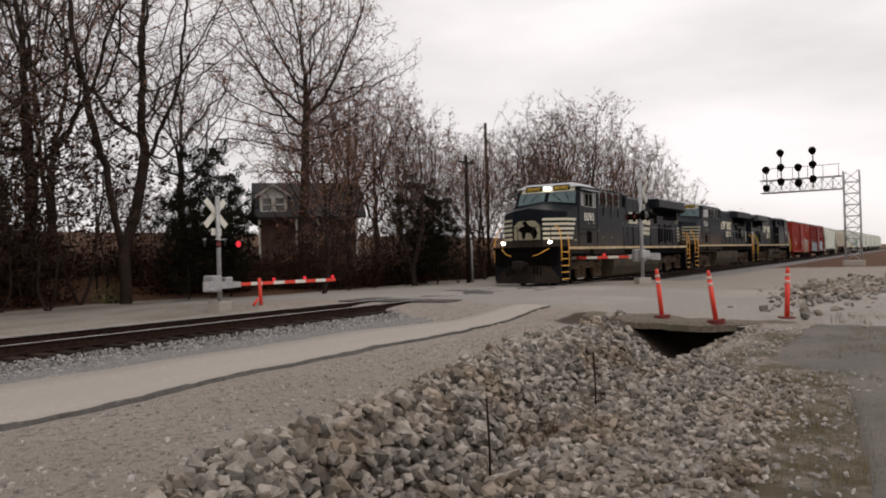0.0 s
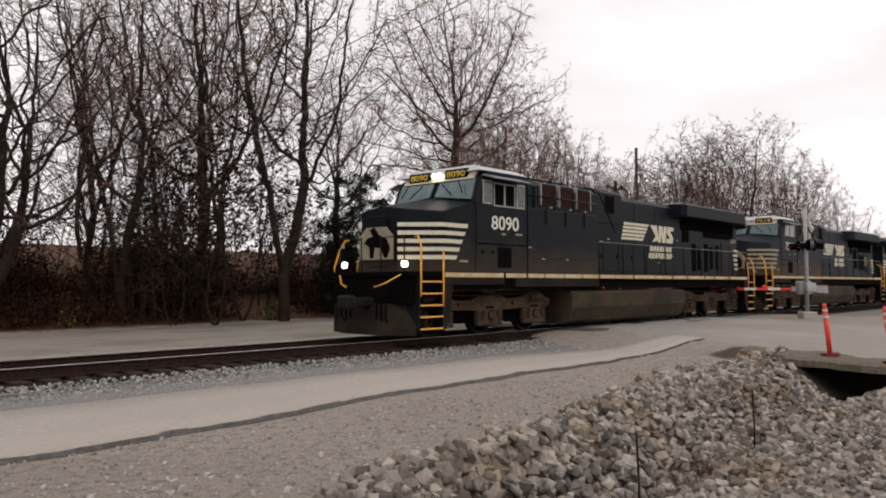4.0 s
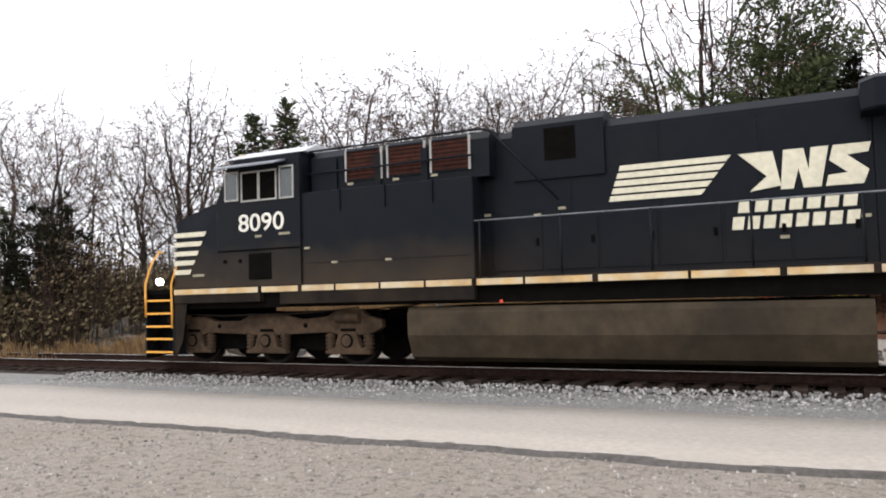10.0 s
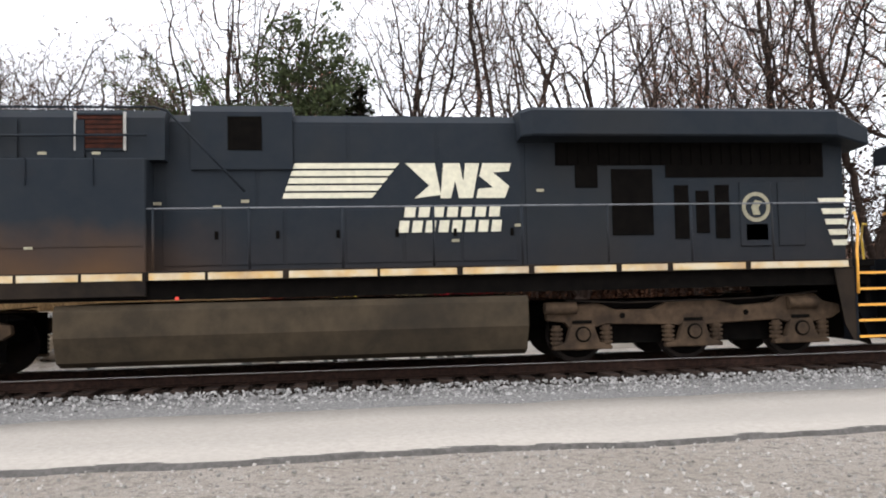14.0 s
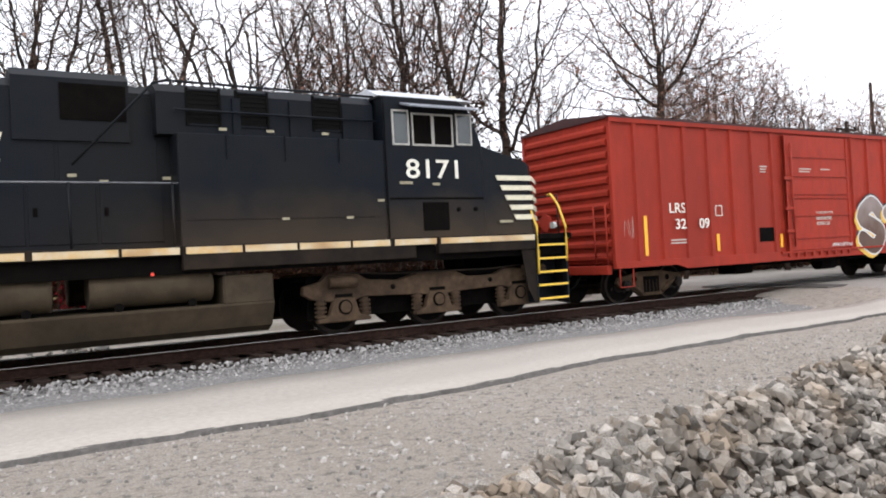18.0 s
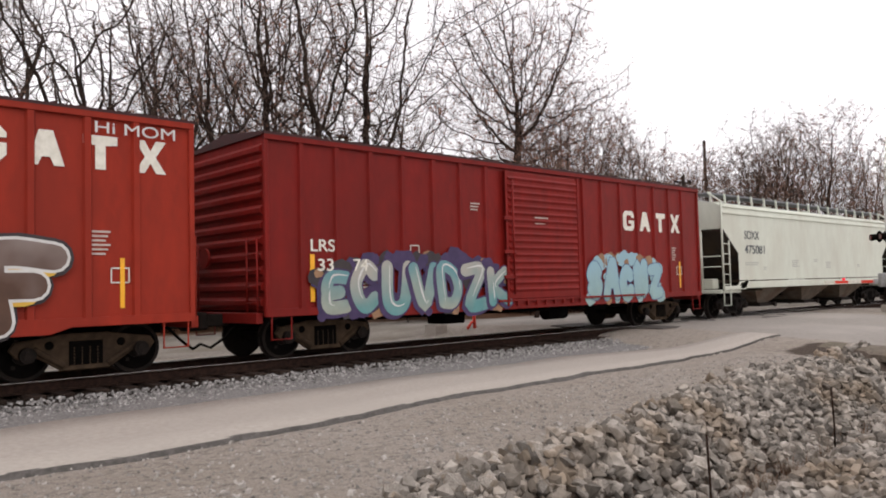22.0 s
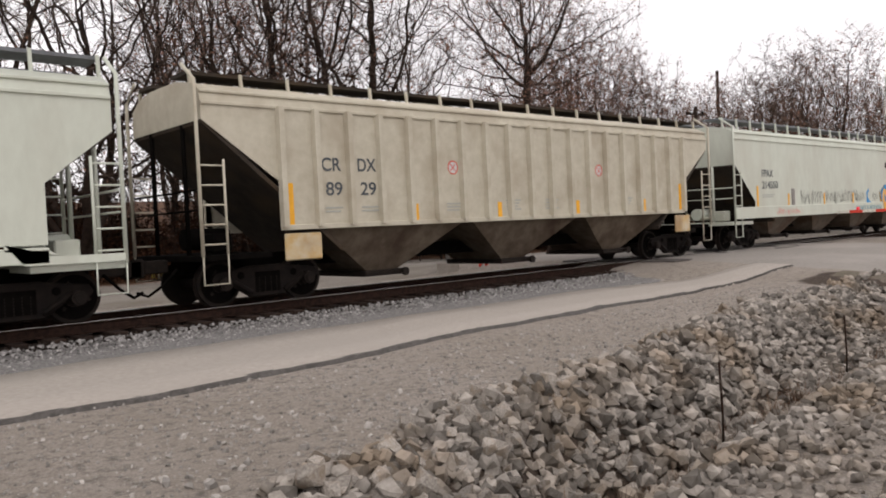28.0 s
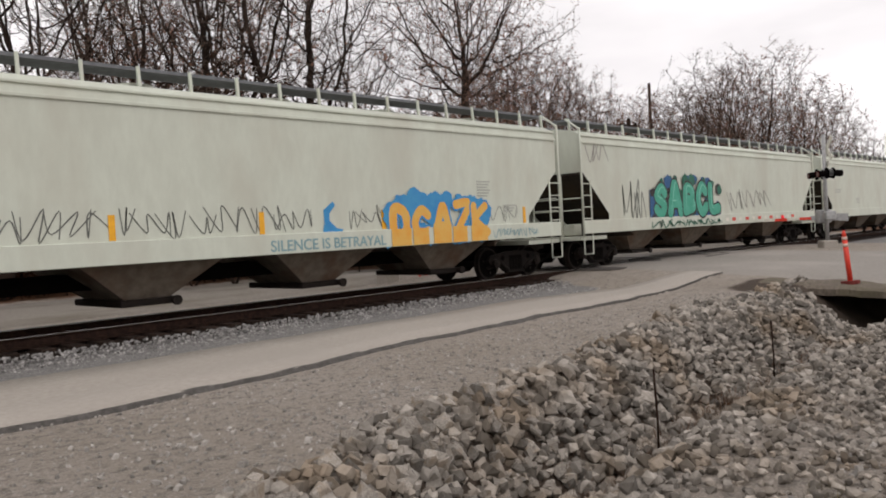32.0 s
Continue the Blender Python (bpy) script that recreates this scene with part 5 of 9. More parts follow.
def graffiti(root, words, x0, x1, z0, z1, y, fills, seed, outline, label, back=None, width=0.24, rim=0.05, shade=None, gleam=None, uneven=0.12):
    """Spray-painted piece: a cloudy ground, fat rounded characters with dark outlines, a cast edge and thin highlights."""
    rng = random.Random(seed)
    if back:
        bm = bmesh.new()
        for i in range(len(words) * 11):
            u = rng.random()
            cx = x0 + (x1 - x0) * u
            r = rng.uniform(0.09, 0.26)
            top = z1 + 0.08 - 0.35 * abs(2 * u - 1) ** 3
            cz = rng.uniform(z0, top) if rng.random() < 0.6 else top - r * 0.5
            cz = min(max(cz, z0 + r * 0.75), top)
            v = [bm.verts.new((cx + r * rng.uniform(0.8, 1.2) * math.cos(k * 0.5236), y - 0.00003 * i, cz + r * rng.uniform(0.7, 1.1) * math.sin(k * 0.5236))) for k in range(12)]
            bm.faces.new(v[::-1]).material_index = rng.randrange(len(back))
        part("sprayed_ground", bm, list(back), root, label)
    w = (x1 - x0) / len(words)
    lift = 0.004
    for i, ch in enumerate(words):
        a = x0 + w * i
        wd = width * rng.uniform(0.9, 1.12)
        lo, hi = z0 + wd * 0.5 + rng.uniform(0, uneven), z1 - wd * 0.5 - rng.uniform(0, uneven * 1.6)
        lines = list(glyph_lines(ch, a + wd * 0.45, a + w * 1.06 - wd * 0.45, lo, hi, rng.uniform(-0.08, 0.08)))
        fill = 1 + i % len(fills)
        bm = bmesh.new()
        if shade:
            for pts in lines:
                fat_line(bm, [(p[0] - wd * 0.30, p[1] - wd * 0.22) for p in pts], wd + rim, y - lift, len(fills) + 1)
                lift += 0.0008
        for pts in lines:
            fat_line(bm, pts, wd + 2 * rim, y - lift, 0)
            lift += 0.0008
        for pts in lines:
            fat_line(bm, pts, wd, y - lift, fill)
            lift += 0.0008
        if gleam:
            for pts in lines:
                part_of = pts[: max(3, len(pts) * 2 // 3)]
                ribbon(bm, [(p[0] + wd * 0.22, p[1] + wd * 0.16) for p in part_of], wd * 0.16, y - lift, 0.8, len(fills) + (2 if shade else 1))
                lift += 0.0008
        part("painted_letter", bm, [outline] + list(fills) + ([shade] if shade else []) + ([gleam] if gleam else []), root, label)


def scribble(root, n, x0, x1, z0, z1, y, material, seed, label, w=0.018):
    """A thin sprayed tag that spells nothing: n loose loops and hooks, stroke by stroke."""
    rng = random.Random(seed)
    cw = (x1 - x0) / n
    for i in range(n):
        a = x0 + cw * i
        lo, hi = z0 + rng.uniform(0, 0.25) * (z1 - z0), z1 - rng.uniform(0, 0.3) * (z1 - z0)
        pts = [(a + cw * (0.28 * k - 0.1 + rng.uniform(-0.38, 0.38)), (lo if k % 2 else hi) + rng.uniform(-0.1, 0.1) * (hi - lo)) for k in range(rng.choice((4, 5, 6, 6)))]
        bm = bmesh.new()
        ribbon(bm, smooth_line(pts), w, y - 0.0004 * i, 0.3)
        part("scrawl", bm, material, root, label)


def blocks(root, x0, x1, z0, z1, y, n, material, name, label, gap=0.3, shapes=False):
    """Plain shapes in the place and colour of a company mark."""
    bm = bmesh.new()
    w = (x1 - x0) / n
    for i in range(n):
        a, b = x0 + w * i + w * gap / 2, x0 + w * (i + 1) - w * gap / 2
        m = (a + b) / 2
        if not shapes:
            box(bm, a, b, y - 0.003, y + 0.003, z0, z1)
        elif i == 0:
            q = z1 - z0
            prism(bm, [(a, z0 + 0.2 * q), (a + 0.1, z0), (b - 0.1, z0), (b, z0 + 0.2 * q), (b, z0 + 0.52 * q), (m, z0 + 0.52 * q), (m, z0 + 0.36 * q), (b - 0.13, z0 + 0.36 * q), (b - 0.15, z0 + 0.22 * q), (a + 0.19, z0 + 0.22 * q), (a + 0.16, z0 + 0.35 * q), (a + 0.16, z0 + 0.65 * q), (a + 0.19, z0 + 0.78 * q), (b - 0.15, z0 + 0.78 * q), (b - 0.13, z0 + 0.66 * q), (b, z0 + 0.66 * q), (b, z0 + 0.8 * q), (b - 0.1, z1), (a + 0.1, z1), (a, z0 + 0.8 * q)], y - 0.003, y + 0.003)
        elif i == 1:
            prism(bm, [(a, z0), (a + 0.15, z0), (m - 0.06, z0 + 0.24 * (z1 - z0)), (m + 0.06, z0 + 0.24 * (z1 - z0)), (b - 0.15, z0), (b, z0), (m + 0.10, z1), (m - 0.10, z1)], y - 0.003, y + 0.003)
        elif i == 2:
            prism(bm, [(a, z1), (b, z1), (b, z1 - 0.14), (m + 0.08, z1 - 0.16), (m + 0.08, z0), (m - 0.08, z0), (m - 0.08, z1 - 0.16), (a, z1 - 0.14)], y - 0.003, y + 0.003)
        else:
            c = (z0 + z1) / 2
            prism(bm, [(a, z0), (a + 0.17, z0), (m, c - 0.10), (b - 0.17, z0), (b, z0), (m + 0.09, c), (b, z1), (b - 0.17, z1), (m, c + 0.10), (a + 0.17, z1), (a, z1), (m - 0.09, c)], y - 0.003, y + 0.003)
    return part(name, bm, material, root, label)


def stencils(root, spots, y, material):
    """Rows of unreadable small stencilled lines, as bars."""
    for x, z, w, n in spots:
        for k in range(n):
            part("stencil_bar", one(box, x, x + w * (1 - 0.12 * (k % 3)), y - 0.002, y + 0.002, z - 0.07 * k, z - 0.07 * k + 0.032), material, root)


def boxcar(paint, number, ribbed_door, label, mark=(12.05, 15.25, 3.30, 3.84), lx=1.86):
    root = empty("boxcar", pose(0, 0, 0), label, "boxcar", "boxcars of the train")
    L, H, Z0 = 15.6, 4.24, 0.84
    Y = 1.50
    bm = bmesh.new()
    box(bm, 0.06, L - 0.06, -Y, Y, Z0 + 0.12, H)
    part("body", bm, paint, root)
    bm = bmesh.new()
    prism(bm, [(-Y - 0.07, H - 0.03), (Y + 0.07, H - 0.03), (Y + 0.07, H + 0.02), (0, H + 0.19), (-Y - 0.07, H + 0.02)], 0.0, L, "x")
    roof = part("roof", bm, M_ROOFRUST, root, "dark seamed roof")
    bm = bmesh.new()
    for k in range(1, 14):
        x = L * k / 14
        prism(bm, [(-Y - 0.07, H + 0.02), (0, H + 0.19), (Y + 0.07, H + 0.02), (Y + 0.07, H + 0.05), (0, H + 0.22), (-Y - 0.07, H + 0.05)], x - 0.03, x + 0.03, "x")
    part("roof_seam", bm, M_ROOFRUST, roof)
    D0, D1 = (6.28, 9.22) if not ribbed_door else (6.43, 9.28)
    for s in (-1, 1):
        xs = [0.8, 1.62, 2.46, 3.32, 4.2, 5.03, 5.86, 9.6, 10.43, 11.31, 12.14, 13.03, 13.85, 14.61]
        for x in xs:
            bm = bmesh.new()
            prism(bm, [(x - 0.07, 0), (x - 0.045, 0.055), (x + 0.045, 0.055), (x + 0.07, 0)], Z0 + 0.1, H - 0.12, "y")
            for v in bm.verts:
                px, d, z = v.co.x, v.co.z, v.co.y
                v.co = (px, s * (Y + d), z)
            bmesh.ops.recalc_face_normals(bm, faces=list(bm.faces))
            part("side_post", bm, paint, root)
        bm = bmesh.new()
        box(bm, 0.0, L, s * Y - 0.03 if s > 0 else s * Y - 0.065, s * Y + 0.065 if s > 0 else s * Y + 0.03, H - 0.13, H - 0.02, 0.01)
        part("top_chord", bm, paint, root)
        bm = bmesh.new()
        prism(bm, [(0.02, Z0 + 0.14), (0.02, Z0), (2.0, Z0), (2.35, Z0 - 0.10), (13.3, Z0 - 0.10), (13.6, Z0), (L - 0.02, Z0), (L - 0.02, Z0 + 0.14)], s * Y - (0.06 if s < 0 else 0.0), s * Y + (0.0 if s < 0 else 0.06))
        part("side_sill", bm, paint, root)
        for x in (0.0, L - 0.09):
            part("corner_post", one(box, x, x + 0.09, s * Y - 0.05, s * Y + 0.05, Z0, H, 0.012), paint, root)
        # door
        y = s * (Y + 0.075)
        bm = bmesh.new()
        box(bm, D0, D1, y - 0.03, y + 0.03, Z0 + 0.14, H - 0.2, 0.01)
        door = part("door", bm, paint, root, "sliding steel door")
        bm = bmesh.new()
        if ribbed_door:
            for k in range(17):
                z = Z0 + 0.36 + k * 0.168
                prism(bm, [(s * (abs(y) + 0.03), z - 0.06), (s * (abs(y) + 0.06), z), (s * (abs(y) + 0.03), z + 0.05)], D0 + 0.1, D1 - 0.1, "x")
        else:
            for z in (1.32, 1.92, 2.40, 2.50, 2.98, 3.50):
                box(bm, D0 + 0.06, D1 - 0.05, y - 0.06, y + 0.06, z - 0.025, z + 0.025)
        box(bm, D0, D0 + 0.07, y - 0.05, y + 0.05, Z0 + 0.1, H - 0.18)
        box(bm, D1 - 0.07, D1, y - 0.05, y + 0.05, Z0 + 0.1, H - 0.18)
        part("door_rib", bm, paint, door)
        bm = bmesh.new()
        tube(bm, [(D0 + 0.22, s * (Y + 0.15), Z0 + 0.25), (D0 + 0.22, s * (Y + 0.15), H - 0.4)], 0.025, 6)
        for z in (1.5, 2.1, 2.9):
            box(bm, D0 - 0.1, D0 + 0.3, s * (Y + 0.13) - 0.03, s * (Y + 0.13) + 0.03, z - 0.04, z + 0.05, 0.01)
        part("lock_bar", bm, paint, door)
        bm = bmesh.new()
        box(bm, D0 - 0.3, D1 + 3.0, s * (Y + 0.09) - 0.025, s * (Y + 0.09) + 0.025, Z0 + 0.08, Z0 + 0.13)
        for k in range(9):
            box(bm, D0 + 0.35 * k, D0 + 0.35 * k + 0.06, s * (Y + 0.09) - 0.03, s * (Y + 0.09) + 0.03, Z0 - 0.02, Z0 + 0.1)
        part("door_track", bm, paint, root)
        # reflective markers
        yy = s * (Y + 0.012)
        for x, z0, z1, w in ((0.98, 1.09, 2.0, 0.10), (3.5, 1.10, 1.52, 0.10), (D0 - 0.22, 1.10, 1.45, 0.10), (14.35, 1.1, 1.9, 0.07)):
            part("reflector", one(box, x, x + w, yy - 0.003 if s > 0 else yy - 0.006, yy + 0.006 if s > 0 else yy + 0.003, z0, z1), M_REFLECT, root, "yellow reflective strip")
        bm = bmesh.new()
        for xx in (0.12, L - 0.55):
            tube(bm, [(xx, s * (Y + 0.03), Z0 + 0.1), (xx, s * (Y + 0.03), 0.42), (xx + 0.42, s * (Y + 0.03), 0.42), (xx + 0.42, s * (Y + 0.03), Z0 + 0.1)], 0.02, 6)
        part("sill_step", bm, paint, root)
    for x, d in ((0.0, 1), (L, -1)):
        for k in range(11):
            z = 1.12 + k * 0.285
            bm = bmesh.new()
            prism(bm, [(x + d * 0.07, z - 0.11), (x - d * 0.015, z - 0.06), (x - d * 0.02, z + 0.02), (x + d * 0.07, z + 0.10)], -Y + 0.10, Y - 0.10)
            part("end_rib", bm, paint, root)
        for s in (-1, 1):
            bm = bmesh.new()
            for yy in (1.0, 1.38):
                tube(bm, [(x - d * 0.08, s * yy, 0.9), (x - d * 0.08, s * yy, 2.3)], 0.02, 6)
            end_ladder = part("end_ladder", bm, paint, root)
            for z in (1.1, 1.4, 1.7, 2.0, 2.25):
                part("rung", one(tube, [(x - d * 0.08, s * 1.38, z), (x - d * 0.08, s * 1.0, z)], 0.016, 6), paint, end_ladder)
        part("brake_wheel", one(tube, [(x - d * 0.1, 0.6, 2.0), (x - d * 0.16, 0.6, 2.0)], 0.2, 14), paint, root)
        bm = bmesh.new()
        box(bm, min(x + d * 0.02, x - d * 0.12), max(x + d * 0.02, x - d * 0.12), -1.4, 1.4, 0.72, 0.92, 0.01)
        part("end_sill", bm, paint, root)
        car_coupler(root, x, d, M_UNDER)
    bm = bmesh.new()
    box(bm, 0.1, L - 0.1, -0.35, 0.35, 0.62, 0.84)
    for x in (3.2, 4.6, 6.0, 7.8, 9.6, 11.2, 12.4):
        box(bm, x, x + 0.12, -1.4, 1.4, 0.72, 0.86)
    box(bm, 5.0, 5.7, -0.9, -0.3, 0.45, 0.72, 0.03)
    tube(bm, [(8.6, -0.9, 0.55), (9.4, -0.9, 0.55)], 0.17, 12)
    tube(bm, [(3.6, -1.2, 0.68), (11.6, -1.25, 0.64)], 0.018, 6)
    part("underframe", bm, M_UNDER, root)
    freight_truck(root, 1.62, M_TRUCKDIRT)
    freight_truck(root, L - 1.62, M_TRUCKDIRT)
    y = -Y - 0.012
    text_part("reporting_mark", "LRS", 0.33, side_pose(lx, y, 2.06), M_WHITE, root, "white stencilled letters", 0.003, 0.56)
    a, b = number
    text_part("car_number", a, 0.33, side_pose(lx + 0.12, y - 0.06, 1.68), M_WHITE, root, "white stencilled numerals", 0.003, 0.36)
    text_part("car_number", b, 0.33, side_pose(lx + 0.96, y - 0.06, 1.68), M_WHITE, root, "white stencilled numerals", 0.003, 0.36)
    blocks(root, *mark, y - 0.002, 4, M_WHITE, "company_mark", "four plain white shapes", 0.34, True)
    stencils(root, [(1.86, 1.40, 0.62, 2), (5.35, 3.2, 0.3, 3), (13.9, 2.3, 0.3, 6)], y, M_STENCIL)
    stencils(root, [(6.9, 3.15, 0.55, 2), (7.9, 3.15, 0.45, 1)] if not ribbed_door else [(7.5, 2.95, 0.5, 3)], -Y - 0.108, M_STENCIL)
    bm = bmesh.new()
    t = 0.02
    for x0, x1, z0, z1 in ((3.5, 3.76, 1.96, 2.22), (14.2, 14.5, 1.5, 1.75)):
        for q in ((x0, x1, z0, z0 + t), (x0, x1, z1 - t, z1), (x0, x0 + t, z0, z1), (x1 - t, x1, z0, z1)):
            box(bm, q[0], q[1], y - 0.003, y + 0.001, q[2], q[3])
    part("stencil_frame", bm, M_WHITE, root)
    part("patch", one(box, 5.2, 5.82, y - 0.004, y + 0.002, 1.27, 1.63), M_UNDER, root, "dark placard")
    return root


M_REFLECT = mat("yellow_reflector", (0.85, 0.42, 0.02), (0.75, 0.36, 0.02), 10, 0.4)
M_ROOFRUST = mat("dark_boxcar_roof", (0.050, 0.013, 0.012), (0.030, 0.012, 0.012), 5, 0.75)
P_BROWN = mat("brown_spray_paint", (0.095, 0.056, 0.036), (0.125, 0.085, 0.060), 2.5, 0.6)
P_GREY = mat("grey_spray_paint", (0.27, 0.25, 0.235), (0.17, 0.155, 0.14), 3, 0.6)
P_YEL = mat("yellow_spray_paint", (0.62, 0.40, 0.06), (0.55, 0.33, 0.05), 4, 0.6)
P_WHITE = mat("white_spray_paint", (0.60, 0.60, 0.58), (0.5, 0.5, 0.48), 4, 0.6)
P_BLACK = mat("black_spray_paint", (0.025, 0.02, 0.025), (0.04, 0.03, 0.03), 4, 0.6)
P_TEAL = mat("teal_spray_paint", (0.075, 0.20, 0.21), (0.13, 0.28, 0.28), 3, 0.6)
P_PURPLE = mat("purple_spray_paint", (0.035, 0.022, 0.07), (0.055, 0.032, 0.095), 3, 0.6)
P_LBLUE = mat("pale_blue_spray_paint", (0.18, 0.31, 0.34), (0.24, 0.36, 0.38), 3, 0.6)
P_BLUE = mat("blue_spray_paint", (0.03, 0.22, 0.50), (0.05, 0.28, 0.52), 3, 0.6)
P_ORANGE = mat("orange_spray_paint", (0.72, 0.34, 0.05), (0.70, 0.42, 0.10), 3, 0.6)
P_GREEN = mat("green_spray_paint", (0.04, 0.30, 0.20), (0.07, 0.36, 0.26), 3, 0.6)
P_TAN = mat("tan_spray_paint", (0.30, 0.17, 0.09), (0.20, 0.11, 0.06), 4, 0.6)
P_NAVY = mat("dark_blue_spray_paint", (0.04, 0.07, 0.16), (0.05, 0.10, 0.22), 3, 0.6)
P_DEEP = mat("deep_blue_spray_paint", (0.022, 0.085, 0.22), (0.03, 0.11, 0.25), 3, 0.6)
P_GREENDARK = mat("dark_green_spray_paint", (0.012, 0.10, 0.065), (0.02, 0.13, 0.085), 3, 0.6)
P_MINT = mat("mint_spray_paint", (0.22, 0.55, 0.42), (0.18, 0.48, 0.37), 3, 0.6)
M_DARKTEXT = mat("dark_stencil", (0.05, 0.06, 0.07), (0.08, 0.09, 0.10), 8, 0.6)
M_FADETEXT = mat("faded_stencil", (0.33, 0.34, 0.31), (0.38, 0.39, 0.35), 8, 0.6)

box1 = boxcar(M_RED1, ("32", "09"), False, "faded red steel boxcar with brown and yellow graffiti")
P_STF = fade_paint("grey_to_brown_spray_paint", (0.085, 0.042, 0.026), (0.27, 0.225, 0.21), 1.6, 2.8)
STF = "brown and grey spray-painted letters edged in white and yellow"
for word, xa, xb, za, zb, wd in (("S", 9.55, 11.30, 0.74, 2.42, 0.46), ("T", 11.1, 12.6, 0.74, 2.24, 0.42), ("F", 12.2, 13.5, 0.76, 2.20, 0.40)):
    back_rim = bmesh.new()
    for pts in glyph_lines(word, xa + wd * 0.4, xb - wd * 0.4, za + wd * 0.5, zb - wd * 0.5):
        fat_line(back_rim, pts, wd + 0.20, -1.560 - 0.002 * (xa > 11) - 0.002 * (xa > 12), 0)
    part("dark_rim", back_rim, P_BLACK, box1, "dark sprayed rim round the letter")
    graffiti(box1, word, xa, xb, za, zb, -1.566 - 0.010 * (xa > 11) - 0.010 * (xa > 12), (P_STF,), 7, P_WHITE, STF, None, wd, 0.045, P_YEL, None, 0.0)
for k, (words, z, wd) in enumerate((("CLOSE AND LOCK", 1.92, 0.80), ("DOORS BEFORE", 1.78, 0.72), ("MOVING CAR", 1.64, 0.62))):
    text_part("door_notice", words, 0.13, side_pose(7.58, -1.61, z), M_STENCIL, box1, "small white stencilled words", 0.003, wd)
scribble(box1, 10, 8.2, 9.15, 1.02, 1.14, -1.645, P_WHITE, 3, "small white scrawl", 0.014)
text_part("scrawl", "Hi MOM", 0.26, side_pose(13.95, -1.570, 3.88), P_WHITE, box1, "small white scrawled words", 0.0, 1.3)
scribble(box1, 2, 0.34, 0.66, 1.5, 2.0, -1.516, M_STENCIL, 5, "faint white scrawl", 0.008)
cars.append((box1, 67.2, 0))
box2 = boxcar(M_RED2, ("33", "74"), True, "dark red steel boxcar with teal and purple graffiti", (11.3, 14.6, 2.78, 3.34), 1.0)
P_PIECE = fade_paint("teal_to_grey_spray_paint", (0.10, 0.27, 0.27), (0.34, 0.33, 0.29), 0.9, 1.8)
P_PIECE2 = fade_paint("grey_to_teal_spray_paint", (0.33, 0.35, 0.28), (0.11, 0.25, 0.27), 0.9, 1.8)
P_ICE = fade_paint("pale_blue_to_mint_spray_paint", (0.27, 0.40, 0.38), (0.24, 0.39, 0.45), 0.9, 1.8)
graffiti(box2, "ECUVDZK", 1.05, 6.55, 0.72, 1.92, -1.562, (P_PIECE2, P_PIECE, P_PIECE, P_PIECE2), 21, P_PURPLE, "teal, grey and purple spray-painted piece", (P_PURPLE, P_PURPLE, P_BLACK, P_PURPLE, P_TAN, P_BLACK), 0.27, 0.035, P_PURPLE, P_WHITE)
graffiti(box2, "SACNZ", 9.6, 13.25, 0.74, 1.98, -1.562, (P_ICE,), 33, P_NAVY, "pale blue spray-painted piece", (P_TAN, P_ICE, P_ICE, P_ICE, P_ICE), 0.34, 0.022, None, None)
cars.append((box2, 84.15, 0))


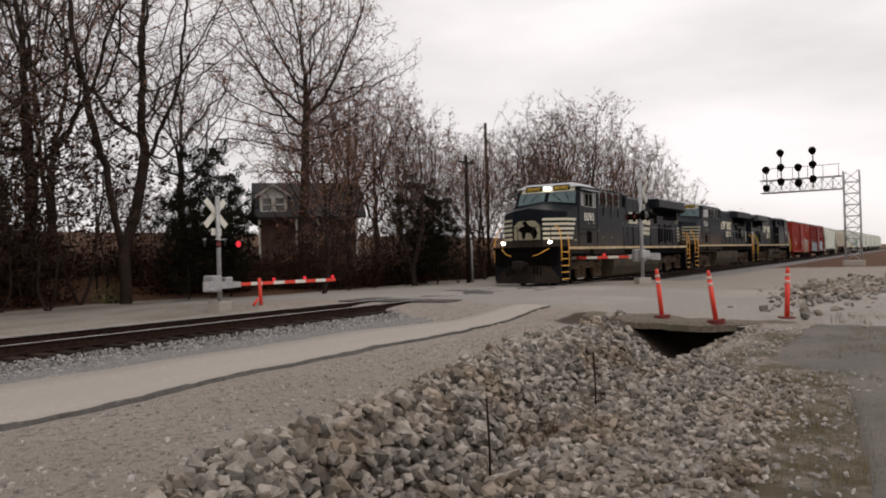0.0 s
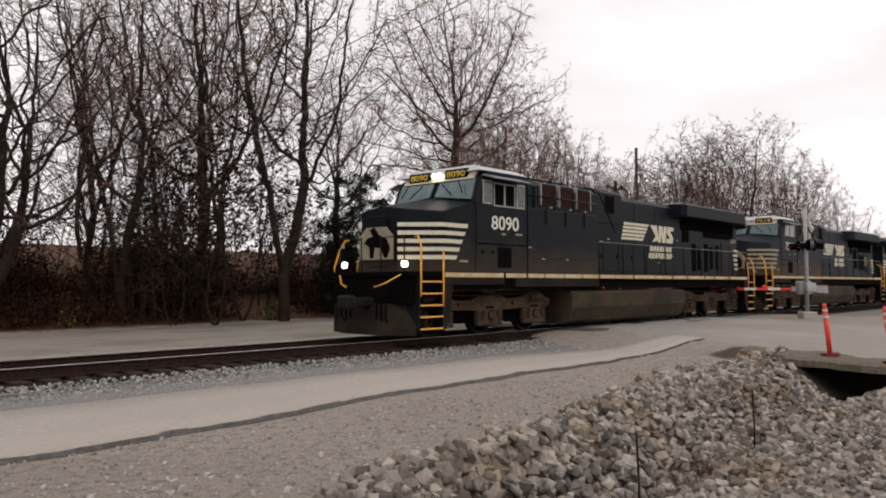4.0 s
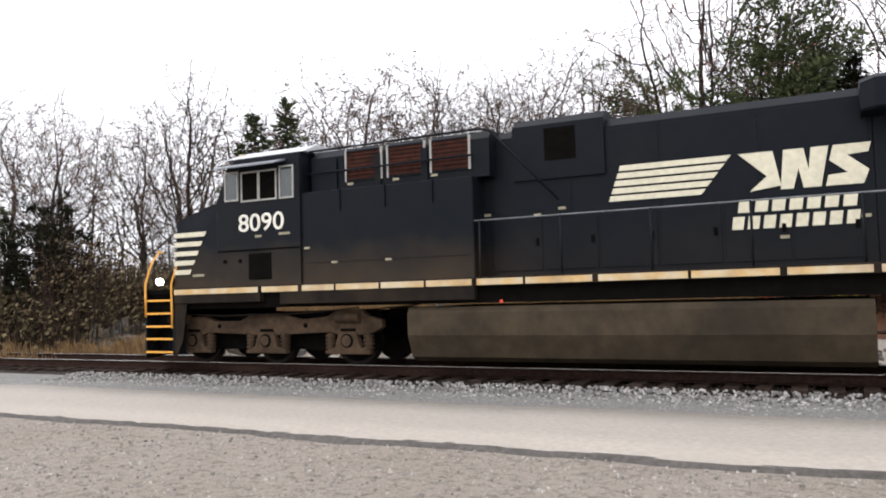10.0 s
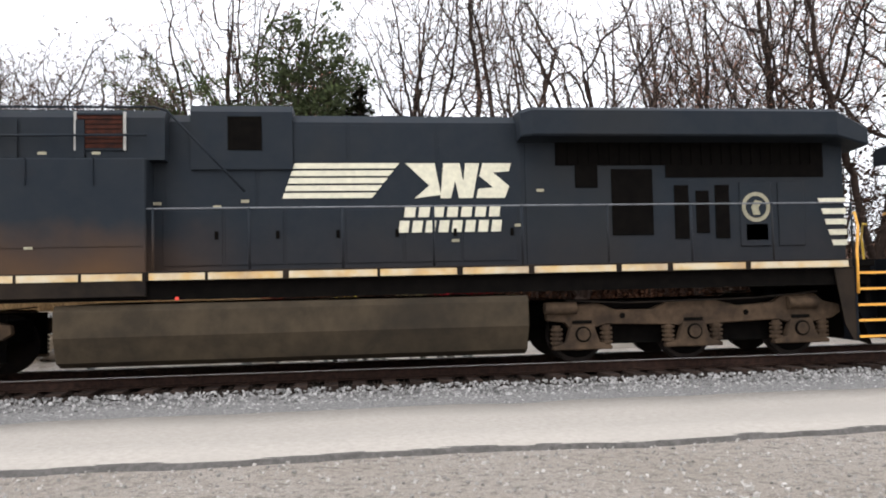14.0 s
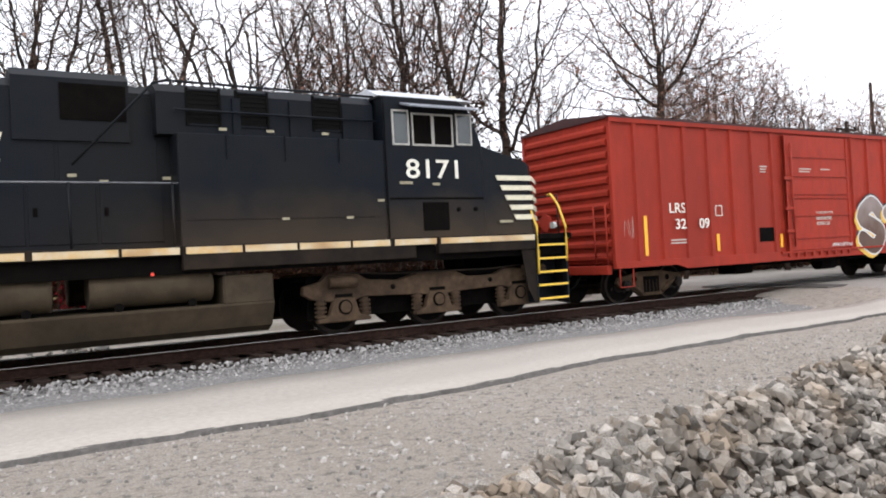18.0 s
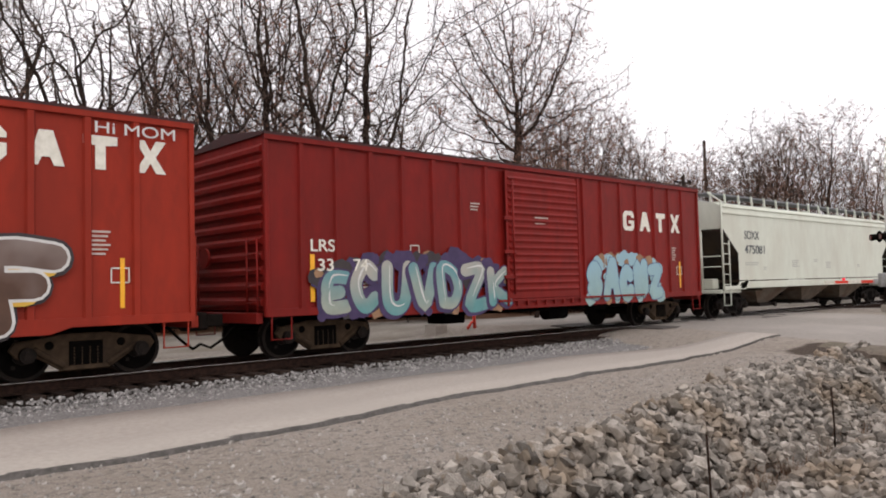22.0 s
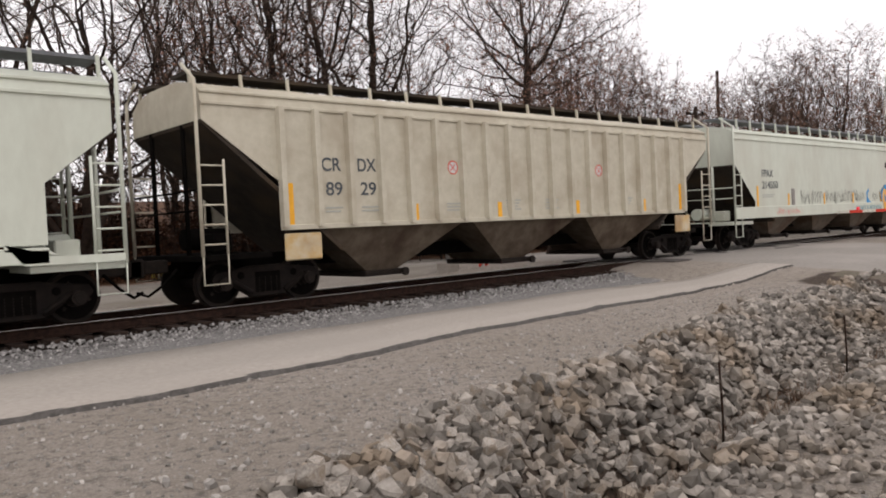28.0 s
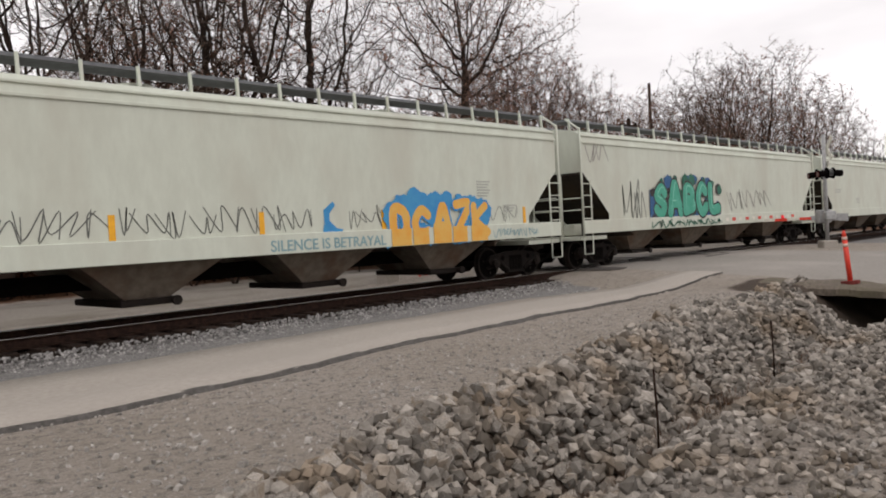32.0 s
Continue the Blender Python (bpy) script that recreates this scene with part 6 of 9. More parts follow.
def hopper(L, paint, posts, mark, number, label, tall, bays, dark_end=True):
    """Covered hopper: cut-away ends, sloping bays below, roof walkway above."""
    root = empty("covered_hopper", pose(0, 0, 0), label, "hopper car", "covered hoppers of the train")
    H, Y = tall, 1.52
    zs, zl = (1.28, 1.0) if tall < 4 else (1.42, 1.05)
    e1, ze0, ze1 = (1.15, 3.02, 2.2) if not posts else (1.56, 3.30, 2.25)
    if tall > 4.05:
        e1, ze0, ze1 = 1.45, 2.85, 1.62
    # body: smooth sides with a rounded upper edge, ends cut away below
    sect = [(-Y, 0), (-Y, H - 0.42 - zs), (-Y + 0.05, H - 0.20 - zs), (-Y + 0.30, H - 0.06 - zs), (-0.6, H + 0.06 - zs), (0.6, H + 0.06 - zs), (Y - 0.30, H - 0.06 - zs), (Y - 0.05, H - 0.20 - zs), (Y, H - 0.42 - zs), (Y, 0)]
    bm = bmesh.new()
    up = [bm.verts.new((0.12, y, z + zs)) for y, z in sect[1:-1]]
    up2 = [bm.verts.new((L - 0.12, y, z + zs)) for y, z in sect[1:-1]]
    n = len(up)
    for i in range(n - 1):
        f = bm.faces.new((up[i], up[i + 1], up2[i + 1], up2[i]))
        f.smooth = 0 < i < n - 2
    for s, i in ((-1, 0), (1, n - 1)):
        a, b = up[i], up2[i]
        c = [bm.verts.new(p) for p in ((0.12, s * Y, ze0), (e1, s * Y, ze1), (e1, s * Y, zs), (L - e1, s * Y, zs), (L - e1, s * Y, ze1), (L - 0.12, s * Y, ze0))]
        bm.faces.new((a, *c, b))
    for r, x in ((up, 0.12), (up2, L - 0.12)):
        lo = [bm.verts.new((x, s * Y, ze0)) for s in (-1, 1)]
        bm.faces.new((lo[0], *r, lo[1]))
    bmesh.ops.recalc_face_normals(bm, faces=list(bm.faces))
    body = part("body", bm, paint, root)
    bm = bmesh.new()
    for s in (-1, 1):
        box(bm, 0.12, L - 0.12, s * (Y + 0.005) - 0.03, s * (Y + 0.005) + 0.03, H - 0.46, H - 0.40, 0.008)
        box(bm, 0.12, L - 0.12, s * (Y - 0.03) - 0.03, s * (Y - 0.03) + 0.03, H - 0.25, H - 0.20, 0.008)
    part("roof_edge", bm, paint, body)
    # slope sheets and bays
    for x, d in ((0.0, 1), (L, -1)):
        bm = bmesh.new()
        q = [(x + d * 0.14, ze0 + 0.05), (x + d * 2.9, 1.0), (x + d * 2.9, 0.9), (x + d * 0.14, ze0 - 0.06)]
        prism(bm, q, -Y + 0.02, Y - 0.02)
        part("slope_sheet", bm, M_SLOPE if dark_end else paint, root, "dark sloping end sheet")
    bay_l = (L - 4.6) / bays
    for k in range(bays):
        xa = 2.3 + bay_l * k
        xb = xa + bay_l
        xm = (xa + xb) / 2
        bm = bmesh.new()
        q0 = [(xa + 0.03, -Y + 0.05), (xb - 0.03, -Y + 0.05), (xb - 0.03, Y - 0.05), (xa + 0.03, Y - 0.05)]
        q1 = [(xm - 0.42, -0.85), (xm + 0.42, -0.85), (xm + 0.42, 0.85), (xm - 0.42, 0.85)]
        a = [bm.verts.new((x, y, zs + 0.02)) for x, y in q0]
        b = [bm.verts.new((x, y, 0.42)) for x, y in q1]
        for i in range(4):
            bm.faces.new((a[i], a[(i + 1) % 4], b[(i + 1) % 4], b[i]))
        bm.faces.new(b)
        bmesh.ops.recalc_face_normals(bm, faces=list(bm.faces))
        bay = part("hopper_bay", bm, M_BAYBROWN if posts else M_BAYPALE, root, "mottled brown discharge bay")
        bm = bmesh.new()
        box(bm, xm - 0.55, xm + 0.55, -1.0, 1.0, 0.30, 0.42, 0.02)
        tube(bm, [(xm + 0.4, -1.12, 0.36), (xm + 0.4, 1.12, 0.36)], 0.05, 8)
        disc(bm, (xm + 0.4, -1.14, 0.36), 0.09, 0.06, seg=12)
        part("outlet_gate", bm, M_WHEEL, bay, "rusty outlet gate")
    part("centre_sill", one(box, 0.2, L - 0.2, -0.25, 0.25, 0.62, 0.92), M_UNDER, root)
    for s in (-1, 1):
        yy = s * (Y + 0.02)
        bm = bmesh.new()
        box(bm, e1 if tall < 4.05 else 0.05, L - e1 if tall < 4.05 else L - 0.05, yy - 0.03, yy + 0.03, zs - 0.08 if posts and tall < 4.05 else zl, zs + 0.02 if tall > 4.05 or posts else zl + 0.24, 0.01)
        part("side_sill", bm, paint, root)
        if tall < 4.05 and not posts:
            bm = bmesh.new()
            for x, d in ((0.0, 1), (L, -1)):
                prism(bm, [(x + d * 0.0, 0.98), (x + d * 1.5, 0.98), (x + d * (e1 + 0.6), 1.3), (x + d * (e1 + 0.6), zl + 0.2), (x + d * e1, zl + 0.2), (x + d * (e1 - 0.15), 1.1), (x, 1.1)], yy - 0.03, yy + 0.03)
            part("end_sill_plate", bm, paint, root)
        for xa, xb in ((0.02, 0.48), (L - 0.48, L - 0.02)):
            ladder(root, xa, xb, yy, [1.15 + 0.34 * k for k in range(5)], paint, "side_ladder", (0.98, 2.62))
            bm = bmesh.new()
            tube(bm, [(xa, yy, 1.0), (xa, yy, 0.46), (xb, yy, 0.46), (xb, yy, 1.0)], 0.02, 6)
            part("stirrup", bm, paint, root)
        for x in (0.02, L - 0.02):
            part("corner_post", one(tube, [(x, yy, 0.95), (x, yy, H - 0.05), (x, yy * 0.7, H + 0.28)], 0.035, 6), paint, root)
        if posts:
            np_ = 19
            for k in range(np_):
                x = 1.62 + (L - 3.24) * k / (np_ - 1)
                bm = bmesh.new()
                prism(bm, [(x - 0.065, 0), (x - 0.055, 0.13), (x + 0.055, 0.13), (x + 0.065, 0)], zs - 0.02, H - 0.42, "y")
                for v in bm.verts:
                    px, d, z = v.co.x, v.co.z, v.co.y
                    v.co = (px, s * (Y + d), z)
                bmesh.ops.recalc_face_normals(bm, faces=list(bm.faces))
                part("side_post", bm, paint, root)
    # roof walkway on brackets
    up = 0.12 if posts else 0.24
    for s in (-1, 1):
        part("roof_walkway", one(box, 0.1, L - 0.1, s * 0.76 - 0.32, s * 0.76 + 0.32, H + up, H + up + 0.06), M_GRATING if not posts else M_SLOPE, root, "grey metal roof walkway" if not posts else "dark rusty roof walkway")
    nb = max(10, int(L / 0.98))
    for k in range(nb + 1):
        x = 0.14 + (L - 0.28) * k / nb
        for s in (-1, 1):
            bm = bmesh.new()
            prism(bm, [(s * 1.10, H - 0.06), (s * 1.16, H - 0.06), (s * 1.13, H + up + 0.07), (s * 1.08, H + up + 0.07)], x - 0.025, x + 0.025, "x")
            part("walkway_bracket", bm, paint, root)
    for k in range(4 if bays < 4 else 6):
        x = L * (k + 0.7) / (4.4 if bays < 4 else 6.4)
        part("roof_hatch", one(disc, (x, 0, H + 0.12), 0.38, 0.12, "z", 18), paint, root)
    for x, d in ((0.0, 1), (L, -1)):
        bm = bmesh.new()
        box(bm, min(x, x + d * 1.4), max(x, x + d * 1.4), -1.45, 1.45, 0.86, 0.97, 0.01)
        part("end_platform", bm, M_UNDER if posts else paint, root)
        bm = bmesh.new()
        box(bm, min(x + d * 0.5, x + d * 0.9), max(x + d * 0.5, x + d * 0.9), -0.9, -0.4, 1.0, 1.35, 0.03)
        tube(bm, [(x + d * 0.4, 0.1, 1.25), (x + d * 1.3, 0.1, 1.25)], 0.2, 12)
        for yy in (-0.7, 0.7):
            tube(bm, [(x + d * 0.15, yy, 0.95), (x + d * 0.15, yy, ze0)], 0.045, 6)
        tube(bm, [(x + d * 0.05, -1.45, 1.75), (x + d * 0.05, 1.45, 1.75)], 0.02, 6)
        tube(bm, [(x + d * 0.05, -1.45, 2.1), (x + d * 0.05, 1.45, 2.1)], 0.02, 6)
        part("brake_gear", bm, paint if not posts else M_UNDER, root)
        car_coupler(root, x, d, M_UNDER)
    freight_truck(root, 1.5, M_TRUCKBLK)
    freight_truck(root, L - 1.5, M_TRUCKBLK)
    return root


M_SLOPE = mat("dark_brown_sheet", (0.045, 0.035, 0.027), (0.026, 0.021, 0.017), 4, 0.9, c=(0.075, 0.05, 0.03), big=1.0, spec=0.2)
M_BAYPALE = mat("mottled_pale_brown_bay", (0.17, 0.14, 0.108), (0.11, 0.088, 0.068), 4, 0.85, c=(0.10, 0.055, 0.034), big=1.4, spec=0.2)
M_BAYBROWN = mat("mottled_brown_bay", (0.150, 0.120, 0.088), (0.092, 0.070, 0.050), 3, 0.85, c=(0.045, 0.024, 0.016), big=1.0, spec=0.15)
M_GRATING = mat("grey_walkway_grating", (0.17, 0.18, 0.19), (0.12, 0.12, 0.13), 8, 0.7)
M_TRUCKBLK = mat("grimy_black_truck", (0.015, 0.011, 0.009), (0.008, 0.0065, 0.006), 6, 0.9, spec=0.12)

h1 = hopper(16.3, M_HOP1, False, "", "", "pale grey-green smooth covered hopper with dark reporting letters", 3.98, 3)
text_part("reporting_mark", "SOXX", 0.42, side_pose(1.64, -1.527, 2.70), M_DARKTEXT, h1, "dark blue-grey letters", 0.003, 1.10)
text_part("car_number", "475081", 0.42, side_pose(1.62, -1.527, 2.20), M_DARKTEXT, h1, "dark blue-grey numerals", 0.003, 1.52)
stencils(h1, [(1.64, 1.86, 1.0, 2), (3.0, 1.7, 0.25, 2), (5.4, 1.95, 0.6, 4), (7.4, 2.0, 0.4, 2), (8.6, 1.9, 0.5, 4), (12.0, 1.8, 0.3, 2), (5.0, 1.24, 1.5, 1)], -1.525, M_FADETEXT)
cars.append((h1, 101.2, 0))
h2 = hopper(16.9, M_HOP2, True, "", "", "dirty cream ribbed covered hopper with rust streaks", 4.02, 3)
for w, x, z, wd in (("CR", 2.5, 2.45, 0.45), ("DX", 3.35, 2.45, 0.45), ("89", 2.58, 1.98, 0.38), ("29", 3.4, 1.98, 0.38)):
    text_part("reporting_mark", w, 0.36, side_pose(x, -1.527, z), M_DARKTEXT, h2, "dark stencilled characters", 0.004, wd)
stencils(h2, [(2.55, 1.72, 0.4, 2), (3.4, 1.72, 0.5, 2), (5.7, 1.75, 0.5, 3), (7.6, 1.8, 0.5, 4), (9.0, 1.8, 0.5, 4), (12.2, 1.8, 0.5, 3)], -1.525, M_FADETEXT)
for x in (1.72, 4.75, 7.3, 10.2, 13.2, 15.1):
    part("reflector", one(box, x, x + 0.13, -1.532, -1.522, 1.36, 1.36 + (0.85 if x < 2 or x > 15 else 0.42)), M_REFLECT, h2, "orange reflective strip")
for x in (5.92, 11.2):
    bm = bmesh.new()
    disc(bm, (x, -1.524, 2.56), 0.14, 0.006, seg=20)
    sg = part("round_placard", bm, P_WHITE, h2, "round white placard with a red rim")
    bm = bmesh.new()
    for k in range(20):
        a = 6.2832 * k / 20
        ribbon(bm, [(x + 0.14 * math.cos(a), 2.56 + 0.14 * math.sin(a)), (x + 0.14 * math.cos(a + 0.32), 2.56 + 0.14 * math.sin(a + 0.32))], 0.025, -1.530)
    ribbon(bm, [(x - 0.08, 2.64), (x + 0.08, 2.48)], 0.02, -1.530)
    ribbon(bm, [(x - 0.07, 2.49), (x + 0.07, 2.63)], 0.02, -1.5305)
    part("placard_rim", bm, M_POSTRED, sg)
for x in (1.62, 15.28 - 0.45):
    part("jacking_plate", one(box, x, x + 0.8, -1.55, -1.50, 0.78, 1.28, 0.02), M_YELLOW, h2, "worn yellow jacking pad")
cars.append((h2, 118.75, 0))
h3 = hopper(19.7, M_HOP1, False, "", "", "pale grey long covered hopper with orange and blue graffiti", 4.14, 4)
text_part("reporting_mark", "FPAX", 0.36, side_pose(1.98, -1.527, 2.46), M_DARKTEXT, h3, "dark letters", 0.003, 0.84)
text_part("car_number", "214550", 0.36, side_pose(1.98, -1.527, 2.06), M_DARKTEXT, h3, "dark numerals", 0.003, 1.2)
stencils(h3, [(2.0, 1.82, 0.9, 2), (16.2, 2.5, 0.5, 6), (17.2, 1.9, 0.5, 3), (1.0, 1.3, 0.6, 2)], -1.525, M_FADETEXT)
for x in (1.58, 3.95, 7.05, 9.9, 13.0, 18.0):
    part("reflector", one(box, x, x + 0.11, -1.532, -1.522, 1.45, 1.45 + (0.7 if x < 2 else 0.42)), M_REFLECT, h3, "orange reflective strip")
P_PENCIL = mat("thin_grey_spray", (0.11, 0.115, 0.105), (0.16, 0.165, 0.15), 8, 0.7)
scribble(h3, 14, 4.9, 11.2, 1.46, 2.0, -1.526, P_PENCIL, 41, "thin dark scrawled lines", 0.024)
scribble(h3, 3, 12.0, 13.2, 1.5, 1.95, -1.526, P_PENCIL, 43, "thin dark scrawled lines", 0.022)
scribble(h3, 2, 16.7, 17.7, 1.5, 1.95, -1.526, P_PENCIL, 47, "thin dark scrawled lines", 0.018)
scribble(h3, 7, 3.0, 4.9, 1.12, 1.34, -1.576, M_POSTRED, 42, "faded red scrawl", 0.012)
graffiti(h3, "DCAZK", 13.15, 16.55, 1.06, 2.12, -1.556, (P_ORANGE,), 52, P_BLUE, "orange and blue spray-painted piece", (P_BLUE, P_BLUE, P_BLUE), 0.22, 0.05, None, None)
for k in range(5):
    part("painted_block", one(box, 13.22 + 0.66 * k, 13.22 + 0.66 * k + (0.5 if k % 2 else 0.6), -1.590, -1.584, 1.06, 1.44), P_ORANGE, h3, "orange spray-painted block")
text_part("scrawl", "SILENCE IS BETRAYAL", 0.30, side_pose(10.1, -1.576, 1.11), P_LBLUE, h3, "pale blue sprayed words", 0.004, 2.95)
scribble(h3, 8, 16.75, 18.6, 1.10, 1.34, -1.576, P_LBLUE, 45, "pale blue scrawl", 0.03)
bm = bmesh.new()
ribbon(bm, [(11.75, 1.45), (11.5, 1.62), (11.5, 1.85), (11.7, 2.02)], 0.2, -1.528, 0.5)
ribbon(bm, [(11.4, 1.5), (11.9, 1.4)], 0.16, -1.5285)
part("painted_arrow", bm, P_BLUE, h3, "blue spray-painted arrow")
part("patch", one(box, 4.25, 4.5, -1.530, -1.521, 1.45, 2.05), P_GREY, h3, "grey paint patch")
cars.append((h3, 137.2, 0))
h4 = hopper(19.5, M_HOP1, False, "", "", "pale grey covered hopper with green and blue graffiti", 4.14, 4)
part("sprayed_ground", one(prism, [(3.9, 1.12), (9.3, 1.12), (9.2, 1.75), (6.6, 1.62), (4.4, 2.1), (3.95, 2.35)], -1.560, -1.552), P_DEEP, h4, "blue sprayed ground below the letters")
graffiti(h4, "SABCL", 4.1, 9.2, 1.36, 2.72, -1.563, (P_GREEN,), 61, P_BLACK, "green and blue spray-painted piece", (P_GREENDARK, P_DEEP, P_GREENDARK, P_BLACK), 0.34, 0.06, None, P_MINT)
scribble(h4, 9, 4.0, 9.1, 1.08, 1.34, -1.600, P_GREENDARK, 64, "dark green scrawl", 0.05)
scribble(h4, 3, 2.2, 3.6, 1.3, 2.6, -1.526, P_PENCIL, 62, "grey scrawled lines", 0.05)
scribble(h4, 5, 10.0, 14.2, 1.5, 2.4, -1.526, P_GREY, 63, "grey scrawled lines", 0.045)
scribble(h4, 2, 0.4, 1.8, 3.1, 3.7, -1.526, P_GREY, 65, "grey scrawled lines", 0.04)
for k in range(12):
    part("conspicuity_strip", one(box, 9.6 + 0.62 * k, 9.6 + 0.62 * k + 0.3, -1.58, -1.57, 1.18, 1.30), M_POSTRED if k % 2 else M_WHITE, h4)
cars.append((h4, 158.0, 0))
h5 = hopper(19.5, M_HOP1, False, "", "", "pale grey covered hopper far back in the train", 4.14, 4)
stencils(h5, [(2.0, 2.4, 1.0, 3), (5.4, 1.95, 0.6, 4)], -1.525, M_FADETEXT)
cars.append((h5, 178.7, 0))
# the rest of the train, far off along the track
for k in range(4):
    cars.append((copy_thing(h5, pose(0, 0, 0)), 199.4 + 20.7 * k, 0))

# Trees and undergrowth behind the track
class Wood:
    """Collects tapered round limbs and leaf cards in plain lists."""
    def __init__(self, seed):
        self.rng = random.Random(seed)
        self.v, self.f, self.lv, self.lf, self.sv, self.sf = [], [], [], [], [], []

    def limb(self, pts, radii, seg):
        base = len(self.v)
        n = len(pts)
        for i, p in enumerate(pts):
            d = (pts[min(i + 1, n - 1)] - pts[max(i - 1, 0)]).normalized()
            u = d.cross(Vector((0.31, 0.95, 0.05))).normalized()
            w = d.cross(u)
            for k in range(seg):
                a = 6.28319 * k / seg
                self.v.append(p + (u * math.cos(a) + w * math.sin(a)) * radii[i])
        for i in range(n - 1):
            for k in range(seg):
                a, b = base + i * seg + k, base + i * seg + (k + 1) % seg
                self.f.append((a, b, b + seg, a + seg))

    def leaf(self, p, s):
        r = self.rng
        a = Vector((r.uniform(-1, 1), r.uniform(-1, 1), r.uniform(-1, 1))).normalized()
        b = a.orthogonal().normalized()
        c = a.cross(b)
        base = len(self.lv)
        self.lv += [p + b * s, p + c * s * 0.6, p - b * s, p - c * s * 0.6]
        self.lf.append((base, base + 1, base + 2, base + 3))

    def spike(self, p, q, r):
        """A thin tapering twig of three faces."""
        d = (q - p).normalized()
        u = d.orthogonal().normalized() * r
        t = d.cross(u)
        b = len(self.sv)
        self.sv += [p + u, p - u * 0.5 + t * 0.87, p - u * 0.5 - t * 0.87, q]
        self.sf += [(b, b + 1, b + 3), (b + 1, b + 2, b + 3), (b + 2, b, b + 3)]

    def build(self, name, m, label, category, bark, leaf_mat, group):
        root = empty(name, m, label, category, group)
        mesh_part("trunk", self.v, self.f, bark, root, "bare trunk and limbs", True)
        if self.sf:
            mesh_part("twig_spray", self.sv, self.sf, M_TWIGTIP, root, "fine bare twigs")["kind"] = "stuff"
        if self.lf:
            mesh_part("crown", self.lv, self.lf, leaf_mat, root, "thin remaining leaves")
        return root


def wild_tree(seed, base, mid, rise, reach, points, stems=1, lean=0.5, twigs=3, leafy=0.0, leaf=0.05, tip=0.0072, skew=(0.0, 0.0), leader=0.0, clump=0, fine=0.74):
    """A tree 10 m high: branches grow towards points spread through a rounded crown, each step to the nearest ones."""
    w = Wood(seed)
    rng = w.rng
    gen = np.random.default_rng(seed)
    d = gen.normal(size=(points, 3))
    d /= np.linalg.norm(d, axis=1)[:, None]
    lump = 0.82 + 0.30 * np.sin(d[:, 0] * 5.1 + seed) * np.cos(d[:, 1] * 4.3 + d[:, 2] * 3.7 + seed * 1.7)
    rad = gen.random(points) ** 0.45 * lump
    cloud = d * rad[:, None] * (reach, reach, rise) + (skew[0], skew[1], mid)
    cloud = cloud[cloud[:, 2] > base * 0.8]
    nodes, parent = [], []

    def stem(at, start, toward, top):
        p, k = Vector(start), at
        v = Vector(toward).normalized()
        while p.z < top:
            nodes.append(tuple(p))
            parent.append(k)
            k = len(nodes) - 1
            v = (v + Vector((rng.uniform(-0.10, 0.10), rng.uniform(-0.10, 0.10), 0.09))).normalized()
            p = p + v * 0.34
        return k
    fork = base if stems == 1 else base * 0.45
    foot = stem(-1, (0, 0, -0.35), (rng.uniform(-0.08, 0.08), rng.uniform(-0.08, 0.08), 1), fork)
    turn = rng.uniform(0, 6.28)
    for k in range(stems if stems > 1 else 0):
        a = turn + 6.283 * k / stems + rng.uniform(-0.4, 0.4)
        v = Vector((math.cos(a) * lean, math.sin(a) * lean, 1)).normalized()
        stem(foot, Vector(nodes[foot]) + v * 0.34, v, base * rng.uniform(1.0, 1.35))
    if leader:
        stem(foot, Vector(nodes[foot]) + Vector((0, 0, 0.34)), (0, 0, 1), leader)
    alive = np.ones(len(cloud), bool)
    best, near = np.full(len(cloud), 1e9), np.zeros(len(cloud), int)
    first, forks = 0, {}
    for step in range(70):
        for k in range(first, len(nodes)):
            dist = np.linalg.norm(cloud - nodes[k], axis=1)
            hit = dist < best
            best[hit], near[hit] = dist[hit], k
        alive &= best > 0.40 * fine
        live = np.nonzero(alive & (best < 3.4))[0]
        if not len(live) or len(nodes) > 5200 or step and first == len(nodes):
            break
        first = len(nodes)
        pull = {}
        for q in live:
            k = int(near[q])
            v = cloud[q] - nodes[k]
            pull[k] = pull.get(k, 0) + v / (np.linalg.norm(v) + 1e-6)
        for k, v in pull.items():
            forks[k] = forks.get(k, 0) + 1
            if forks[k] > 3:
                continue
            v = v / (np.linalg.norm(v) + 1e-6) + gen.normal(size=3) * 0.14 + (0, 0, 0.05)
            v = v / np.linalg.norm(v)
            nodes.append(tuple(np.array(nodes[k]) + v * 0.27 * fine))
            parent.append(k)
    n = len(nodes)
    kids = [[] for _ in range(n)]
    for k in range(1, n):
        kids[parent[k]].append(k)
    power = np.zeros(n)
    for k in range(n - 1, -1, -1):
        if not kids[k]:
            power[k] = tip ** 2.1
        if parent[k] >= 0:
            power[parent[k]] += power[k]
    thick = power ** (1 / 2.1)
    todo = [(0, None)]
    while todo:
        k, start = todo.pop()
        chain = [] if start is None else [start]
        radii = [] if start is None else [thick[k]]
        while True:
            chain.append(k)
            radii.append(thick[k])
            if not kids[k]:
                break
            order = sorted(kids[k], key=lambda q: -thick[q])
            todo += [(q, k) for q in order[1:]]
            k = order[0]
        if len(chain) > 1:
            r = radii[0]
            w.limb([Vector(nodes[q]) for q in chain], [float(v) for v in radii], 7 if r > 0.08 else 5 if r > 0.035 else 3)
